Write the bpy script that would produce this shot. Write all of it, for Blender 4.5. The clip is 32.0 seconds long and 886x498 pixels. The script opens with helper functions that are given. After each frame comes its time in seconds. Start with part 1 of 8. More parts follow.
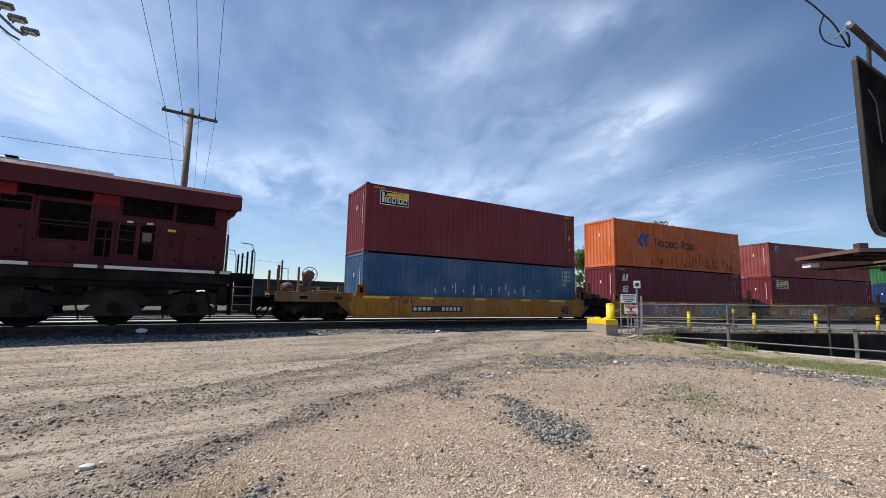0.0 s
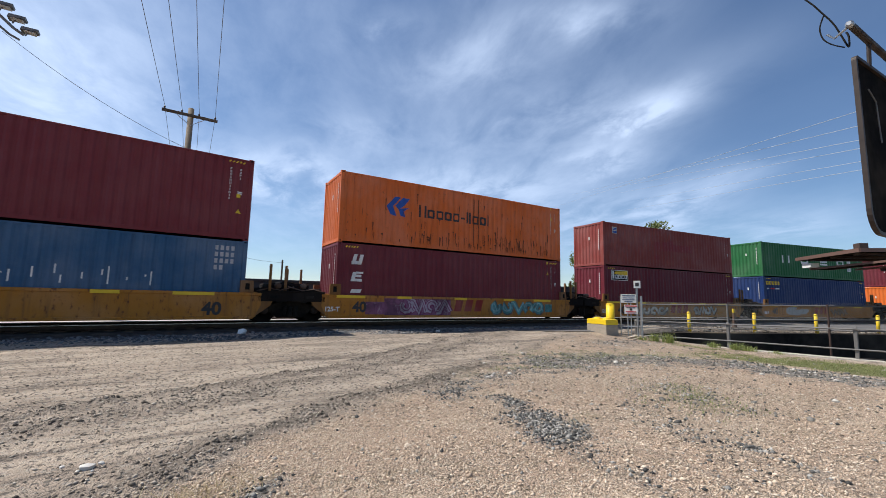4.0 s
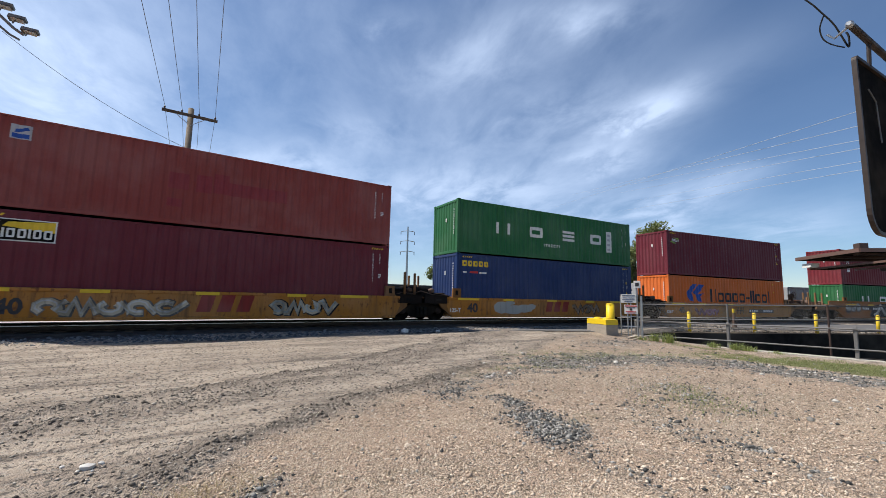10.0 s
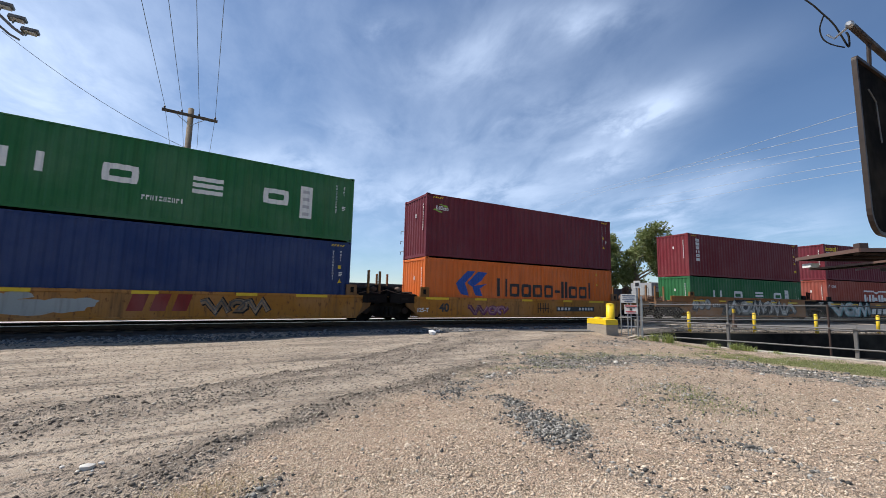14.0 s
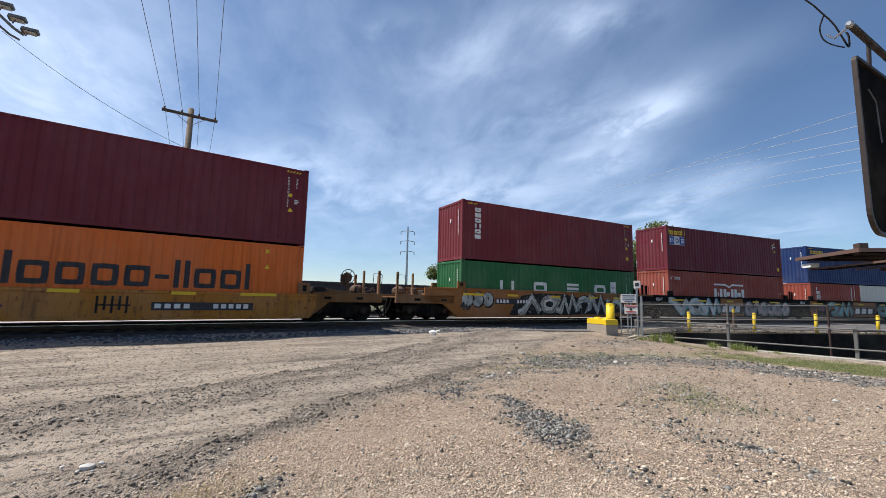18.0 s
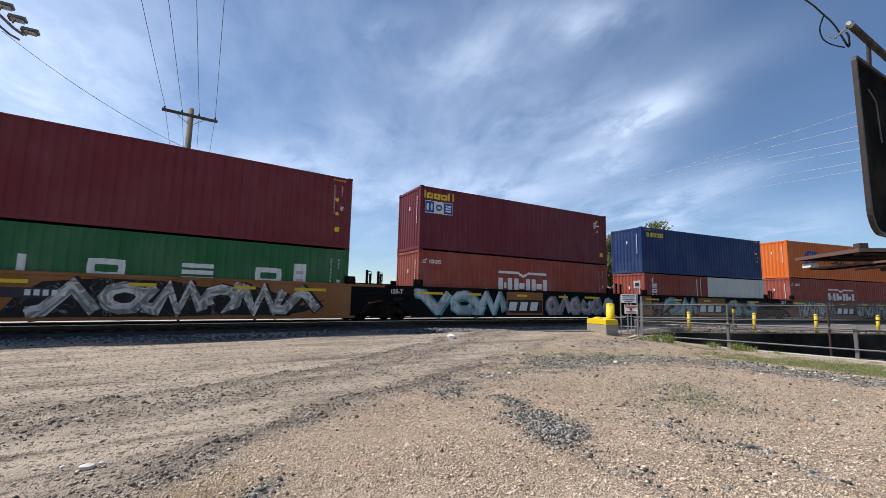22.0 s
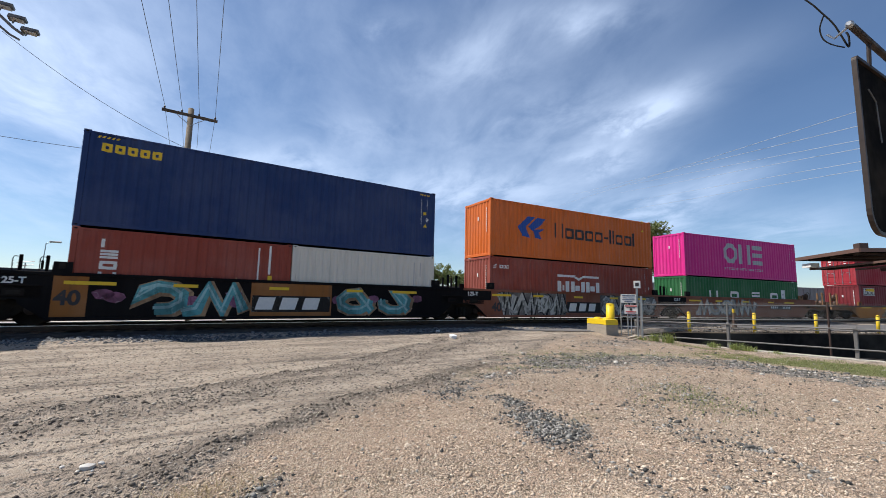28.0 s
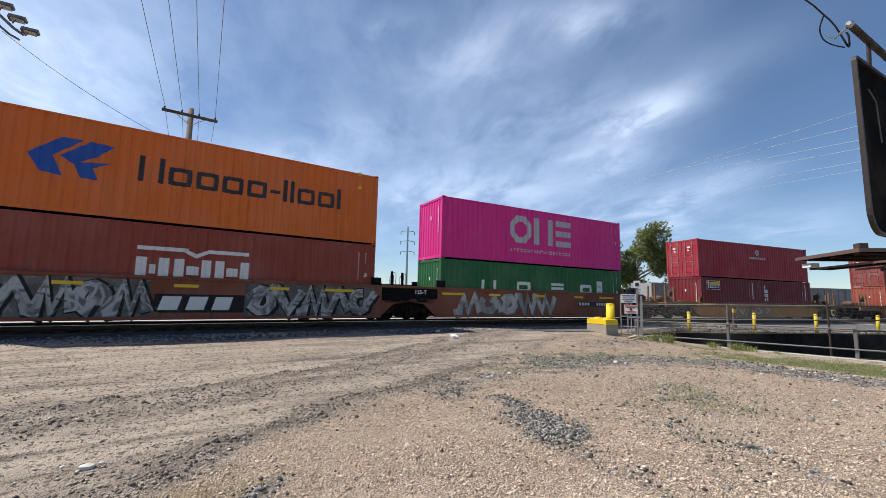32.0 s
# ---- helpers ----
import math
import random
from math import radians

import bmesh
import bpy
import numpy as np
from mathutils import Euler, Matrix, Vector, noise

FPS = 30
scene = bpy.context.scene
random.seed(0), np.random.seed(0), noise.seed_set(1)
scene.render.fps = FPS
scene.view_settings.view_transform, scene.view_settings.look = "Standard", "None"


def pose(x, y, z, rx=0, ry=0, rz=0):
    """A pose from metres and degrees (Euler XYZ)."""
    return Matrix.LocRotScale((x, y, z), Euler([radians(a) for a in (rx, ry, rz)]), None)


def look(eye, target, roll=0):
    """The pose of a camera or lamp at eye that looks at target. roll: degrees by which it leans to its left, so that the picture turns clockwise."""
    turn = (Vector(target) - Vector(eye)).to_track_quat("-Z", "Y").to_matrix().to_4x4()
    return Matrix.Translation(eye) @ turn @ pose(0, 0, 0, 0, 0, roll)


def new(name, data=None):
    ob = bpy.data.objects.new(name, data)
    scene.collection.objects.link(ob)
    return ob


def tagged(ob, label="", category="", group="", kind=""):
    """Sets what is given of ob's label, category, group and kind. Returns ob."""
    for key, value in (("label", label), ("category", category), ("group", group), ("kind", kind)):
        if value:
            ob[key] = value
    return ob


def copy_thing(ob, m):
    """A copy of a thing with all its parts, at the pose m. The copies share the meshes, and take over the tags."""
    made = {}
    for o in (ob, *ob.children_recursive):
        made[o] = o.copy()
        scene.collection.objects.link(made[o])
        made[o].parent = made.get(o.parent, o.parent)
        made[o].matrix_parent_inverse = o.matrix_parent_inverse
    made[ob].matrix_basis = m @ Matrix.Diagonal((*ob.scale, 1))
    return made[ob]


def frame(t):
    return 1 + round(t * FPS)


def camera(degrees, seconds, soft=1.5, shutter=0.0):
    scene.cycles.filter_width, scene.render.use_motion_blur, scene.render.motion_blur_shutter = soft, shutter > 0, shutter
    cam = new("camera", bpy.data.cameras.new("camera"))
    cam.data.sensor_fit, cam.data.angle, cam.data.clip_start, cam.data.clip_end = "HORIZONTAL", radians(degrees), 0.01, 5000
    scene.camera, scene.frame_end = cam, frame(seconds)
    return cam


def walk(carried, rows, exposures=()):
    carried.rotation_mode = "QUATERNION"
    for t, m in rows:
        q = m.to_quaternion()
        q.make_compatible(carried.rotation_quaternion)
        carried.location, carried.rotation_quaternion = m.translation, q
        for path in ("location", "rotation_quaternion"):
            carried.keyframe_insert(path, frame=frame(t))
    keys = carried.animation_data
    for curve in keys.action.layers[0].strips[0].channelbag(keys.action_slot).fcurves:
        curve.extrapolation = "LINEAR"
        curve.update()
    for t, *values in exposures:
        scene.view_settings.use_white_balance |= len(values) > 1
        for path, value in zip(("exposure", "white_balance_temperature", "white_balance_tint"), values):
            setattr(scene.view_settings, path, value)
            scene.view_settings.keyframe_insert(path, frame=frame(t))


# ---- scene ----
# ---------------------------------------------------------------- camera
EYE = Vector((0.0, 0.0, 1.55))
YAW, PITCH, ROLL = radians(34.936), radians(6.785), 1.2925
AHEAD = Vector((math.sin(YAW) * math.cos(PITCH), math.cos(YAW) * math.cos(PITCH), math.sin(PITCH)))
cam = camera(94.48, 32.0, soft=0.65, shutter=0.15)
VIEW = look(EYE, EYE + AHEAD * 10.0, ROLL)
walk(cam, [(0.0, VIEW), (32.0, VIEW)], exposures=[(0.0, 0.33), (32.0, 0.33)])

# ---------------------------------------------------------------- world and sun
SUN_FROM = Vector((-0.50, 0.46, 1.0)).normalized()
SUN_EL = math.asin(SUN_FROM.z)
SUN_AZ = math.atan2(SUN_FROM.x, SUN_FROM.y)


# thin cirrus banks: right, up, half width, half height, lean, thickness
CLOUDS = ((-0.93, 0.46, 0.36, 0.21, -0.1, 0.56), (-1.0, 0.17, 0.4, 0.10, 0.0, 0.12), (-0.38, 0.205, 0.22, 0.062, -0.12, 0.72), (-0.20, 0.29, 0.14, 0.06, 0.0, 0.30),
          (0.08, 0.16, 0.2, 0.06, 0.0, 0.38), (-0.13, 0.545, 0.07, 0.03, 0.1, 0.26), (0.36, 0.575, 0.16, 0.045, 0.1, 0.46), (0.12, 0.49, 0.17, 0.07, 0.2, 0.24),
          (0.52, 0.34, 0.10, 0.04, 0.3, 0.74), (0.30, 0.345, 0.2, 0.055, 0.15, 0.26), (0.42, 0.235, 0.12, 0.045, 0.05, 0.40), (0.20, 0.21, 0.15, 0.08, 0.0, 0.18),
          (0.63, 0.145, 0.14, 0.05, 0.25, 0.62), (0.48, 0.085, 0.22, 0.06, 0.0, 0.34), (0.66, 0.42, 0.20, 0.08, 0.5, 0.16), (0.90, 0.075, 0.16, 0.05, 0.1, 0.36))


def make_world():
    w = bpy.data.worlds.new("daylight")
    w.use_nodes = True
    scene.world = w
    nt = w.node_tree
    nt.nodes.clear()
    N, Lk = nt.nodes.new, nt.links.new
    sky = N("ShaderNodeTexSky")
    sky.sky_type = "NISHITA"
    sky.sun_disc = False
    sky.sun_elevation = SUN_EL
    sky.sun_rotation = SUN_AZ
    sky.altitude = 200
    sky.air_density = 1.0
    sky.dust_density = 0.0
    sky.ozone_density = 6.0
    tc = N("ShaderNodeTexCoord")
    sep = N("ShaderNodeSeparateXYZ")
    Lk(tc.outputs["Generated"], sep.inputs[0])
    # the sky's dome seen as a flat cloud layer
    zc = N("ShaderNodeMath"); zc.operation = "MAXIMUM"; zc.inputs[1].default_value = 0.0
    Lk(sep.outputs["Z"], zc.inputs[0])
    zz = N("ShaderNodeMath"); zz.operation = "ADD"; zz.inputs[1].default_value = 0.16
    Lk(zc.outputs[0], zz.inputs[0])
    dx = N("ShaderNodeMath"); dx.operation = "DIVIDE"
    dy = N("ShaderNodeMath"); dy.operation = "DIVIDE"
    Lk(sep.outputs["X"], dx.inputs[0]); Lk(zz.outputs[0], dx.inputs[1])
    Lk(sep.outputs["Y"], dy.inputs[0]); Lk(zz.outputs[0], dy.inputs[1])
    com = N("ShaderNodeCombineXYZ")
    Lk(dx.outputs[0], com.inputs[0]); Lk(dy.outputs[0], com.inputs[1])

    def layer(scale, rot, stretch, detail, dist, lo, hi, off):
        mp = N("ShaderNodeMapping")
        mp.inputs["Location"].default_value = (off, off * 0.7, 0)
        mp.inputs["Scale"].default_value = (scale * stretch, scale, 1)
        turn = N("ShaderNodeMapping")
        turn.inputs["Rotation"].default_value = (0, 0, radians(rot))
        Lk(com.outputs[0], turn.inputs[0])
        Lk(turn.outputs[0], mp.inputs[0])
        no = N("ShaderNodeTexNoise")
        no.inputs["Scale"].default_value = 1.0
        no.inputs["Detail"].default_value = detail
        no.inputs["Roughness"].default_value = 0.6
        no.inputs["Distortion"].default_value = dist
        Lk(mp.outputs[0], no.inputs["Vector"])
        mr = N("ShaderNodeMapRange")
        mr.interpolation_type = "SMOOTHSTEP"
        mr.inputs["From Min"].default_value = lo
        mr.inputs["From Max"].default_value = hi
        Lk(no.outputs["Fac"], mr.inputs["Value"])
        return mr.outputs[0]

    wisps = layer(0.80, 24, 1.9, 8, 0.35, 0.30, 0.70, 3.1)
    fine = layer(2.8, 14, 1.6, 7, 0.4, 0.28, 0.72, 1.3)

    def two(op, p, q):
        m = N("ShaderNodeMath")
        m.operation = op
        for i, v in enumerate((p, q)):
            if isinstance(v, (int, float)):
                m.inputs[i].default_value = v
            else:
                Lk(v, m.inputs[i])
        return m.outputs[0]

    def between(v, lo, hi, x0, x1):
        m = N("ShaderNodeMapRange")
        m.interpolation_type = "SMOOTHSTEP"
        for k, q in (("From Min", lo), ("From Max", hi), ("To Min", x0), ("To Max", x1)):
            m.inputs[k].default_value = q
        Lk(v, m.inputs["Value"])
        return m.outputs[0]
    tex = two("ADD", two("MULTIPLY", wisps, 0.62), two("MULTIPLY", fine, 0.50))
    tex = two("ADD", two("MULTIPLY", tex, 1.05), 0.18)

    # the banks of thin cloud: how far right and up of the camera's axis, half widths, thickness
    def along_axis(vec):
        n = N("ShaderNodeVectorMath")
        n.operation = "DOT_PRODUCT"
        n.inputs[1].default_value = vec
        Lk(tc.outputs["Generated"], n.inputs[0])
        return n.outputs["Value"]
    deep = two("MAXIMUM", along_axis(AHEAD), 0.05)
    right, up = VIEW.to_3x3() @ Vector((1, 0, 0)), VIEW.to_3x3() @ Vector((0, 1, 0))
    warp = two("MULTIPLY", two("SUBTRACT", fine, 0.5), 0.09)
    px = two("ADD", two("DIVIDE", along_axis(right), deep), warp)
    py = two("ADD", two("DIVIDE", along_axis(up), deep), two("MULTIPLY", warp, 0.6))
    banks = None
    for cx, cy, rx, ry, lean, amp in CLOUDS:
        du, dv = two("SUBTRACT", px, cx), two("SUBTRACT", py, cy)
        dv = two("SUBTRACT", dv, two("MULTIPLY", du, lean))
        du, dv = two("DIVIDE", du, rx), two("DIVIDE", dv, ry)
        r2 = two("ADD", two("MULTIPLY", du, du), two("MULTIPLY", dv, dv))
        g = two("MULTIPLY", two("POWER", 2.718, two("MULTIPLY", r2, -1.0)), amp)
        banks = g if banks is None else two("ADD", banks, g)
    cover = two("MULTIPLY", two("ADD", banks, between(px, 0.30, 0.80, 0.23, 0.02)), tex)
    cover = two("MULTIPLY", cover, between(sep.outputs["Z"], 0.02, 0.14, 0.35, 1.0))
    haze = between(sep.outputs["Z"], 0.0, 0.15, 0.02, 0.0)
    cl = N("ShaderNodeMath"); cl.operation = "MINIMUM"; cl.inputs[1].default_value = 0.85
    Lk(two("ADD", cover, haze), cl.inputs[0])
    mix = N("ShaderNodeMix"); mix.data_type = "RGBA"
    mix.inputs["B"].default_value = (6.6, 8.0, 10.5, 1)
    Lk(cl.outputs[0], mix.inputs["Factor"])
    Lk(sky.outputs[0], mix.inputs["A"])
    bg = N("ShaderNodeBackground")
    bg.inputs["Strength"].default_value = 0.092
    Lk(mix.outputs["Result"], bg.inputs["Color"])
    out = N("ShaderNodeOutputWorld")
    Lk(bg.outputs[0], out.inputs["Surface"])


make_world()
sun = new("sun", bpy.data.lights.new("sun", "SUN"))
sun.data.energy = 5.0
sun.data.angle = radians(0.53)
sun.data.color = (1.0, 0.955, 0.89)
sun.matrix_world = look(SUN_FROM * 60, (0, 0, 0))

# ---------------------------------------------------------------- the plan
RF = 155.61                     # radius of the near container face
YC = 15.432 - RF                # the curve's centre lies on the y axis
RT = RF + 1.30                  # track centre line
RAIL = 0.528                    # rail top
# where the train's first container end stands, second by second
TRAIN = (6.90, 2.88, -1.21, -5.35, -9.54, -13.75, -17.98, -22.23, -26.49, -30.78, -35.06, -39.36, -43.67, -47.98, -52.30, -56.64,
         -60.98, -65.34, -69.70, -74.08, -78.47, -82.87, -87.27, -91.69, -96.11, -100.54, -104.99, -109.43, -113.90, -118.38, -122.89, -127.42, -132.01)
# the middle of each well car, behind the first container end
UNIT = (5.99, 21.36, 36.90, 52.49, 68.07, 87.39, 102.71, 117.92, 133.24, 148.59, 168.05, 189.72)


def arc(s, r=RT, z=RAIL):
    """The pose on the curve at the length s, x along the track away from the train's head."""
    a = s / RF
    return pose(r * math.sin(a), YC + r * math.cos(a), z, 0, 0, -math.degrees(a))


def arc_xy(s, r):
    a = s / RF
    return r * math.sin(a), YC + r * math.cos(a)


MOVERS = []                     # (thing, place in the train, radius, height)


# ---------------------------------------------------------------- mesh helpers
def G():
    return ([], [])


def face_block(g, vs, fs):
    o = len(g[0])
    g[0].extend(vs)
    g[1].extend([tuple(i + o for i in f) for f in fs])
    return g


def box(g, x0, x1, y0, y1, z0, z1, b=0.0):
    """A box, its edges chamfered by b."""
    if b <= 0:
        vs = [(x, y, z) for x in (x0, x1) for y in (y0, y1) for z in (z0, z1)]
        fs = [(0, 1, 3, 2), (4, 6, 7, 5), (0, 4, 5, 1), (2, 3, 7, 6), (0, 2, 6, 4), (1, 5, 7, 3)]
        return face_block(g, vs, fs)
    b = min(b, (x1 - x0) / 2.2, (y1 - y0) / 2.2, (z1 - z0) / 2.2)
    c, h = ((x0 + x1) / 2, (y0 + y1) / 2, (z0 + z1) / 2), ((x1 - x0) / 2, (y1 - y0) / 2, (z1 - z0) / 2)
    vs, idx = [], {}
    for sx in (-1, 1):
        for sy in (-1, 1):
            for sz in (-1, 1):
                for k in range(3):
                    s = (sx, sy, sz)
                    idx[(s, k)] = len(vs)
                    vs.append(tuple(c[i] + s[i] * (h[i] - (0 if i == k else b)) for i in range(3)))
    fs = []
    for k in range(3):
        i, j = [q for q in range(3) if q != k]
        for sk in (-1, 1):
            ring = []
            for si, sj in ((-1, -1), (1, -1), (1, 1), (-1, 1)):
                s = [0, 0, 0]; s[k], s[i], s[j] = sk, si, sj
                ring.append(idx[(tuple(s), k)])
            fs.append(tuple(ring if (sk > 0) == (k != 1) else ring[::-1]))
        for si in (-1, 1):
            for sj in (-1, 1):
                a, d = [0, 0, 0], [0, 0, 0]
                a[i], a[j], a[k] = si, sj, -1
                d[i], d[j], d[k] = si, sj, 1
                a, d = tuple(a), tuple(d)
                q = [idx[(a, i)], idx[(d, i)], idx[(d, j)], idx[(a, j)]]
                fs.append(tuple(q if (si * sj > 0) == (k != 1) else q[::-1]))
    for sx in (-1, 1):
        for sy in (-1, 1):
            for sz in (-1, 1):
                s = (sx, sy, sz)
                t = [idx[(s, 0)], idx[(s, 1)], idx[(s, 2)]]
                fs.append(tuple(t if sx * sy * sz > 0 else t[::-1]))
    return face_block(g, vs, fs)


def rod(g, p, q, r, r2=None, n=10):
    """A round bar from p to q."""
    p, q = Vector(p), Vector(q)
    d = (q - p).normalized()
    u = d.orthogonal().normalized()
    v = d.cross(u)
    r2 = r if r2 is None else r2
    vs = []
    for c, rr in ((p, r), (q, r2)):
        for i in range(n):
            a = 2 * math.pi * i / n
            vs.append(tuple(c + rr * (math.cos(a) * u + math.sin(a) * v)))
    fs = [(i, (i + 1) % n, n + (i + 1) % n, n + i) for i in range(n)]
    fs += [tuple(range(n))[::-1], tuple(range(n, 2 * n))]
    return face_block(g, vs, fs)


def tube(g, pts, r, n=8):
    """A bent pipe through the points."""
    pts = [Vector(p) for p in pts]
    rings, u = [], None
    for i, p in enumerate(pts):
        d = (pts[min(i + 1, len(pts) - 1)] - pts[max(i - 1, 0)]).normalized()
        u = d.orthogonal().normalized() if u is None else (u - d * u.dot(d)).normalized()
        v = d.cross(u)
        rings.append([tuple(p + r * (math.cos(2 * math.pi * k / n) * u + math.sin(2 * math.pi * k / n) * v)) for k in range(n)])
    vs = [q for ring in rings for q in ring]
    fs = []
    for i in range(len(rings) - 1):
        for k in range(n):
            fs.append((i * n + k, i * n + (k + 1) % n, (i + 1) * n + (k + 1) % n, (i + 1) * n + k))
    fs += [tuple(range(n))[::-1], tuple(range((len(rings) - 1) * n, len(rings) * n))]
    return face_block(g, vs, fs)


def slab(g, poly, y0, y1, axis="y"):
    """A flat outline given by its two coordinates, drawn out from y0 to y1 along the axis."""
    n = len(poly)

    def put(a, b, c):
        return (a, c, b) if axis == "y" else ((c, a, b) if axis == "x" else (a, b, c))
    vs = [put(a, b, y0) for a, b in poly] + [put(a, b, y1) for a, b in poly]
    fs = [tuple(range(n)), tuple(range(n, 2 * n))[::-1]]
    fs += [(i, n + i, n + (i + 1) % n, (i + 1) % n) for i in range(n)]
    return face_block(g, vs, fs)


def lathe(g, prof, centre, axis="y", n=24):
    """A turned body: profile of (radius, offset along the axis)."""
    vs, m = [], len(prof)
    for r, o in prof:
        for k in range(n):
            a = 2 * math.pi * k / n
            c, s = r * math.cos(a), r * math.sin(a)
            p = {"y": (c, o, s), "z": (c, s, o), "x": (o, c, s)}[axis]
            vs.append(tuple(centre[i] + p[i] for i in range(3)))
    fs = [(i * n + k, i * n + (k + 1) % n, (i + 1) * n + (k + 1) % n, (i + 1) * n + k) for i in range(m - 1) for k in range(n)]
    fs += [tuple(range(n)), tuple(range((m - 1) * n, m * n))[::-1]]
    return face_block(g, vs, fs)


def mesh_of(name, g, mat, smooth=False):
    me = bpy.data.meshes.new(name)
    me.from_pydata(g[0], [], g[1])
    bm = bmesh.new()
    bm.from_mesh(me)
    bmesh.ops.recalc_face_normals(bm, faces=bm.faces)
    bm.to_mesh(me)
    bm.free()
    if smooth:
        me.polygons.foreach_set("use_smooth", [True] * len(me.polygons))
    me.materials.append(mat)
    return me


def raw_mesh(name, g, mat, smooth=False):
    me = bpy.data.meshes.new(name)
    me.from_pydata(g[0], [], g[1])
    if smooth:
        me.polygons.foreach_set("use_smooth", [True] * len(me.polygons))
    me.materials.append(mat)
    return me


def part(name, g, mat, parent, label="", smooth=False):
    ob = new(name, mesh_of(name, g, mat, smooth))
    ob.parent = parent
    if label:
        tagged(ob, label)
    return ob


def thing(name, label, category, group="", kind="", m=None):
    ob = new(name)
    ob.empty_display_size = 0.2
    tagged(ob, label, category, group, kind)
    if m is not None:
        ob.matrix_basis = m
    return ob


def solid(name, g, mat, label, category="", group="", kind="", m=None, smooth=False):
    ob = new(name, mesh_of(name, g, mat, smooth))
    tagged(ob, label, category, group, kind)
    if m is not None:
        ob.matrix_basis = m
    return ob


# ---------------------------------------------------------------- materials
def shader(name):
    m = bpy.data.materials.new(name)
    m.use_nodes = True
    nt = m.node_tree
    b = nt.nodes["Principled BSDF"]
    return m, nt, b


def noise_node(nt, vec, scale, detail=4, rough=0.55, dist=0.0):
    n = nt.nodes.new("ShaderNodeTexNoise")
    n.inputs["Scale"].default_value = scale
    n.inputs["Detail"].default_value = detail
    n.inputs["Roughness"].default_value = rough
    n.inputs["Distortion"].default_value = dist
    if vec is not None:
        nt.links.new(vec, n.inputs["Vector"])
    return n.outputs["Fac"]


def spread(nt, fac, lo, hi, a=0.0, b=1.0):
    n = nt.nodes.new("ShaderNodeMapRange")
    n.interpolation_type = "SMOOTHSTEP"
    for k, v in (("From Min", lo), ("From Max", hi), ("To Min", a), ("To Max", b)):
        n.inputs[k].default_value = v
    nt.links.new(fac, n.inputs["Value"])
    return n.outputs[0]


def mixed(nt, fac, a, b, mode="MIX"):
    n = nt.nodes.new("ShaderNodeMix")
    n.data_type = "RGBA"
    n.blend_type = mode
    for k, v in (("Factor", fac), ("A", a), ("B", b)):
        if isinstance(v, (int, float)):
            n.inputs[k].default_value = v
        elif isinstance(v, tuple):
            n.inputs[k].default_value = (*v, 1) if len(v) == 3 else v
        else:
            nt.links.new(v, n.inputs[k])
    return n.outputs["Result"]


def math_node(nt, op, a, b):
    n = nt.nodes.new("ShaderNodeMath")
    n.operation = op
    for i, v in enumerate((a, b)):
        if isinstance(v, (int, float)):
            n.inputs[i].default_value = v
        else:
            nt.links.new(v, n.inputs[i])
    return n.outputs[0]


def coords(nt, scale=(1, 1, 1), kind="Object"):
    tc = nt.nodes.new("ShaderNodeTexCoord")
    mp = nt.nodes.new("ShaderNodeMapping")
    mp.inputs["Scale"].default_value = scale
    nt.links.new(tc.outputs[kind], mp.inputs[0])
    return mp.outputs[0]


def bumped(nt, b, height, strength, distance=0.01):
    n = nt.nodes.new("ShaderNodeBump")
    n.inputs["Strength"].default_value = strength
    n.inputs["Distance"].default_value = distance
    nt.links.new(height, n.inputs["Height"])
    nt.links.new(n.outputs[0], b.inputs["Normal"])


def tone(c, k):
    return tuple(min(1.0, v * k) for v in c[:3])


RUST = (0.11, 0.04, 0.018)
DUST = (0.26, 0.21, 0.15)


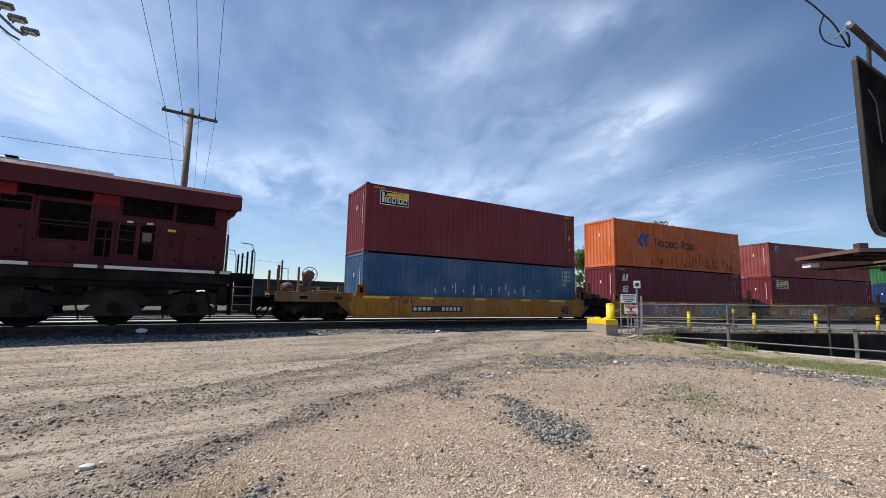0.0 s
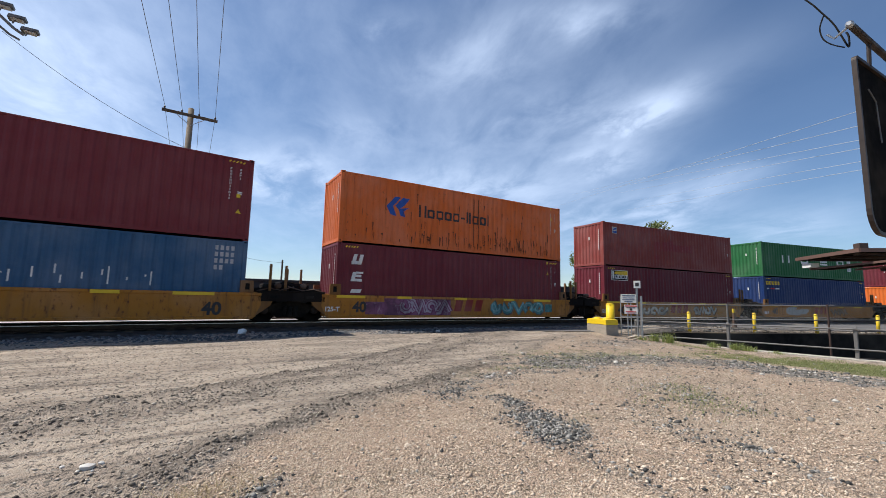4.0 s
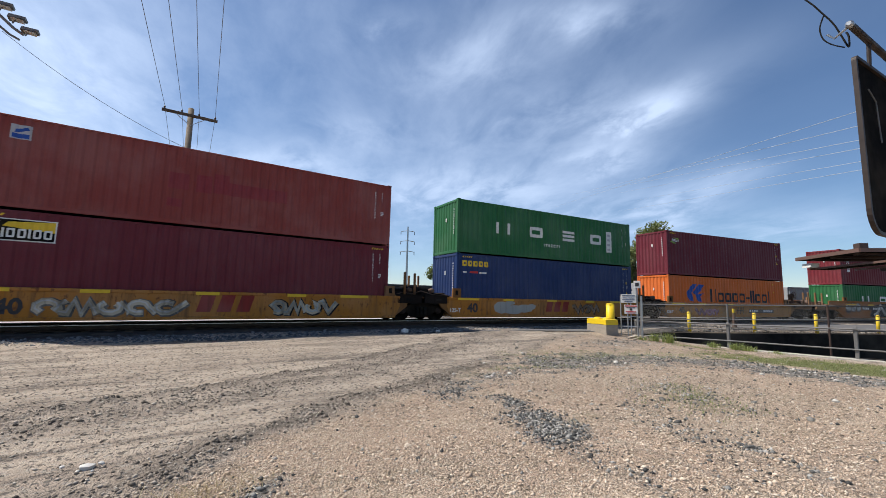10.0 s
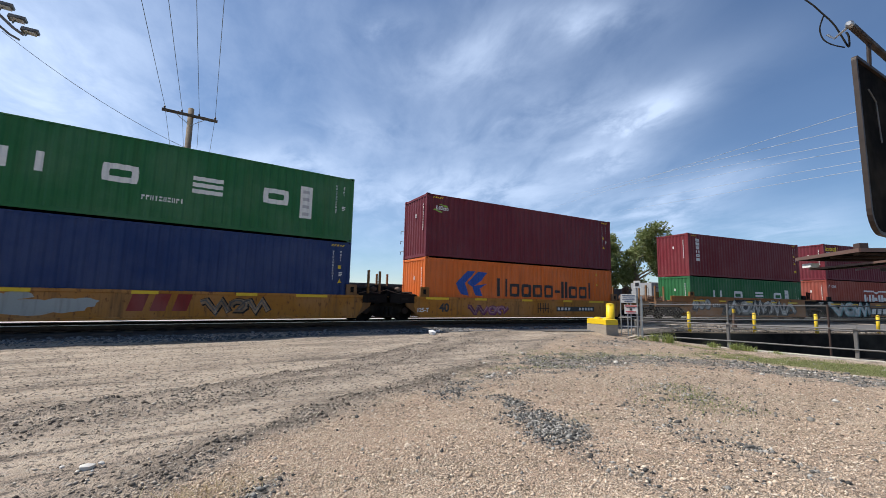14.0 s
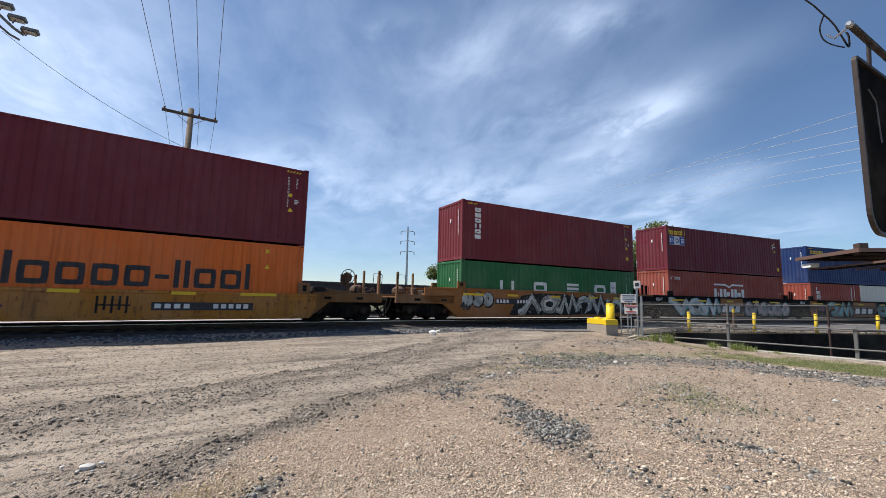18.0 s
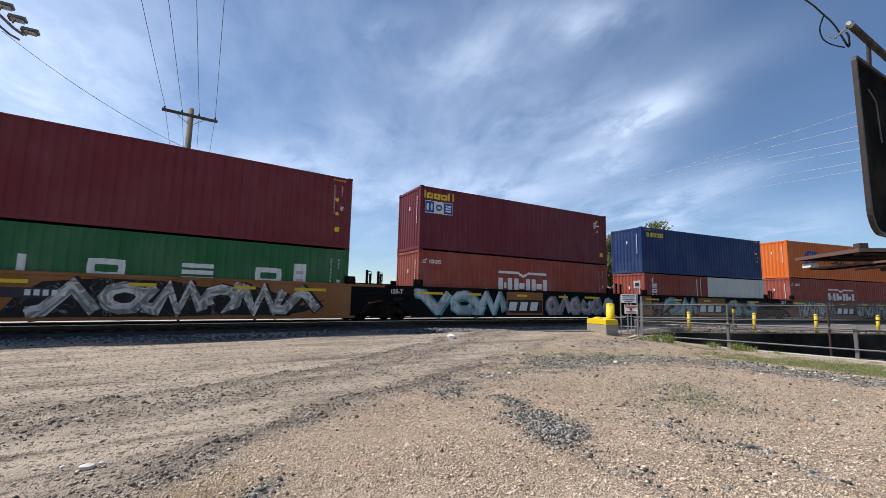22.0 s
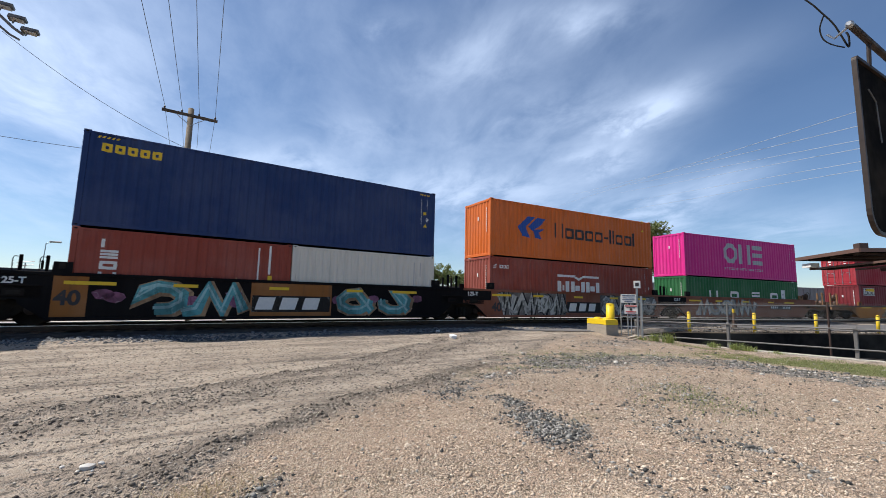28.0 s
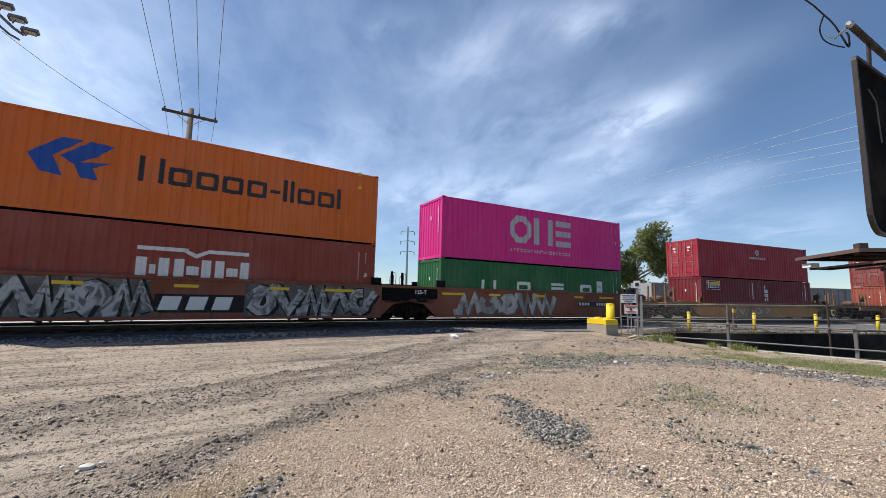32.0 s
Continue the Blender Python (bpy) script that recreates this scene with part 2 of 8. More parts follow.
def paint(name, c, rust=0.1, dirt=0.35, fade=0.25, rough=0.5, metal=0.0, seed=0.0, gloss=0.28):
    """Weathered paint on steel: faded patches, dirt runs and rust."""
    m, nt, b = shader(name)
    tc = nt.nodes.new("ShaderNodeTexCoord")
    of = nt.nodes.new("ShaderNodeVectorMath")
    of.operation = "ADD"
    of.inputs[1].default_value = (seed * 7.3, seed * 3.1, seed * 5.7)
    nt.links.new(tc.outputs["Object"], of.inputs[0])
    base = of.outputs[0]

    def scaled(s):
        mp = nt.nodes.new("ShaderNodeMapping")
        mp.inputs["Scale"].default_value = s
        nt.links.new(base, mp.inputs[0])
        return mp.outputs[0]
    big = noise_node(nt, base, 0.7, 4)
    col = mixed(nt, spread(nt, big, 0.35, 0.7, 0.0, fade), c, tone(mix3(c, (0.6, 0.55, 0.5), 0.25), 1.1))
    runs = noise_node(nt, scaled((5.5, 5.5, 0.35)), 1.0, 5, 0.6)
    col = mixed(nt, spread(nt, runs, 0.5, 0.78, 0.0, dirt), col, tone(mix3(c, (0.1, 0.085, 0.07), 0.6), 0.8))
    grain = noise_node(nt, base, 38.0, 4)
    col = mixed(nt, spread(nt, grain, 0.4, 0.8, 0.0, 0.16), col, tone(c, 0.55))
    rr = None
    if rust > 0:
        spots = noise_node(nt, scaled((3.4, 3.4, 1.4)), 2.4, 7, 0.7)
        rr = spread(nt, spots, 0.74 - 0.22 * rust, 0.80 - 0.16 * rust, 0.0, 0.9)
        col = mixed(nt, rr, col, RUST)
    nt.links.new(col, b.inputs["Base Color"])
    rg = spread(nt, runs, 0.3, 0.8, rough - 0.08, min(0.95, rough + 0.22))
    nt.links.new(rg, b.inputs["Roughness"])
    b.inputs["Metallic"].default_value = metal
    b.inputs["Specular IOR Level"].default_value = gloss
    bumped(nt, b, grain, 0.10, 0.003)
    return m


def mix3(a, b, k):
    return tuple(x * (1 - k) + y * k for x, y in zip(a, b))


def plain(name, c, rough=0.6, metal=0.0, vary=0.25, scale=14.0, bump=0.15, gloss=0.3):
    m, nt, b = shader(name)
    b.inputs["Specular IOR Level"].default_value = gloss
    v = coords(nt)
    n1, n2 = noise_node(nt, v, scale, 5), noise_node(nt, v, scale * 0.11, 3)
    col = mixed(nt, spread(nt, n1, 0.3, 0.75, 0.0, vary), c, tone(c, 0.5))
    col = mixed(nt, spread(nt, n2, 0.35, 0.75, 0.0, vary), col, tone(mix3(c, DUST, 0.3), 1.15))
    nt.links.new(col, b.inputs["Base Color"])
    b.inputs["Metallic"].default_value = metal
    nt.links.new(spread(nt, n1, 0.3, 0.8, max(0.05, rough - 0.1), min(1, rough + 0.15)), b.inputs["Roughness"])
    bumped(nt, b, n1, bump, 0.004)
    return m


def stony(name, a, b_, c, rough=0.85, fine=60.0):
    """Loose stones: each piece takes its own colour from three."""
    m, nt, b = shader(name)
    geo = nt.nodes.new("ShaderNodeNewGeometry")
    ramp = nt.nodes.new("ShaderNodeValToRGB")
    ramp.color_ramp.elements[0].color = (*a, 1)
    ramp.color_ramp.elements[1].color = (*c, 1)
    e = ramp.color_ramp.elements.new(0.5)
    e.color = (*b_, 1)
    nt.links.new(geo.outputs["Random Per Island"], ramp.inputs[0])
    n = noise_node(nt, coords(nt), fine, 4)
    col = mixed(nt, spread(nt, n, 0.3, 0.75, 0.0, 0.4), ramp.outputs[0], tone(b_, 0.55))
    nt.links.new(col, b.inputs["Base Color"])
    b.inputs["Roughness"].default_value = rough
    b.inputs["Specular IOR Level"].default_value = 0.2
    bumped(nt, b, n, 0.3, 0.004)
    return m


M = {}
M["maroon"] = paint("maroon_paint", (0.160, 0.018, 0.024), 0.05, 0.22, 0.1, 0.5, seed=1)
M["maroon2"] = paint("plum_paint", (0.132, 0.014, 0.024), 0.05, 0.22, 0.1, 0.5, seed=2)
M["brick"] = paint("brick_red_paint", (0.23, 0.042, 0.034), 0.06, 0.25, 0.3, 0.55, seed=3)
M["redbrown"] = paint("red_brown_paint", (0.27, 0.050, 0.030), 0.06, 0.25, 0.25, 0.55, seed=4)
M["crimson"] = paint("crimson_paint", (0.34, 0.022, 0.034), 0.05, 0.2, 0.2, 0.5, seed=5)
M["orange"] = paint("orange_paint", (0.64, 0.138, 0.018), 0.06, 0.4, 0.15, 0.5, seed=6)
M["orange_rusty"] = paint("rusty_orange_paint", (0.58, 0.120, 0.020), 0.62, 0.45, 0.35, 0.6, seed=7)
M["green"] = paint("green_paint", (0.016, 0.120, 0.036), 0.04, 0.25, 0.2, 0.5, seed=8)
M["navy"] = paint("navy_paint", (0.009, 0.030, 0.115), 0.03, 0.25, 0.15, 0.5, seed=9)
M["blue"] = paint("faded_blue_paint", (0.024, 0.088, 0.185), 0.15, 0.4, 0.4, 0.6, seed=10)
M["magenta"] = paint("magenta_paint", (0.66, 0.022, 0.23), 0.0, 0.15, 0.1, 0.45, seed=11)
M["cream"] = paint("cream_paint", (0.66, 0.62, 0.54), 0.03, 0.3, 0.2, 0.5, seed=12)
M["yellow_car"] = paint("mustard_car_paint", (0.38, 0.150, 0.015), 0.92, 0.95, 0.35, 0.6, seed=13)
M["ochre_car"] = paint("ochre_car_paint", (0.26, 0.095, 0.016), 0.32, 0.55, 0.3, 0.6, seed=14)
M["umber_car"] = paint("dirty_umber_car_paint", (0.20, 0.060, 0.028), 0.35, 0.7, 0.25, 0.7, seed=19)
M["black_car"] = paint("black_car_paint", (0.0045, 0.004, 0.0048), 0.15, 0.12, 0.03, 0.8, seed=15, gloss=0.12)
M["loco_red"] = paint("locomotive_red_paint", (0.078, 0.007, 0.012), 0.1, 0.4, 0.05, 0.6, seed=16)
M["dark_rust"] = paint("dark_rusted_casting", (0.028, 0.017, 0.012), 0.5, 0.6, 0.1, 0.85, seed=25)
M["deck_black"] = paint("near_black_rusted_steel", (0.012, 0.009, 0.008), 0.35, 0.15, 0.05, 0.9, seed=26, gloss=0.1)
M["rust"] = paint("rusted_steel", (0.085, 0.043, 0.024), 0.6, 0.6, 0.4, 0.8, seed=17)
M["grime"] = paint("grimy_car_paint", (0.185, 0.082, 0.022), 0.62, 0.7, 0.4, 0.75, seed=18)
M["iron"] = plain("dark_cast_iron", (0.007, 0.0062, 0.006), 0.85, 0.0, 0.25, 14.0, 0.15, 0.08)
M["black"] = plain("black_steel", (0.006, 0.006, 0.0062), 0.75, 0.0, 0.25, 14.0, 0.15, 0.12)
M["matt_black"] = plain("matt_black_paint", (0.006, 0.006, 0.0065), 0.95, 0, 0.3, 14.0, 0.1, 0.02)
M["white"] = plain("white_marking", (0.72, 0.71, 0.68), 0.55, 0, 0.2, 9.0, 0.02)
M["dark_mark"] = plain("charcoal_marking", (0.028, 0.028, 0.034), 0.55, 0, 0.15, 9.0, 0.02)
M["blue_mark"] = plain("royal_blue_marking", (0.018, 0.075, 0.33), 0.5, 0, 0.15, 9.0, 0.02)
M["yellow_mark"] = plain("yellow_marking", (0.75, 0.50, 0.03), 0.5, 0, 0.15, 9.0, 0.02)
M["slate_mark"] = plain("slate_blue_marking", (0.10, 0.13, 0.20), 0.55, 0, 0.15, 9.0, 0.02)
M["red_mark"] = plain("red_marking", (0.50, 0.035, 0.04), 0.5, 0, 0.2, 9.0, 0.02)
M["faded_red"] = plain("faded_red_marking", (0.235, 0.028, 0.034), 0.55, 0, 0.2, 5.0, 0.02)
M["green_mark"] = plain("lime_marking", (0.30, 0.50, 0.08), 0.5, 0, 0.15, 9.0, 0.02)
M["grey_mark"] = plain("pale_grey_marking", (0.45, 0.44, 0.45), 0.55, 0, 0.2, 9.0, 0.02)
M["rail"] = plain("rusty_rail_steel", (0.055, 0.036, 0.027), 0.85, 0.0, 0.35, 20.0, 0.1)
M["rail_top"] = plain("polished_rail_head", (0.78, 0.76, 0.73), 0.38, 0.75, 0.1, 20.0, 0.02)
M["tie"] = plain("weathered_tie_wood", (0.10, 0.075, 0.055), 0.9, 0, 0.5, 9.0, 0.5)
M["galv"] = plain("galvanised_steel", (0.42, 0.43, 0.44), 0.42, 0.85, 0.25, 20.0, 0.08)
M["dull_galv"] = plain("dull_galvanised_steel", (0.17, 0.165, 0.16), 0.6, 0.3, 0.3, 15.0, 0.1)
M["lamp_grey"] = plain("grey_lamp_enamel", (0.17, 0.17, 0.175), 0.5, 0.0, 0.15, 10.0, 0.05)
M["concrete"] = plain("rough_concrete", (0.34, 0.295, 0.24), 0.9, 0, 0.4, 8.0, 0.4)
M["bollard"] = plain("bright_yellow_paint", (0.80, 0.55, 0.02), 0.45, 0, 0.2, 6.0, 0.08)
M["pole_wood"] = plain("weathered_pole_wood", (0.17, 0.135, 0.10), 0.9, 0, 0.5, 7.0, 0.4)
M["brown_metal"] = plain("brown_painted_metal", (0.062, 0.037, 0.032), 0.55, 0.1, 0.3, 6.0, 0.1)
M["wire"] = plain("dull_black_wire", (0.20, 0.205, 0.215), 0.6, 0.3, 0.1)
# ---------------------------------------------------------------- ground
def smooth01(v, a, b):
    v = np.clip((v - a) / (b - a), 0, 1)
    return v * v * (3 - 2 * v)


RAIL_A, RAIL_B = np.array((18.35, 11.1)), np.array((20.4, -9.0))     # railing line, near edge of the sunken lane
FAR_A, FAR_B = np.array((22.4, 11.2)), np.array((47.0, -0.8))        # far edge of the sunken lane


def side_of(x, y, a, b):
    """Signed distance from the line a-b, positive on its left."""
    d = (b - a) / np.linalg.norm(b - a)
    return d[0] * (y - a[1]) - d[1] * (x - a[0])


def to_track(x, y):
    return RF - np.hypot(x, y - YC)


def ground_z(x, y):
    x, y = np.asarray(x, float), np.asarray(y, float)
    d = to_track(x, y)
    z = 0.27 * (1 - smooth01(d, 1.2, 9.0))
    low = smooth01(x, 12.0, 18.0) * smooth01(d, 1.5, 5.0)
    z = z - 0.20 * low + 0.12 * smooth01(x, 21.0, 26.0) * low
    z = z + 0.05 * np.exp(-((x - 4.5) ** 2 + (y - 4.0) ** 2) / 14.0)
    inside = np.minimum(side_of(x, y, RAIL_A, RAIL_B) - 0.1, 0.55 - side_of(x, y, FAR_A, FAR_B))
    inside = np.minimum(inside, 11.25 - y)
    pit = smooth01(inside, -0.06, 0.06)
    z = z * (1 - pit) - 1.5 * pit
    return z


def bumps(x, y):
    """Uneven earth: tyre ruts along the road, lumps elsewhere."""
    h = np.zeros_like(x)
    for k, (fx, fy, a) in enumerate(((0.9, 1.7, 0.018), (2.3, 3.1, 0.010), (5.3, 4.1, 0.006), (9.7, 11.3, 0.004), (17.0, 15.1, 0.003))):
        h += a * np.sin(fx * x + 1.3 * k + 0.8 * np.sin(0.7 * fy * y)) * np.cos(fy * y + 2.1 * k + 0.9 * np.sin(0.6 * fx * x))
    w = row_mask(x, y)
    return h + w * (0.030 + 0.035 * np.sin(7.3 * x + 2.0 * np.sin(5.1 * y)) * np.cos(6.1 * y - 3.3 * x))


# lines on the ground: the road's edge, the two stone windrows
EDGE = np.array(((-2.4, 3.4), (-0.53, 3.86), (0.1, 4.12), (0.8, 4.6), (2.0, 5.15), (3.24, 5.75), (6.2, 7.15), (12.2, 10.0), (15.6, 11.2)))
ROW2 = np.array(((-4.5, 6.4), (-1.35, 7.1), (2.25, 8.1), (7.7, 11.0), (11.0, 12.4)))


def line_dist(x, y, pts):
    """Signed distance to a polyline, negative on the camera's side."""
    best = np.full(x.shape, 1e9)
    sign = np.ones(x.shape)
    for a, b in zip(pts[:-1], pts[1:]):
        d = b - a
        t = np.clip(((x - a[0]) * d[0] + (y - a[1]) * d[1]) / (d @ d), 0, 1)
        q = np.hypot(x - a[0] - t * d[0], y - a[1] - t * d[1])
        s = d[0] * (y - a[1]) - d[1] * (x - a[0])
        near = q < best
        best = np.where(near, q, best)
        sign = np.where(near, np.sign(s), sign)
    return best * sign


def wobble(x, y):
    return 0.22 * np.sin(2.1 * x + 1.3 * np.sin(1.7 * y)) + 0.16 * np.sin(4.7 * y + 1.1 * x) + 0.09 * np.sin(9.1 * x - 6.3 * y)


def patch(x, y, cx, cy, rx, ry, turn):
    c, s = math.cos(turn), math.sin(turn)
    u, v = (x - cx) * c + (y - cy) * s, -(x - cx) * s + (y - cy) * c
    return 1 - np.hypot(u / rx, v / ry) + 0.5 * wobble(x * 1.7, y * 1.7)


def stroke(x, y, pts, width):
    """A worn-edged band along a line."""
    return 1 - np.abs(line_dist(x, y, np.array(pts))) / width + 0.9 * wobble(x * 2.3, y * 2.3) + 0.5 * wobble(5.1 * y, 4.7 * x)


def tan_mask(x, y):
    e = line_dist(x, y, EDGE) + 0.45 * wobble(x, y)
    return smooth01(-e, -0.15, 0.3) * (1 - smooth01(x, 17.6, 19.0))


def dark_mask(x, y):
    """Dark crushed stone lying on the pale gravel."""
    p = np.maximum(np.maximum(0.7 * stroke(x, y, ((4.5, 4.7), (4.3, 4.2), (4.2, 3.8)), 0.34), 1.2 * patch(x, y, 3.98, 3.42, 1.05, 0.66, 1.2)), patch(x, y, 0.75, 3.55, 0.45, 0.22, 0.4))
    p = np.maximum(p, 0.42 * stroke(x, y, ((3.62, 2.6), (3.57, 2.2), (3.51, 1.8)), 0.34))
    p = np.maximum(p, 0.6 * stroke(x, y, ((3.9, 5.5), (5.4, 6.2), (6.9, 6.5)), 0.70))
    p = np.maximum(p, 1.5 * stroke(x, y, ((8.0, 6.9), (10.4, 6.7), (11.8, 5.6), (12.6, 4.3), (12.5, 3.0), (12.3, 2.3)), 1.25))
    p = np.maximum(p, 0.6 * stroke(x, y, ((5.34, 1.9), (5.1, 1.35), (4.95, 1.05)), 0.22))
    p = np.maximum(p, 0.55 * stroke(x, y, ((12.6, 8.6), (14.6, 9.2), (16.6, 9.3)), 1.3))
    p = np.maximum(p, 0.50 * patch(x, y, 7.4, 3.4, 2.9, 1.5, 0.5))
    p = np.maximum(p, 0.40 * patch(x, y, 5.2, 2.3, 1.7, 0.9, 0.9))
    return 0.9 * smooth01(p, 0.0, 0.95)


def grass_mask(x, y):
    p = 1.5 * patch(x, y, 16.0, 2.6, 2.6, 4.8, 0.2)
    p = np.maximum(p, 0.6 * patch(x, y, 17.4, 7.6, 0.7, 2.0, 0.1))
    p = np.maximum(p, 0.5 * stroke(x, y, ((8.5, 7.6), (11.0, 7.1), (13.6, 5.9), (14.6, 4.4)), 1.7) * 0.55)
    p = np.maximum(p, 0.3 * stroke(x, y, ((5.2, 6.6), (6.4, 6.9), (8.2, 6.4)), 0.6))
    p = np.maximum(p, 0.55 * patch(x, y, 4.75, 3.45, 0.6, 0.35, 0.2))
    p = np.maximum(p, 0.36 * patch(x, y, 7.2, 3.3, 2.6, 1.4, 0.5))
    return smooth01(p, 0.05, 0.8)


def row_mask(x, y):
    e1 = line_dist(x, y, EDGE) + 0.5 * wobble(x, y) - 0.28
    e2 = line_dist(x, y, ROW2) + 0.5 * wobble(x, y)
    r1 = np.exp(-(e1 / 0.34) ** 2) * (1 - 0.6 * smooth01(x, 4.5, 8.0))
    r2 = 0.95 * np.exp(-(e2 / 0.20) ** 2) + 0.75 * np.exp(-((e2 + 0.75) / 0.42) ** 2)
    return np.clip(np.maximum(r1, r2), 0, 1)


def ground_material():
    m, nt, b = shader("gravel_ground")
    v = coords(nt)

    def attr(n):
        a = nt.nodes.new("ShaderNodeAttribute")
        a.attribute_name = n
        return a.outputs["Fac"]
    big = noise_node(nt, v, 0.55, 5, 0.6, 0.5)
    mid = noise_node(nt, v, 3.5, 6, 0.65)
    fine = noise_node(nt, v, 42.0, 5, 0.7)
    pebble = nt.nodes.new("ShaderNodeTexVoronoi")
    pebble.inputs["Scale"].default_value = 46.0
    nt.links.new(v, pebble.inputs["Vector"])
    peb2 = nt.nodes.new("ShaderNodeTexVoronoi")
    peb2.inputs["Scale"].default_value = 95.0
    nt.links.new(v, peb2.inputs["Vector"])
    # compacted road with tyre streaks along it
    mp = nt.nodes.new("ShaderNodeMapping")
    mp.inputs["Rotation"].default_value = (0, 0, radians(-23))
    mp.inputs["Scale"].default_value = (0.22, 2.6, 1)
    nt.links.new(v, mp.inputs[0])
    ruts = noise_node(nt, mp.outputs[0], 1.0, 6, 0.6, 0.3)
    peb3 = nt.nodes.new("ShaderNodeTexVoronoi")
    peb3.inputs["Scale"].default_value = 27.0
    nt.links.new(v, peb3.inputs["Vector"])
    sep3 = nt.nodes.new("ShaderNodeSeparateColor")
    nt.links.new(peb3.outputs["Color"], sep3.inputs[0])
    road = mixed(nt, spread(nt, big, 0.35, 0.68), (0.455, 0.365, 0.28), (0.315, 0.255, 0.20))
    road = mixed(nt, spread(nt, ruts, 0.44, 0.58, 0, 0.85), road, (0.53, 0.435, 0.34))
    road = mixed(nt, spread(nt, ruts, 0.32, 0.45, 0.85, 0.0), road, (0.15, 0.124, 0.102))
    road = mixed(nt, spread(nt, mid, 0.5, 0.75, 0, 0.5), road, (0.15, 0.125, 0.10))
    road = mixed(nt, spread(nt, sep3.outputs[0], 0.80, 0.9, 0, 0.75), road, (0.42, 0.37, 0.31))
    road = mixed(nt, spread(nt, sep3.outputs[1], 0.78, 0.9, 0, 0.75), road, (0.085, 0.074, 0.066))
    # pale granite gravel, every pebble its own shade
    sepc = nt.nodes.new("ShaderNodeSeparateColor")
    nt.links.new(peb2.outputs["Color"], sepc.inputs[0])
    tanr = nt.nodes.new("ShaderNodeValToRGB")
    el = tanr.color_ramp.elements
    el[0].color, el[1].color = (0.19, 0.14, 0.10, 1), (0.84, 0.73, 0.58, 1)
    for pos, c in ((0.3, (0.50, 0.375, 0.27, 1)), (0.6, (0.65, 0.47, 0.335, 1)), (0.8, (0.68, 0.545, 0.415, 1))):
        e = el.new(pos)
        e.color = c
    nt.links.new(sepc.outputs[0], tanr.inputs[0])
    tanc = mixed(nt, spread(nt, big, 0.36, 0.60, 0, 0.68), tanr.outputs[0], (0.60, 0.42, 0.30))
    tanc = mixed(nt, spread(nt, mid, 0.45, 0.8, 0, 0.5), tanc, (0.33, 0.26, 0.185))
    tanc = mixed(nt, spread(nt, sep3.outputs[2], 0.84, 0.92, 0, 0.4), tanc, (0.62, 0.53, 0.42))
    tanc = mixed(nt, spread(nt, sep3.outputs[1], 0.82, 0.9, 0, 0.6), tanc, (0.16, 0.135, 0.11))
    pale = noise_node(nt, v, 1.1, 4, 0.6, 0.6)
    tanc = mixed(nt, spread(nt, pale, 0.50, 0.66, 0, 0.6), tanc, (0.72, 0.58, 0.44))
    tanc = mixed(nt, spread(nt, pale, 0.44, 0.32, 0, 0.28), tanc, (0.30, 0.245, 0.185))
    # trodden weeds and dirt in loose patches
    weedy = noise_node(nt, v, 2.3, 6, 0.7, 0.8)
    tanc = mixed(nt, spread(nt, weedy, 0.53, 0.66, 0, 0.50), tanc, (0.27, 0.225, 0.145))
    # gaps between pebbles darkened, their shade put into the colour
    tanc = mixed(nt, spread(nt, peb2.outputs["Distance"], 0.45, 0.75, 0, 0.45), tanc, (0.14, 0.10, 0.072))
    # stray dark bits and dry weeds, a hand's width apart
    bits = noise_node(nt, v, 17.0, 3, 0.6)
    tanc = mixed(nt, math_node(nt, "MULTIPLY", spread(nt, bits, 0.60, 0.68, 0, 0.75), spread(nt, big, 0.35, 0.6, 0.25, 1.0)), tanc, (0.115, 0.11, 0.075))
    col = mixed(nt, attr("tan"), road, tanc)
    # dark stone
    darkc = mixed(nt, sepc.outputs[1], (0.09, 0.094, 0.088), (0.29, 0.28, 0.255))
    col = mixed(nt, math_node(nt, "MULTIPLY", attr("dark"), spread(nt, mid, 0.36, 0.56, 0.3, 1.0)), col, darkc)
    col = mixed(nt, math_node(nt, "MULTIPLY", attr("row"), spread(nt, mid, 0.35, 0.65, 0.45, 1.0)), col, (0.165, 0.136, 0.11))
    # grass roots
    grc = mixed(nt, sepc.outputs[2], (0.12, 0.145, 0.045), (0.25, 0.25, 0.10))
    col = mixed(nt, math_node(nt, "MULTIPLY", attr("grass"), spread(nt, mid, 0.35, 0.6, 0.25, 0.95)), col, grc)
    # rough weeds and cinders beyond the tracks
    col = mixed(nt, attr("verge"), col, mixed(nt, spread(nt, big, 0.4, 0.6), (0.085, 0.095, 0.04), (0.13, 0.115, 0.085)))
    # near-black soil where the ground drops into the sunken lane
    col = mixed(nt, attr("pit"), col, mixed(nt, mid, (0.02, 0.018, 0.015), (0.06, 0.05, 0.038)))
    col = mixed(nt, spread(nt, fine, 0.5, 0.8, 0.0, 0.28), col, (0.07, 0.055, 0.043))
    nt.links.new(col, b.inputs["Base Color"])
    b.inputs["Roughness"].default_value = 0.92
    b.inputs["Specular IOR Level"].default_value = 0.25
    hgt = math_node(nt, "ADD", math_node(nt, "MULTIPLY", pebble.outputs["Distance"], -1.2), math_node(nt, "MULTIPLY", peb2.outputs["Distance"], -0.6))
    hgt = math_node(nt, "ADD", hgt, math_node(nt, "MULTIPLY", fine, 0.5))
    hgt = math_node(nt, "MULTIPLY", hgt, spread(nt, attr("tan"), 0.0, 1.0, 0.7, 1.0))
    bumped(nt, b, hgt, 1.0, 0.034)
    return m


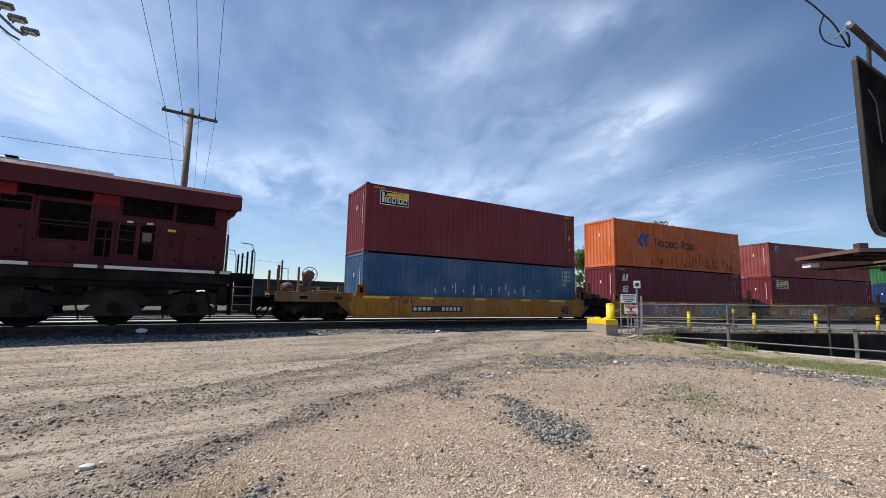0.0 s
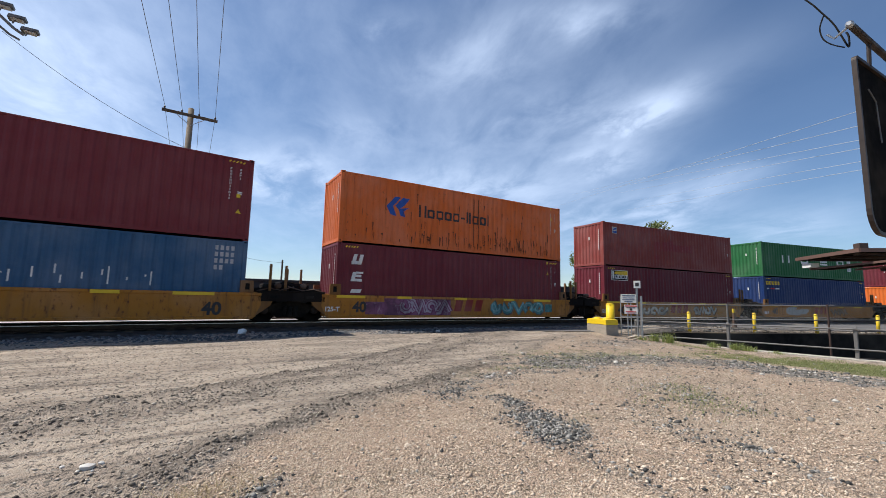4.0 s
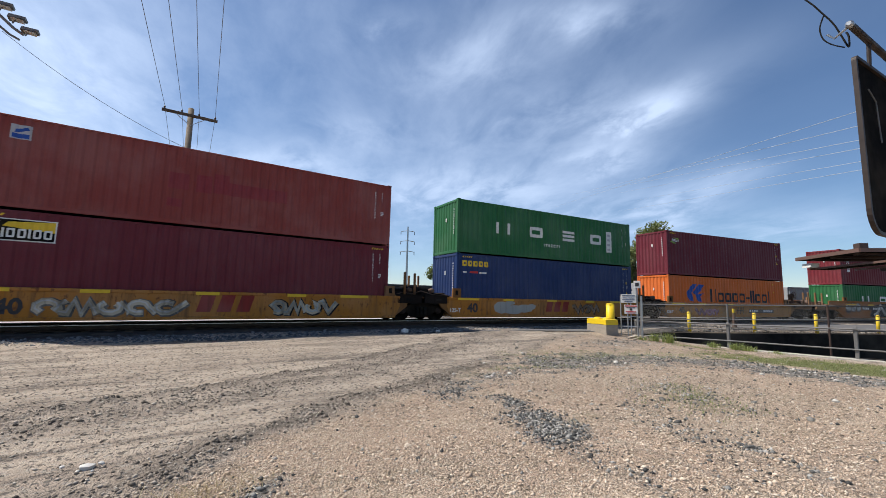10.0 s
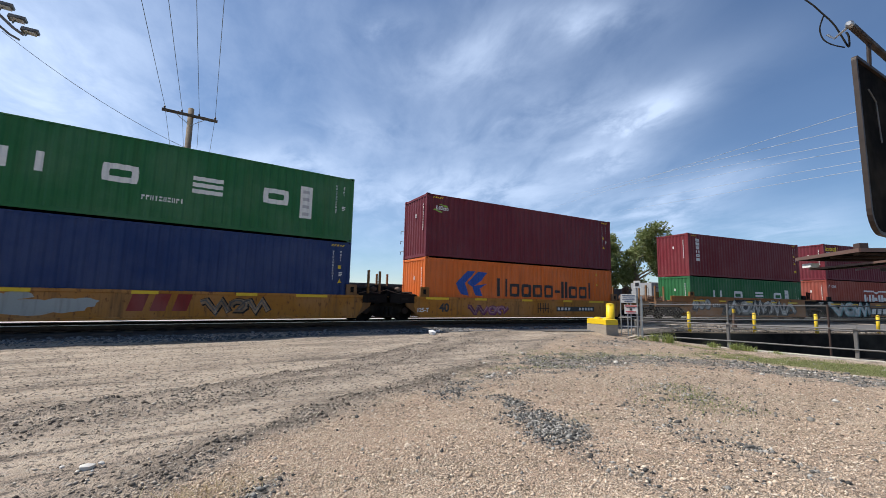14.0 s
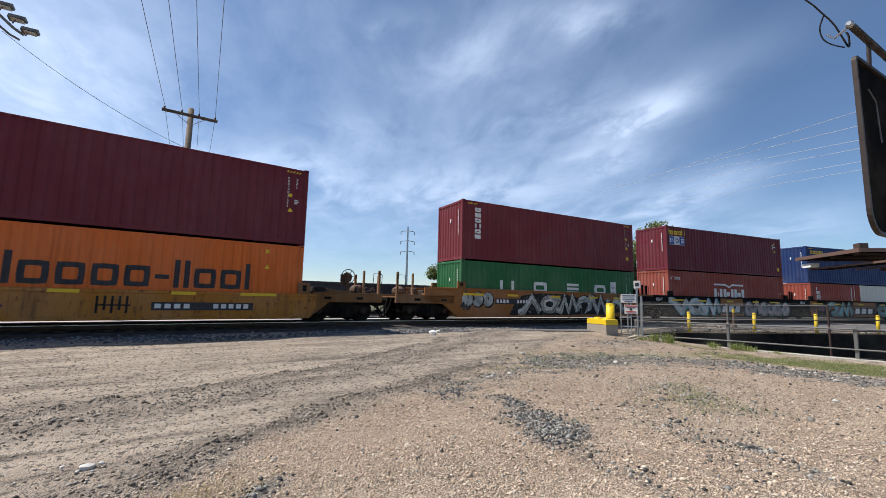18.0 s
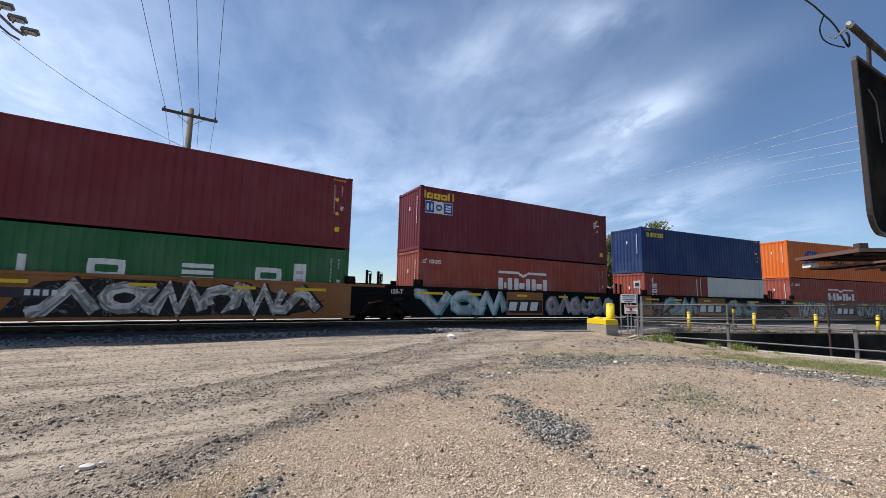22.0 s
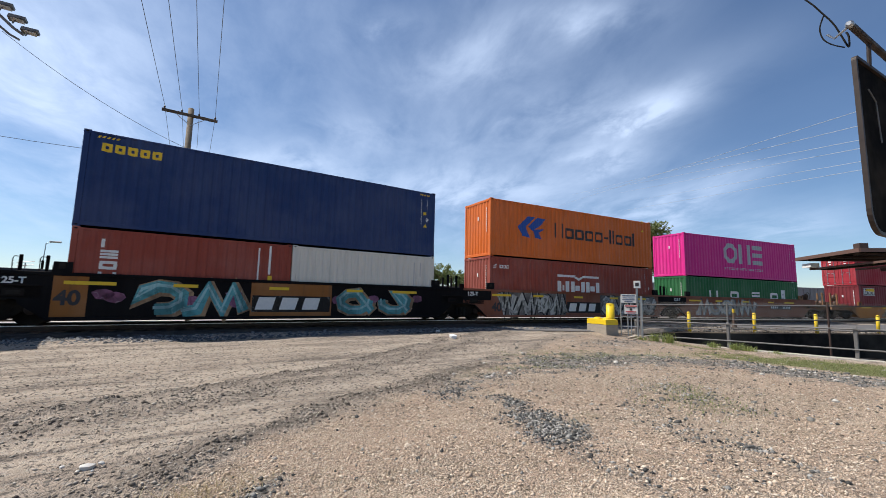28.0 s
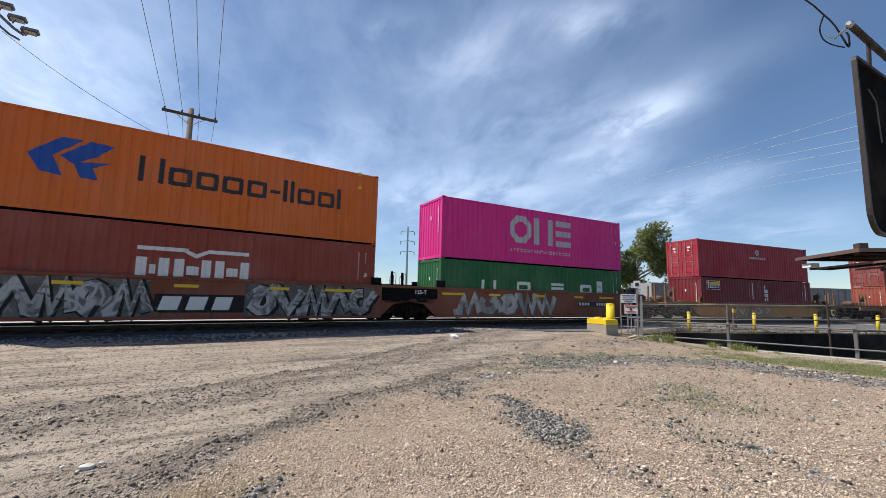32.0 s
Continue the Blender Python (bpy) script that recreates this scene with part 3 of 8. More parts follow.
def axis_lines(fine0, fine1, step, far0, far1):
    out = list(np.arange(fine0, fine1 + 1e-6, step))
    s, p = step, fine1
    while p < far1:
        s *= 1.16
        p += s
        out.append(p)
    s, p = step, fine0
    while p > far0:
        s *= 1.16
        p -= s
        out.insert(0, p)
    return np.array(out)


def make_ground():
    xs = np.concatenate((axis_lines(-4.0, 24.0, 0.1, -2200, 24.0), axis_lines(24.25, 48.0, 0.25, 24.1, 2600)[1:]))
    ys = np.concatenate((axis_lines(-9.0, -1.3, 0.3, -2200, -1.4), axis_lines(-1.0, 16.2, 0.1, -1.1, 2600)[1:]))
    X, Y = np.meshgrid(xs, ys, indexing="ij")
    near = np.exp(-(np.maximum(0, np.hypot(X - 8, Y - 6) - 18) / 10) ** 2)
    Z = ground_z(X, Y) + bumps(X, Y) * near * (to_track(X, Y) > 0.5)
    nx, ny = X.shape
    V = np.stack((X, Y, Z), -1).reshape(-1, 3)
    i = np.arange(nx * ny).reshape(nx, ny)
    F = np.stack((i[:-1, :-1], i[1:, :-1], i[1:, 1:], i[:-1, 1:]), -1).reshape(-1, 4)
    me = bpy.data.meshes.new("ground")
    me.vertices.add(len(V)); me.vertices.foreach_set("co", V.ravel())
    me.loops.add(F.size); me.loops.foreach_set("vertex_index", F.ravel().astype(np.int32))
    me.polygons.add(len(F)); me.polygons.foreach_set("loop_start", np.arange(0, F.size, 4, dtype=np.int32))
    me.update()
    me.polygons.foreach_set("use_smooth", [True] * len(F))
    d = to_track(X, Y)
    close = 1 - smooth01(np.hypot(X - 8, Y - 6), 22, 40)
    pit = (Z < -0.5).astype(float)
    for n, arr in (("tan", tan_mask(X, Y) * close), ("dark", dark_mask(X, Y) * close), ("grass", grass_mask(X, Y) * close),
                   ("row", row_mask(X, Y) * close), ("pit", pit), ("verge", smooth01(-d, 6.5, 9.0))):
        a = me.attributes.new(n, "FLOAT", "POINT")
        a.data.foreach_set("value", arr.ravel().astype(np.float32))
    me.materials.append(ground_material())
    ob = new("ground", me)
    tagged(ob, "gravel yard of packed brown road and pale pinkish crushed granite", "ground", kind="structure")


make_ground()

ICO = [(0, 0, 1), (0.894, 0, 0.447), (0.276, 0.851, 0.447), (-0.724, 0.526, 0.447), (-0.724, -0.526, 0.447), (0.276, -0.851, 0.447),
       (0.724, 0.526, -0.447), (-0.276, 0.851, -0.447), (-0.894, 0, -0.447), (-0.276, -0.851, -0.447), (0.724, -0.526, -0.447), (0, 0, -1)]
ICO_F = [(0, 1, 2), (0, 2, 3), (0, 3, 4), (0, 4, 5), (0, 5, 1), (1, 6, 2), (2, 7, 3), (3, 8, 4), (4, 9, 5), (5, 10, 1),
         (6, 7, 2), (7, 8, 3), (8, 9, 4), (9, 10, 5), (10, 6, 1), (11, 7, 6), (11, 8, 7), (11, 9, 8), (11, 10, 9), (11, 6, 10)]


OCT = [(1, 0, 0), (0, 1, 0), (-1, 0, 0), (0, -1, 0), (0, 0, 1), (0, 0, -1)]
OCT_F = [(0, 1, 4), (1, 2, 4), (2, 3, 4), (3, 0, 4), (1, 0, 5), (2, 1, 5), (3, 2, 5), (0, 3, 5)]


def stones(name, P, size, mat, label, rng, flat=0.62, shape=None):
    """Loose stones at the points P, each of its own size and rough shape, as one mesh."""
    n = len(P)
    base, faces = shape or (ICO, ICO_F)
    base, c = np.array(base), len(base)
    R = base[None] * (1 + 0.30 * rng.standard_normal((n, c, 1)).clip(-1.8, 1.8))
    R[..., 0] *= rng.uniform(0.75, 1.45, (n, 1))
    R[..., 1] *= rng.uniform(0.65, 1.15, (n, 1))
    R[..., 2] *= flat * rng.uniform(0.7, 1.2, (n, 1))
    a = rng.uniform(0, 2 * np.pi, (n, 1))
    x, y = R[..., 0] * np.cos(a) - R[..., 1] * np.sin(a), R[..., 0] * np.sin(a) + R[..., 1] * np.cos(a)
    tilt = rng.normal(0, 0.25, (n, 1))
    size = np.minimum(size, 0.028 if flat < 0.85 and len(base) < 10 else 0.06)
    V = np.stack((x, y, R[..., 2] + tilt * x), -1) * size[:, None, None] + P[:, None, :]
    V[..., 2] += (size * flat * 0.35)[:, None]
    F = np.array(faces)[None] + (np.arange(n) * c)[:, None, None]
    V, F = V.reshape(-1, 3), F.reshape(-1, 3)
    me = bpy.data.meshes.new(name)
    me.vertices.add(len(V)); me.vertices.foreach_set("co", V.ravel())
    me.loops.add(F.size); me.loops.foreach_set("vertex_index", F.ravel().astype(np.int32))
    me.polygons.add(len(F)); me.polygons.foreach_set("loop_start", np.arange(0, F.size, 3, dtype=np.int32))
    me.update()
    me.materials.append(mat)
    ob = new(name, me)
    tagged(ob, label, "gravel", kind="stuff")
    return ob


def scatter(rng, n, x0, x1, y0, y1, keep):
    x, y = rng.uniform(x0, x1, n), rng.uniform(y0, y1, n)
    k = rng.uniform(0, 1, n) < keep(x, y)
    x, y = x[k], y[k]
    z = ground_z(x, y) + bumps(x, y)
    return np.stack((x, y, z), -1)


def in_view(x, y):
    a = np.degrees(np.arctan2(x, y))
    return ((a > -16) & (a < 86) & (np.hypot(x, y) > 2.0)).astype(float)


def make_stones():
    rng = np.random.default_rng(5)
    dry = lambda x, y: (ground_z(x, y) > -0.5)
    far = lambda x, y, r: np.exp(-np.maximum(0, np.hypot(x, y) - r) / (0.7 * r))
    tan = stony("pale_granite_chips", (0.30, 0.225, 0.165), (0.575, 0.435, 0.32), (0.74, 0.63, 0.50))
    P = scatter(rng, 420000, -1.5, 14, 0.2, 9, lambda x, y: in_view(x, y) * tan_mask(x, y) * (1 - 0.9 * dark_mask(x, y)) * far(x, y, 4.5))
    stones("pale_gravel", P, rng.lognormal(math.log(0.0066), 0.46, len(P)), tan, "pale pinkish crushed granite chips scattered on the yard", rng, 0.62, (OCT, OCT_F))
    P = scatter(rng, 90000, 2.0, 17, 1.0, 10.5, lambda x, y: in_view(x, y) * tan_mask(x, y) * np.exp(-((np.hypot(x, y) - 8.5) / 4.0) ** 2) * 0.7 * (1 - 0.95 * dark_mask(x, y)) * (1 - 0.9 * grass_mask(x, y)))
    stones("mixed_gravel", P, rng.lognormal(math.log(0.0092), 0.45, len(P)), stony("mixed_chips", (0.08, 0.066, 0.05), (0.42, 0.325, 0.24), (0.68, 0.58, 0.46)), "mixed pale and dark gravel across the yard", rng, 0.62, (OCT, OCT_F))
    grey = stony("road_stones", (0.07, 0.06, 0.05), (0.25, 0.21, 0.17), (0.58, 0.50, 0.41))
    P = scatter(rng, 120000, -5, 14, 2.5, 14, lambda x, y: in_view(x, y) * (1 - tan_mask(x, y)) * (0.32 + 0.3 * row_mask(x, y)) * far(x, y, 8.0))
    stones("road_gravel", P, rng.lognormal(math.log(0.0085), 0.5, len(P)), grey, "grey-brown stones pressed into a dirt road", rng, 0.55, (OCT, OCT_F))
    P = scatter(rng, 150000, -5, 14, 2.5, 13, lambda x, y: in_view(x, y) * row_mask(x, y) ** 1.5 * 0.6 * far(x, y, 7.0))
    stones("windrow_gravel", P, rng.lognormal(math.log(0.0135), 0.45, len(P)), stony("windrow_stones", (0.06, 0.05, 0.042), (0.21, 0.175, 0.14), (0.58, 0.50, 0.41)),
           "dark stones ploughed up along the road edge", rng, 0.7, (OCT, OCT_F))
    dark = stony("dark_crushed_stone", (0.04, 0.04, 0.039), (0.12, 0.117, 0.108), (0.50, 0.475, 0.43), 0.85)
    P = scatter(rng, 24000, 3.0, 5.6, 1.5, 5.6, lambda x, y: dark_mask(x, y) ** 1.9 * (0.45 + 0.55 * smooth01(wobble(x * 3.1, y * 3.7), -0.1, 0.2)))
    stones("crushed_stone_patch", P, rng.lognormal(math.log(0.0118), 0.48, len(P)), dark, "dense patch of dark crushed ballast stone", rng, 0.8, (OCT, OCT_F))
    P = scatter(rng, 130000, -1, 18, 0.5, 10, lambda x, y: in_view(x, y) * tan_mask(x, y) * np.maximum(0.02, dark_mask(x, y)) * dry(x, y) * far(x, y, 7.0))
    big = stony("bleached_and_dark_stones", (0.04, 0.042, 0.04), (0.22, 0.205, 0.18), (0.66, 0.62, 0.56))
    Q = scatter(rng, 26000, 5, 17.5, 1, 10.5, lambda x, y: in_view(x, y) * np.maximum(0.08, dark_mask(x, y)) * (1 - 0.8 * tan_mask(x, y) * (np.hypot(x, y) < 6)) * dry(x, y) * 0.26)
    stones("scattered_stones", Q, rng.lognormal(math.log(0.019), 0.40, len(Q)), big, "larger dark and bleached stones lying among weeds", rng, 0.75)
    stones("dark_crushed_stone", P, rng.lognormal(math.log(0.0125), 0.45, len(P)), dark, "grey crushed ballast stone spilled on pale gravel", rng, 0.8, (OCT, OCT_F))


make_stones()

# ---------------------------------------------------------------- tracks
S0, S1 = -60.0, 215.0


def sweep_arc(g, prof, r, z, s0, s1, step=1.2):
    """A profile of (across, up) carried along the curve."""
    n = int((s1 - s0) / step) + 1
    m = len(prof)
    vs = []
    for i in range(n + 1):
        s = s0 + (s1 - s0) * i / n
        for u, w in prof:
            x, y = arc_xy(s, r + u)
            vs.append((x, y, z + w))
    fs = []
    for i in range(n):
        for k in range(m):
            fs.append((i * m + k, i * m + (k + 1) % m, (i + 1) * m + (k + 1) % m, (i + 1) * m + k))
    fs += [tuple(range(m)), tuple(range(n * m, (n + 1) * m))[::-1]]
    return face_block(g, vs, fs)


RAIL_PROFILE = [(-0.075, -0.17), (0.075, -0.17), (0.07, -0.155), (0.012, -0.13), (0.012, -0.05), (0.036, -0.035), (0.036, -0.004), (-0.036, -0.004),
                (-0.036, -0.035), (-0.012, -0.05), (-0.012, -0.13), (-0.07, -0.155)]
HEAD_PROFILE = [(-0.038, -0.022), (0.038, -0.022), (0.038, -0.008), (0.026, 0.0), (-0.026, 0.0), (-0.038, -0.008)]


def make_track(r, name, label, ties_from, ties_to, zr=RAIL):
    t = thing(name, label, "railway track", kind="structure")
    for u in (-0.7525, 0.7525):
        rail = part("rail", sweep_arc(G(), RAIL_PROFILE, r + u, zr, S0, S1), M["rail"], t)
        part("rail_head", sweep_arc(G(), HEAD_PROFILE, r + u, zr + 0.001, S0, S1), M["rail_top"], rail, "polished running surface of the rail")
    me = mesh_of("tie", box(G(), -0.115, 0.115, -1.3, 1.3, -0.18, 0.0, 0.015), M["tie"])
    pl = mesh_of("tie_plate", box(box(G(), -0.09, 0.09, -0.93, -0.58, 0.0, 0.012), -0.09, 0.09, 0.58, 0.93, 0.0, 0.012), M["rust"])
    s = ties_from
    while s < ties_to:
        ob = new("tie", me)
        ob.parent = t
        ob.matrix_basis = arc(s + random.uniform(-0.02, 0.02), r, zr - 0.172) @ pose(0, 0, 0, 0, 0, random.uniform(-0.6, 0.6))
        p = new("tie_plate", pl)
        p.parent = ob
        s += 0.52
    return t


def make_tracks():
    bal = stony("ballast_stone", (0.055, 0.057, 0.061), (0.115, 0.118, 0.122), (0.28, 0.275, 0.27), 0.8)
    base = plain("ballast_bed", (0.085, 0.084, 0.085), 0.9, 0, 0.6, 30.0, 0.8)
    under_shade = plain("shade_black_ballast", (0.030, 0.028, 0.027), 0.85, 0, 0.6, 30.0, 0.8)
    for k, (off, zr) in enumerate(((0, RAIL), (4.4, RAIL - 0.04), (12.0, RAIL - 0.05))):
        prof = [(-3.4, -0.42), (-2.35, -0.29), (-1.75, -0.19), (1.75, -0.19), (2.4, -0.30), (3.4, -0.42)]
        g = sweep_arc(G(), [(a, w) for a, w in prof], RT + off, zr, S0, S1)
        solid("ballast_bed", g, base, "bed of grey ballast under the rails", "ballast", kind="structure")
        if k == 0:
            # pale strip: sunlight on this ballast is put into its colour
            g = sweep_arc(G(), [(1.72, -0.30), (3.4, -0.30), (3.3, -0.11), (2.0, -0.115), (1.75, -0.15)], RT, zr, S0, S1)
            solid("dusty_ballast", g, plain("sunlit_pale_ballast", (0.44, 0.41, 0.37), 0.95, 0, 0.35, 22.0, 0.8), "ballast between the two tracks, painted pale as if sunlit", "ballast", kind="structure")
        # near-black strip: the shade under the cars put into the ballast's colour
        g = sweep_arc(G(), [(-2.2, -0.285), (-1.75, -0.20), (1.7, -0.20), (1.7, -0.183), (-1.75, -0.183), (-2.2, -0.262)], RT + off, zr, S0, S1)
        solid("oiled_ballast", g, under_shade, "ballast strip painted near-black for the shade under the train", "ballast", kind="structure")
    make_track(RT, "track_main", "curved main track with polished rails on wooden ties", -14, 100)
    make_track(RT + 4.4, "track_second", "second curved track behind the train", -10, 30, RAIL - 0.04)
    make_track(RT + 12.0, "track_siding", "siding track under parked freight cars", -8, 8, RAIL - 0.05)
    rng = np.random.default_rng(8)
    n = 16000
    s, u = rng.uniform(-7, 42, n), rng.uniform(-3.7, -2.05, n)
    k = rng.uniform(0, 1, n) < np.where(s < 6, 1.0, np.exp(-(s - 6) / 7.0) + 0.25)
    s, u = s[k], u[k]
    w = np.interp(u, [-3.7, -2.35, -1.75, 1.75], [-0.42, -0.29, -0.19, -0.19])
    x, y = (RT + u) * np.sin(s / RF), YC + (RT + u) * np.cos(s / RF)
    stones("ballast", np.stack((x, y, np.maximum(RAIL + w - 0.012, ground_z(x, y) - 0.012)), -1), rng.lognormal(math.log(0.030), 0.28, len(x)), bal, "grey crushed-stone ballast along the track", rng, 0.75)


make_tracks()
# ---------------------------------------------------------------- shipping containers
WALL = 1.214                    # outer face of the corrugated side, from the middle line
PITCH, DEEP = 0.278, 0.036


def corrugation(a0, a1):
    """Places and depths of a trapezoid corrugation between a0 and a1."""
    out, n = [(a0, 0.0)], max(1, int(round((a1 - a0 - 0.08) / PITCH)))
    p = (a1 - a0 - 0.08) / n
    for i in range(n):
        o = a0 + 0.04 + i * p
        out += [(o + 0.15 * p, 0.0), (o + 0.37 * p, DEEP), (o + 0.63 * p, DEEP), (o + 0.85 * p, 0.0)]
    out.append((a1, 0.0))
    return out


def clip_x(poly, x, keep_right):
    out = []
    for (a, b), (c, d) in zip(poly, poly[1:] + poly[:1]):
        ina, inc = (a >= x) == keep_right, (c >= x) == keep_right
        if ina:
            out.append((a, b))
        if ina != inc and abs(c - a) > 1e-9:
            t = (x - a) / (c - a)
            out.append((x, b + t * (d - b)))
    return out


def decal(g, poly, prof, proud=0.004):
    """Lays a flat convex outline (x, z) on a corrugated side, following its folds."""
    lo, hi = min(p[0] for p in poly), max(p[0] for p in poly)
    for (xa, da), (xb, db) in zip(prof[:-1], prof[1:]):
        if xb <= lo or xa >= hi or xb - xa < 1e-6:
            continue
        q = clip_x(poly, xa, True)
        q = clip_x(q, xb, False) if len(q) > 2 else q
        if len(q) < 3:
            continue
        vs = [(x, -WALL + da + (db - da) * (x - xa) / (xb - xa) - proud, z) for x, z in q]
        face_block(g, vs, [tuple(range(len(vs)))])
    return g


def rect(x0, z0, x1, z1, lean=0.0):
    return [(x0, z0), (x1, z0), (x1 + lean, z1), (x0 + lean, z1)]


def blocks(x0, z0, x1, z1, n, style="ring", gap=0.22, lean=0.0):
    """A row of n plain block shapes standing for a word mark."""
    out, p = [], (x1 - x0) / n
    for i in range(n):
        a, b = x0 + i * p, x0 + (i + 1 - gap) * p
        h, w = z1 - z0, b - a
        k = style if style != "mix" else ("solid", "bars", "lines", "solid", "bars")[(i * 3 + n) % 5]
        if k == "solid":
            out.append(rect(a, z0, b, z1, lean))
        elif k == "bars":
            t = w * 0.36
            out += [rect(a, z0, a + t, z1, lean), rect(b - t, z0, b, z1, lean)]
        elif k == "ring":
            t = min(w, h) * 0.24
            out += [rect(a, z0, a + t, z1, lean), rect(b - t, z0, b, z1, lean), rect(a + t, z0, b - t, z0 + t), rect(a + t, z1 - t, b - t, z1)]
        else:
            t = h * 0.36
            out += [rect(a, z0, b, z0 + t), rect(a, z1 - t, b, z1)]
    return out


def ring(x0, z0, x1, z1, t, n=10, square=0.0):
    """A rounded ring of stroke t, in convex pieces."""
    cx, cz, rx, rz = (x0 + x1) / 2, (z0 + z1) / 2, (x1 - x0) / 2, (z1 - z0) / 2
    pts = []
    for k in range(n):
        a = 2 * math.pi * (k + 0.5) / n
        c, w = math.cos(a), math.sin(a)
        q = 1 + square * (1 / max(abs(c), abs(w)) - 1)
        pts.append((c * q, w * q))
    out = []
    for (a, b), (c, d) in zip(pts, pts[1:] + pts[:1]):
        out.append([(cx + rx * a, cz + rz * b), (cx + rx * c, cz + rz * d), (cx + (rx - t) * c, cz + (rz - t) * d), (cx + (rx - t) * a, cz + (rz - t) * b)])
    return out


def shapes(x, z, h, pattern, t, w=0.62, gap=0.16):
    """A row of plain shapes, as heavy as the word mark that it stands for:
    O rounded box, o a lower one, l bar, - dash, e three bars, = two upright bars."""
    out = []
    for k in pattern:
        ww = {"l": t, "-": 0.42 * h}.get(k, w * h)
        a, b = x, x + ww
        if k in "oO":
            out += ring(a, z, b, z + (h if k == "O" else 0.74 * h), t, 12, 0.8)
        elif k == "l":
            out.append(rect(a, z, a + t, z + h))
        elif k == "-":
            out.append(rect(a, z + 0.30 * h, b, z + 0.30 * h + t * 0.9))
        elif k == "=":
            out += [rect(a, z, a + t, z + h), rect(b - t, z, b, z + h)]
        elif k == "e":
            out += [rect(a, z + i * (h - t * 0.8) / 2, b, z + i * (h - t * 0.8) / 2 + t * 0.8) for i in range(3)]
        x = b + gap * h
    return out


def spaced(x0, x1, z, h, pattern, t, **kw):
    """The same, its rings widened so that the row fills x0 to x1."""
    lo, hi = 0.1, 2.5
    for _ in range(30):
        w = (lo + hi) / 2
        ps = shapes(x0, z, h, pattern, t, w, **kw)
        if max(p[0] for q in ps for p in q) > x1:
            hi = w
        else:
            lo = w
    return ps


def tiny_row(x, z, n, w, h, seed, down=False):
    """A row or a column of n small characters' worth of marks."""
    rng = random.Random(seed)
    out = []
    for i in range(n):
        a, b = (x, z - i * h * 1.45) if down else (x + i * w * 1.4, z)
        k = rng.randrange(4)
        if k == 0:
            out += [rect(a, b, a + w * 0.32, b + h), rect(a + w * 0.66, b, a + w, b + h)]
        elif k == 1:
            out += [rect(a, b, a + w, b + h * 0.34), rect(a, b + h * 0.66, a + w, b + h)]
        elif k == 2:
            out += [rect(a, b, a + w * 0.36, b + h), rect(a + w * 0.36, b + h * 0.62, a + w, b + h)]
        else:
            out.append(rect(a + w * 0.28, b, a + w * 0.72, b + h))
    return out


def code_bars(H, x=5.35, colour="white"):
    """The two upright columns of small marks near the end of a container's side."""
    out = tiny_row(x, H - 0.46, 11, 0.065, 0.072, int(H * 100), True) + tiny_row(x + 0.30, H - 0.46, 4, 0.065, 0.072, 3, True)
    out += [rect(x + 0.27, H - 1.24, x + 0.42, H - 1.20), rect(x + 0.27, H - 1.30, x + 0.42, H - 1.26), rect(x + 0.27, H - 1.36, x + 0.38, H - 1.32)]
    return (colour, out, "identification marks")


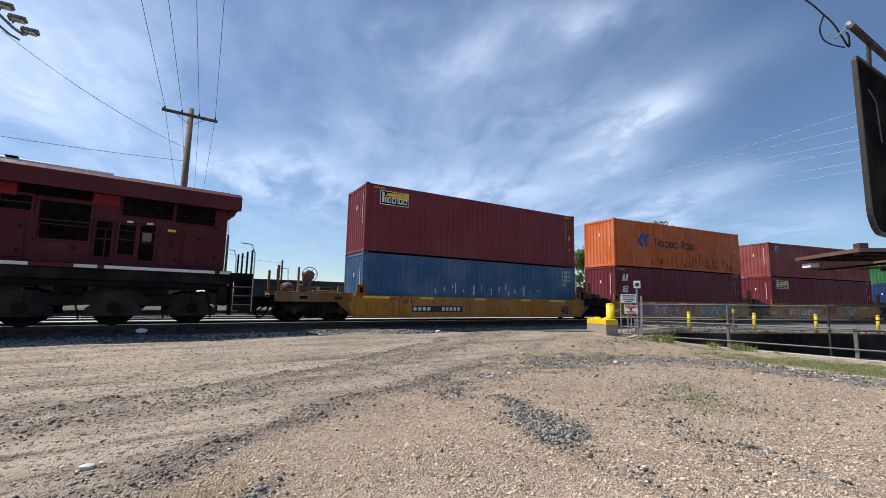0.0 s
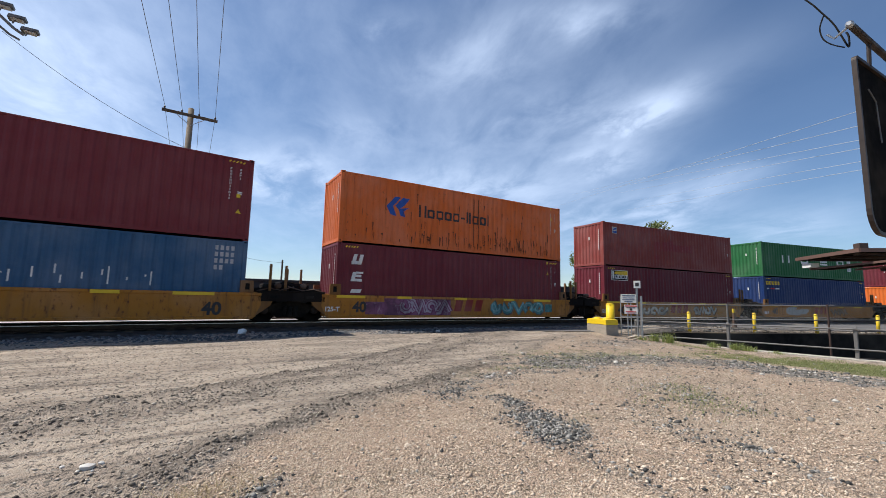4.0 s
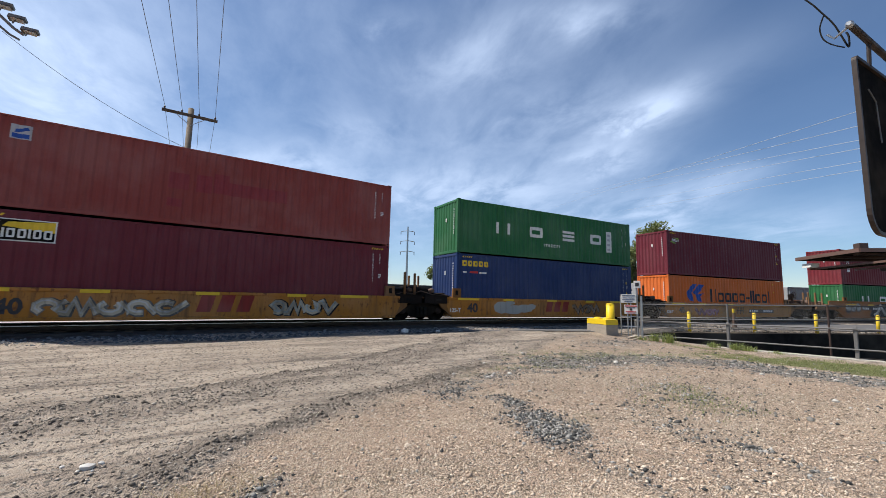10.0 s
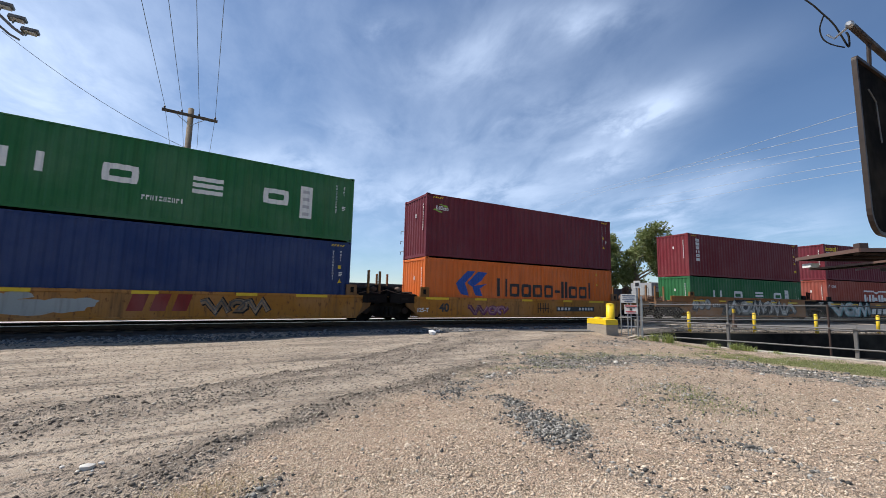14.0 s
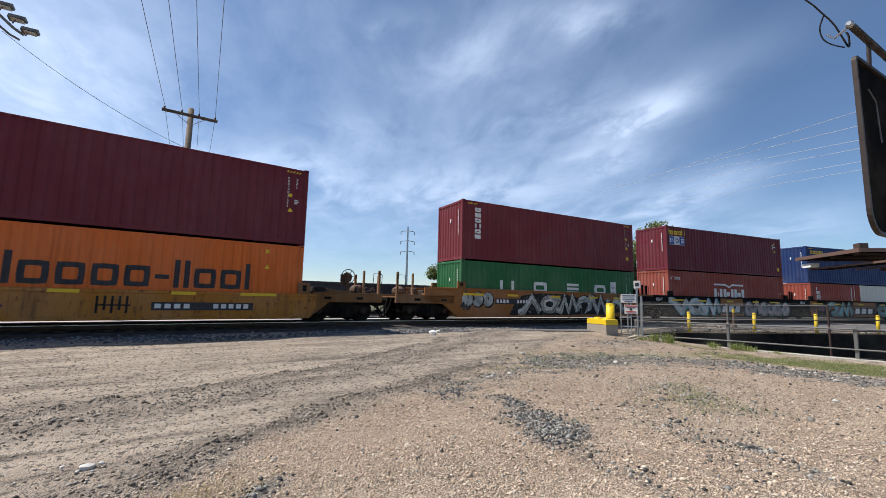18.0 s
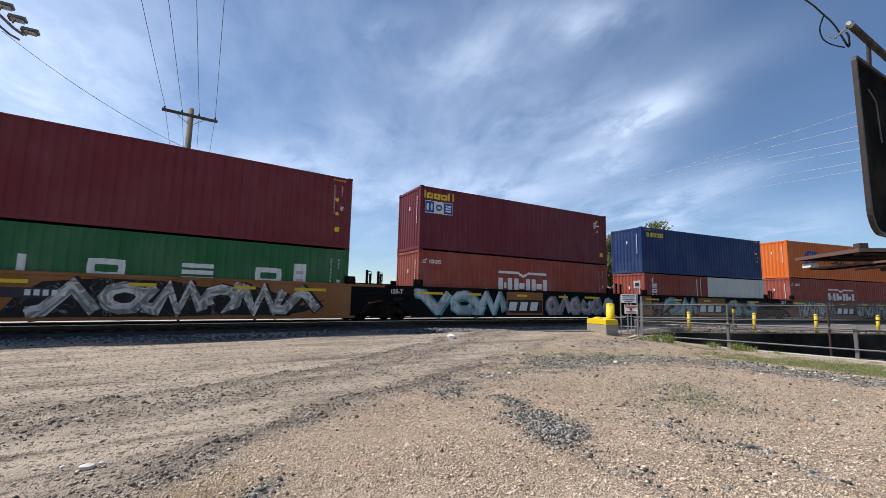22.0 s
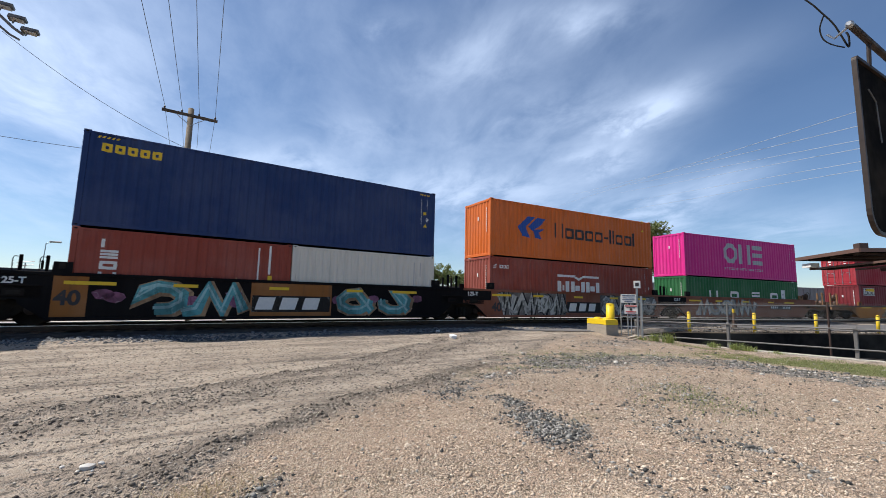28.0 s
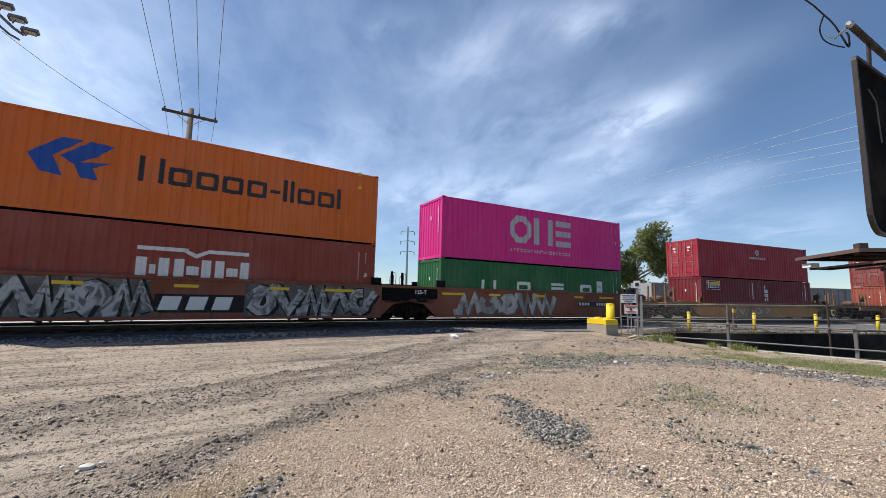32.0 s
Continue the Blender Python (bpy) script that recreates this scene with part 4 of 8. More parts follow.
def container(L, H, paint_key, label, marks=(), doors="rear", group="containers on the train"):
    """A corrugated steel container, its origin under its middle."""
    mat = M[paint_key]
    c = thing("shipping_container", label, "shipping container", group)
    h = L / 2
    W = 1.219
    body = [(-h + 0.16, h - 0.16)]
    prof = corrugation(*body[0])
    z0, z1 = 0.155, H - 0.075
    for sy in (-1, 1):
        g = G()
        vs = [(x, sy * (WALL - d), z) for x, d in prof for z in (z0, z1)]
        fs = [(2 * i, 2 * i + 2, 2 * i + 3, 2 * i + 1) for i in range(len(prof) - 1)]
        part("side_panel", face_block(g, vs, fs), mat, c)
        part("top_rail", box(G(), -h + 0.15, h - 0.15, sy * W - (0.004 if sy > 0 else -0.004) - (0.06 if sy > 0 else 0), sy * W + (0.06 if sy < 0 else 0) - 0.004 * sy,
                             H - 0.085, H - 0.032, 0.006), mat, c)
        ya, yb = sorted((sy * (W - 0.005), sy * (W - 0.085)))
        part("bottom_rail", box(G(), -h + 0.15, h - 0.15, ya, yb, 0.05, 0.165, 0.006), mat, c)
    g = G()
    n = int((L - 0.5) / 0.42)
    for i in range(n):
        x = -h + 0.3 + i * (L - 0.6) / (n - 1)
        box(g, x - 0.11, x + 0.11, -1.13, 1.13, H - 0.045, H - 0.022, 0.008)
    box(g, -h + 0.1, h - 0.1, -1.16, 1.16, H - 0.07, H - 0.04)
    part("roof_panel", g, mat, c)
    part("floor", box(G(), -h + 0.1, h - 0.1, -1.13, 1.13, 0.06, 0.14), M["iron"], c)
    for sx in (-1, 1):
        for sy in (-1, 1):
            xa, xb = sorted((sx * (h - 0.004), sx * (h - 0.155)))
            ya, yb = sorted((sy * (W - 0.003), sy * (W - 0.12)))
            part("corner_post", box(G(), xa, xb, ya, yb, 0.11, H - 0.11, 0.012), mat, c)
            for za in (0.0, H - 0.118):
                xa2, xb2 = sorted((sx * h, sx * (h - 0.178)))
                ya2, yb2 = sorted((sy * W, sy * (W - 0.162)))
                cast = part("corner_casting", box(G(), xa2, xb2, ya2, yb2, za, za + 0.118, 0.012), mat, c)
                g = slab(G(), [(sx * (h - 0.089) + 0.040 * math.cos(k * math.pi / 4), za + 0.059 + 0.026 * math.sin(k * math.pi / 4)) for k in range(8)],
                         sy * (W + 0.002), sy * (W - 0.02))
                part("casting_hole", g, M["black"], cast, "dark hole of the corner casting")
        blank = (sx < 0) == (doors == "rear")
        xa, xb = sorted((sx * (h - 0.02), sx * (h - 0.14)))
        part("end_header", box(G(), xa, xb, -1.1, 1.1, H - 0.13, H - 0.02, 0.008), mat, c)
        part("end_sill", box(G(), xa, xb, -1.1, 1.1, 0.02, 0.15, 0.008), mat, c)
        if blank:
            ep = corrugation(-1.1, 1.1)
            vs = [(sx * (h - 0.03 - d), y, z) for y, d in ep for z in (0.14, H - 0.12)]
            fs = [(2 * i, 2 * i + 2, 2 * i + 3, 2 * i + 1) for i in range(len(ep) - 1)]
            end = part("end_panel", face_block(G(), vs, fs), mat, c)
            for yq, wq, za, zb in [(-0.86, 0.05, H - 0.52 - 0.115 * i, H - 0.45 - 0.115 * i) for i in range(11)] + [(-0.12, 0.09, H - 1.0, H - 0.82)]:
                part("end_mark", box(G(), sx * (h - 0.024) - 0.003, sx * (h - 0.024) + 0.003, yq, yq + wq, za, zb), M["white"], end, "white identification mark")
        else:
            for sy in (-1, 1):
                ya, yb = sorted((sy * 0.012, sy * 1.095))
                xa, xb = sorted((sx * (h - 0.03), sx * (h - 0.085)))
                g = box(G(), xa, xb, ya, yb, 0.16, H - 0.135, 0.01)
                for q in range(5):
                    zq = 0.3 + q * (H - 0.6) / 5
                    xa, xb = sorted((sx * (h - 0.032), sx * (h - 0.012)))
                    box(g, xa, xb, ya + 0.09, yb - 0.09, zq, zq + (H - 0.6) / 5 - 0.1, 0.008)
                d = part("door", g, mat, c)
                for yy in (0.28, 0.80):
                    bar = rod(G(), (sx * (h + 0.012), sy * yy, 0.12), (sx * (h + 0.012), sy * yy, H - 0.1), 0.017, n=8)
                    for zq in (0.2, 0.9, H * 0.55, H - 0.3):
                        box(bar, sx * h - 0.02, sx * h + 0.03, sy * yy - 0.045, sy * yy + 0.045, zq - 0.04, zq + 0.04)
                    part("locking_bar", bar, M["galv"], d)
                    ya, yb = sorted((sy * yy, sy * (yy + (0.2 if yy < 0.5 else -0.2))))
                    part("door_handle", box(G(), sx * (h + 0.035) - 0.01, sx * (h + 0.035) + 0.01, ya, yb, 1.02, 1.06, 0.004), M["galv"], d)
                for q in range(4):
                    yq = sy * 1.07
                    g = box(G(), sx * (h - 0.01) - 0.02, sx * (h - 0.01) + 0.02, yq - 0.04, yq + 0.04, 0.35 + q * (H - 0.7) / 3 - 0.05, 0.35 + q * (H - 0.7) / 3 + 0.05)
                    part("hinge", g, mat, d)
                for wq, za, zb in ((0.66, H - 0.62, H - 0.50), (0.60, H - 0.82, H - 0.72)):
                    ya, yb = sorted((sy * 0.45, sy * wq))
                    part("door_mark", box(G(), sx * (h + 0.003) - 0.012, sx * (h + 0.003) + 0.001, ya, yb, za, zb), M["white"], d, "white painted mark")
    for layer, (colour, polys, what) in enumerate(marks):
        tiny = what.split()[-1] in ("marks", "ticks", "scratches") and "block" not in what
        sets = [polys] if tiny else [[p] for p in polys]
        for ps in sets:
            g = G()
            for p in ps:
                decal(g, p, prof, 0.004 + 0.002 * layer)
            if g[1]:
                ob = new("marking", raw_mesh("marking", g, M[colour]))
                ob.parent = c
                tagged(ob, what, kind="stuff" if tiny and len(ps) > 1 else "")
    return c
# ---------------------------------------------------------------- well cars
def flat(g, poly, y):
    face_block(g, [(x, y, z) for x, z in poly], [tuple(range(len(poly)))])
    return g


def flat_part(name, polys, y, mat, parent, label=""):
    for p in polys:
        ob = new(name, raw_mesh(name, flat(G(), p, y), mat))
        ob.parent = parent
        if label:
            tagged(ob, label)
    return ob


def lettering(text, x, z, size, y, mat, parent, label, width=1.0):
    """Painted characters on a side that faces the camera."""
    cu = bpy.data.curves.new("lettering", "FONT")
    cu.body = text
    cu.size = size
    cu.offset = 0.035 * size
    tmp = new("lettering_draft", cu)
    me = bpy.data.meshes.new_from_object(tmp.evaluated_get(bpy.context.evaluated_depsgraph_get()))
    bpy.data.objects.remove(tmp)
    for v in me.vertices:
        a, b = v.co.x, v.co.y
        v.co = (x + a * width, y, z + b)
    me.materials.clear()
    me.materials.append(mat)
    ob = new("lettering", me)
    ob.parent = parent
    tagged(ob, label)
    return ob


def blob(cx, cz, rx, rz, rng, n=10, rough=0.22):
    return [(cx + rx * math.cos(2 * math.pi * k / n) * (1 + rng.uniform(-rough, rough)), cz + rz * math.sin(2 * math.pi * k / n) * (1 + rng.uniform(-rough, rough) * 0.5))
            for k in range(n)]


def ribbon(line, t, y):
    """One thick bent stroke, its joints mitred."""
    g, n = G(), len(line)
    vs = []
    for i, (a, b) in enumerate(line):
        p, q = line[max(0, i - 1)], line[min(n - 1, i + 1)]
        d0, d1 = Vector((a - p[0], b - p[1])), Vector((q[0] - a, q[1] - b))
        d0 = d0.normalized() if d0.length > 1e-6 else d1.normalized()
        d1 = d1.normalized() if d1.length > 1e-6 else d0
        m = d0 + d1
        m = m.normalized() if m.length > 0.2 else d0
        k = min(1.5, 1.0 / max(0.3, m.dot(d1)))
        nx, nz = -m.y * t / 2 * k, m.x * t / 2 * k
        yy = y - 0.0002 * i
        vs += [(a + nx, yy, b + nz), (a - nx, yy, b - nz)]
    return face_block(g, vs, [(2 * i, 2 * i + 1, 2 * i + 3, 2 * i + 2) for i in range(n - 1)])


def graffiti(parent, x0, x1, z0, z1, n, fill, outline, accent, y, seed, label):
    """Spray paint: fat looping and jagged strokes with a dark rim and a thin streak of light along them."""
    rng = random.Random(seed)
    p, h = (x1 - x0) / n, z1 - z0
    t = min(0.36 * p, 0.30 * h)

    def put(name, line, w, yy, mat, to, lab=""):
        ob = new(name, raw_mesh(name, ribbon(line, w, yy), mat))
        ob.parent = to
        if lab:
            tagged(ob, lab)
        return ob
    for j in range(n):
        low, high = z0 + 0.55 * t, z1 - 0.55 * t
        xa = x0 + j * p
        up = rng.random() < 0.5
        line = []
        if rng.random() < 0.5:      # a wave that runs up and down across the piece
            m = rng.choice((3, 4, 5))
            for k in range(m):
                line.append((xa + p * (0.08 + 0.95 * k / (m - 1)) + rng.uniform(-0.06, 0.06) * p, (high if up else low) + rng.uniform(-0.04, 0.04) * h))
                up = not up
            line.insert(0, (line[0][0] - 0.25 * p, line[0][1] + rng.uniform(-0.1, 0.1) * h))
        else:                       # a curl with a flying tail
            a0, turn = rng.uniform(0, 6.28), rng.choice((-1, 1))
            for k in range(8):
                a = a0 + turn * k * 0.72
                line.append((xa + p * (0.5 + 0.36 * math.cos(a)), (low + high) / 2 + (high - low) * 0.46 * math.sin(a)))
            line.append((line[-1][0] + rng.uniform(0.25, 0.5) * p, low if line[-1][1] > (low + high) / 2 else high))
        yy = y - 0.0022 - 0.0004 * j
        rim = put("graffiti", [(a + 0.16 * t, b - 0.10 * t) for a, b in line], 1.45 * t, yy, outline, parent, label)
        put("graffiti_fill", line, t, yy - 0.0026, fill, rim)
        put("graffiti_shading", [(a - 0.10 * t, b + 0.14 * t) for a, b in line], 0.26 * t, yy - 0.0052, accent, rim)


def flow(name, c):
    """Broad curling bands of light and black paint."""
    m, nt, b = shader(name)
    v = coords(nt, (1, 1, 1.5))
    cur = noise_node(nt, v, 0.8, 1, 0.3, 1.3)
    w = nt.nodes.new("ShaderNodeMath")
    w.operation = "PINGPONG"
    w.inputs[1].default_value = 0.5
    nt.links.new(math_node(nt, "MULTIPLY", cur, 2.9), w.inputs[0])
    col = mixed(nt, spread(nt, w.outputs[0], 0.19, 0.24), c, (0.018, 0.016, 0.016))
    col = mixed(nt, spread(nt, w.outputs[0], 0.10, 0.16, 0.0, 0.7), col, tone(c, 0.45))
    col = mixed(nt, spread(nt, w.outputs[0], 0.40, 0.43), col, tone(c, 0.8))
    runs = noise_node(nt, coords(nt, (6, 6, 0.5)), 1.0, 5, 0.65)
    col = mixed(nt, spread(nt, runs, 0.48, 0.75, 0.0, 0.5), col, (0.05, 0.04, 0.03))
    nt.links.new(col, b.inputs["Base Color"])
    b.inputs["Roughness"].default_value = 0.6
    b.inputs["Specular IOR Level"].default_value = 0.28
    return m


def spray(name, c):
    """Sprayed paint: cloudy fades, thin curling lines and overspray."""
    m, nt, b = shader(name)
    v = coords(nt)
    big = noise_node(nt, v, 1.3, 3, 0.5, 0.8)
    cur = noise_node(nt, v, 2.1, 2, 0.4, 1.6)
    col = mixed(nt, spread(nt, big, 0.40, 0.62, 0.0, 0.75), c, tone(c, 0.38))
    col = mixed(nt, spread(nt, big, 0.36, 0.22, 0.0, 0.6), col, mix3(c, (0.7, 0.68, 0.64), 0.6))
    off = math_node(nt, "ABSOLUTE", math_node(nt, "SUBTRACT", cur, 0.5), 0.0)
    col = mixed(nt, spread(nt, off, 0.010, 0.026, 0.30, 0.0), col, tone(c, 0.16))
    off2 = math_node(nt, "ABSOLUTE", math_node(nt, "SUBTRACT", cur, 0.60), 0.0)
    col = mixed(nt, spread(nt, off2, 0.006, 0.016, 0.22, 0.0), col, mix3(c, (0.75, 0.73, 0.7), 0.7))
    runs = noise_node(nt, coords(nt, (6, 6, 0.5)), 1.0, 5, 0.65)
    col = mixed(nt, spread(nt, runs, 0.46, 0.75, 0.0, 0.55), col, (0.045, 0.035, 0.028))
    nt.links.new(col, b.inputs["Base Color"])
    b.inputs["Roughness"].default_value = 0.6
    b.inputs["Specular IOR Level"].default_value = 0.28
    return m


SPRAY = {k: spray("spray_" + k, c) for k, c in dict(purple=(0.20, 0.035, 0.10), lilac=(0.42, 0.33, 0.40), teal=(0.10, 0.34, 0.36), aqua=(0.32, 0.55, 0.56),
         white=(0.60, 0.58, 0.54), black=(0.010, 0.009, 0.010), cream=(0.55, 0.47, 0.34), pink=(0.52, 0.22, 0.25), tan=(0.36, 0.23, 0.13), silver=(0.44, 0.445, 0.43),
         mauve=(0.24, 0.09, 0.17), smoke=(0.15, 0.14, 0.13), rose=(0.55, 0.30, 0.28), ice=(0.46, 0.58, 0.62), maroon=(0.16, 0.02, 0.025), pale_blue=(0.40, 0.46, 0.46)).items()}
SPRAY["flow"] = flow("spray_flow", (0.66, 0.63, 0.56))
SPRAY["steel_flow"] = flow("spray_steel_flow", (0.46, 0.455, 0.42))
SILL = -1.33                    # the near sill's outer face


def stake(parent, x, y, z0, z1, mat, w=0.09):
    part("stanchion", box(G(), x - w / 2, x + w / 2, y - 0.05, y + 0.05, z0, z1, 0.01), mat, parent)


def brake_stand(parent, x, y, mat):
    g = box(G(), x - 0.07, x + 0.07, y - 0.06, y + 0.06, 1.08, 1.66, 0.01)
    box(g, x - 0.24, x + 0.12, y + 0.02, y + 0.16, 1.45, 1.88, 0.02)
    st = part("brake_stand", g, mat, parent, "rusty handbrake gear box")
    w = G()
    n = 20
    ring = [(x - 0.02 + 0.28 * math.cos(2 * math.pi * k / n), y - 0.14, 1.80 + 0.28 * math.sin(2 * math.pi * k / n)) for k in range(n + 1)]
    tube(w, ring, 0.016, 6)
    part("brake_wheel", w, M["rust"], st, "rusted handbrake wheel rim")
    for k in range(6):
        a = math.pi * k / 3
        part("wheel_spoke", rod(G(), (x - 0.02, y - 0.12, 1.80), (x - 0.02 + 0.28 * math.cos(a), y - 0.14, 1.80 + 0.28 * math.sin(a)), 0.011, n=6), M["rust"], st)
    part("wheel_hub", lathe(G(), [(0.05, -0.17), (0.05, -0.05)], (x - 0.02, y, 1.80), "y", 12), M["rust"], st)


def end_deck(car, sx, long, mat, gap, top):
    """The platform over a truck: side beams, deck plate, posts and gear."""
    x0, x1 = 6.5, (9.35 if long else 7.72)
    ub = 1.12
    for sy in (-1, 1):
        y0, y1 = sorted((sy * 1.33, sy * 1.20))
        xa, xb = sorted((sx * x0, sx * x1))
        g = box(G(), xa, xb, y0, y1, 0.76, ub, 0.015)
        for q in range(2 if long else 1):
            xq = sx * (x0 + 0.55 + 1.3 * q)
            box(g, xq - 0.22, xq + 0.22, y0 - 0.012, y1 + 0.012, 0.82, 1.02, 0.01)
        box(g, xa, xb, y0 - 0.03, y1 + 0.03, 1.09, ub + 0.01, 0.008)
        beam = part("deck_beam", g, mat if long else M["deck_black"], car)
        for q in range(2 if long else 1):
            xq = sx * (x0 + 0.55 + 1.3 * q)
            ys = sy * 1.344
            part("beam_slot", box(G(), xq - 0.14, xq + 0.14, ys - 0.003, ys + 0.003, 0.87, 0.97), M["black"], beam, "dark slot")
        gus = [(sx * 6.35, 0.17), (sx * 6.95, 0.62), (sx * (7.1 if long else 7.0), 0.76), (sx * 6.35, 0.76)]
        part("gusset", slab(G(), gus, sy * 1.325, sy * 1.22), mat, car)
    xa, xb = sorted((sx * (x0 - 0.1), sx * x1))
    part("deck_plate", box(G(), xa, xb, -1.2, 1.2, 0.98, 1.05, 0.01), mat, car)
    part("centre_sill", box(G(), xa, xb, -0.32, 0.32, 0.62, 0.98, 0.02), M["iron"], car)
    for sy in (-1, 1):
        xa, xb = sorted((sx * 5.93, sx * 6.36))
        bz = (1.05, 1.46) if top < 1.3 else (1.48, 1.78)
        g = slab(G(), [(xa, bz[0]), (xb, bz[0]), (xb - 0.03 if sx > 0 else xb, bz[1]), (xa if sx > 0 else xa + 0.03, bz[1])], sy * 1.36, sy * 1.25)
        br = part("corner_bracket", g, mat, car)
        cx = sx * 6.15
        part("bracket_hole", box(G(), cx - 0.07, cx + 0.07, sy * 1.363 - 0.003, sy * 1.363 + 0.003, bz[0] + 0.10, bz[0] + 0.10 + (bz[1] - bz[0]) * 0.52, 0.002), M["black"], br, "dark slot")
    if long:
        stake(car, sx * 9.25, -1.2, 1.05, 2.08, mat)
        stake(car, sx * 9.25, 1.2, 1.05, 2.0, mat)
        stake(car, sx * 8.55, -1.22, 1.05, 2.04, mat, 0.07)
        if top < 1.3 or sx > 0:
            brake_stand(car, sx * 8.05, -0.72, M["rust"])
        g = lathe(G(), [(0.02, -0.42), (0.18, -0.36), (0.22, -0.2), (0.22, 0.2), (0.18, 0.36), (0.02, 0.42)], (sx * 8.75, -0.1, 1.27), "y", 16)
        part("air_tank", g, M["rust"], car, "rusty round air reservoir", True)
        g = tube(G(), [(sx * 6.7, -0.95, 1.1), (sx * 7.6, -1.0, 1.2), (sx * 8.6, -0.98, 1.16), (sx * 9.2, -0.9, 1.3), (sx * 9.2, -0.9, 1.05)], 0.025, 6)
        tube(g, [(sx * 6.8, 0.6, 1.08), (sx * 7.5, 0.62, 1.32), (sx * 8.2, 0.6, 1.2)], 0.03, 6)
        part("brake_pipe", g, M["rust"], car)
        g = box(G(), min(sx * 6.7, sx * 7.6), max(sx * 6.7, sx * 7.6), -0.9, -0.3, 1.05, 1.17, 0.02)
        part("gear_box", g, M["dark_rust"], car)
        part("gear_box", box(G(), min(sx * 7.0, sx * 7.45), max(sx * 7.0, sx * 7.45), 0.0, 0.7, 1.05, 1.36, 0.03), M["dark_rust"], car)
        g = box(G(), min(sx * 9.3, sx * 9.62), max(sx * 9.3, sx * 9.62), -0.14, 0.14, 0.62, 0.90, 0.03)
        box(g, min(sx * 9.55, sx * 9.84), max(sx * 9.55, sx * 9.84), -0.20, 0.17, 0.60, 0.92, 0.05)
        part("coupler", g, M["iron"], car, "dark cast coupler")
        part("air_hose", tube(G(), [(sx * 9.35, -0.3, 0.72), (sx * 9.6, -0.36, 0.52), (sx * 9.75, -0.3, 0.36), (sx * 9.86, -0.22, 0.42)], 0.03, 6), M["black"], car, "black rubber air hose")
        part("air_hose", tube(G(), [(sx * 9.3, -0.75, 0.98), (sx * 9.45, -0.8, 0.55), (sx * 9.62, -0.8, 0.22), (sx * 9.80, -0.75, 0.16), (sx * 9.92, -0.65, 0.42), (sx * 9.9, -0.6, 0.8)], 0.034, 8), M["black"], car, "black looping rubber hose")
        part("tool_box", box(G(), min(sx * 7.15, sx * 8.0), max(sx * 7.15, sx * 8.0), -1.18, -0.95, 1.05, 1.20, 0.02), mat, car)
        if top < 1.3 or sx > 0:
            part("brake_gear", lathe(G(), [(0.05, -0.09), (0.19, -0.07), (0.21, 0.0), (0.19, 0.07), (0.05, 0.09)], (sx * 8.05 - 0.02, -0.74, 1.76), "y", 18), M["rust"], car, "round rusted brake gear housing", True)
        part("valve_body", box(G(), min(sx * 8.3, sx * 8.5), max(sx * 8.3, sx * 8.5), -1.12, -0.85, 1.05, 1.42, 0.05), M["rust"], car)
        for q in (8.25, 8.62, 8.95):
            part("deck_pipe", tube(G(), [(sx * q, -1.15, 1.05), (sx * q, -1.12, 1.28), (sx * (q + 0.18), -1.0, 1.36), (sx * (q + 0.2), -0.6, 1.34)], 0.02, 6), M["dark_rust"], car)
        part("grab_iron", tube(G(), [(sx * 9.3, -1.3, 1.05), (sx * 9.32, -1.32, 1.9), (sx * 9.25, -1.3, 1.95), (sx * 8.95, -1.3, 1.95), (sx * 8.9, -1.3, 1.08)], 0.013, 6), M["dark_rust"], car)
        g = G()
        tube(g, [(sx * 9.3, -1.33, 0.35), (sx * 9.3, -1.36, 0.76)], 0.014, 6)
        tube(g, [(sx * 9.0, -1.33, 0.35), (sx * 9.0, -1.36, 0.76)], 0.014, 6)
        tube(g, [(sx * 9.3, -1.34, 0.4), (sx * 9.0, -1.34, 0.4)], 0.014, 6)
        part("side_step", g, M["iron"], car)
    else:
        near = -1 if sx > 0 else 1
        for x, y, zt in ((6.92, 1.15 * near, 2.02), (7.5, 1.0 * near, 2.0)):
            stake(car, sx * x, y, 1.05, zt + 0.06, mat, 0.08)
            if top > 1.3:
                hoop = [(sx * x, y - 0.03, 1.30), (sx * (x + 0.16), y - 0.05, 1.30), (sx * (x + 0.17), y - 0.05, zt - 0.06), (sx * (x + 0.14), y - 0.05, zt), (sx * x, y - 0.03, zt)]
                part("grab_iron", tube(G(), hoop, 0.014, 6), M["dark_rust"], car)
        part("brake_hose", tube(G(), [(sx * 6.9, -1.28, 0.95), (sx * 7.2, -1.32, 0.72), (sx * 7.5, -1.30, 0.78), (sx * 7.7, -1.2, 1.0)], 0.022, 6), M["black"], car)
        part("valve_body", lathe(G(), [(0.03, -0.15), (0.10, -0.12), (0.12, 0.0), (0.10, 0.12), (0.03, 0.15)], (sx * 7.25, -0.95, 1.32), "y", 12), M["rust"], car, "rusty valve body", True)
        part("deck_pipe", tube(G(), [(sx * 6.5, -1.12, 1.12), (sx * 6.9, -1.1, 1.22), (sx * 7.3, -1.12, 1.16), (sx * 7.8, -1.05, 1.3)], 0.02, 6), M["rust"], car)
        g = box(G(), min(sx * 6.6, sx * 7.15), max(sx * 6.6, sx * 7.15), -1.05, -0.2, 1.05, 1.24, 0.02)
        box(g, min(sx * 7.0, sx * 7.7), max(sx * 7.0, sx * 7.7), -0.8, 0.9, 1.05, 1.42, 0.05)
        part("articulation_cover", g, M["deck_black"], car)
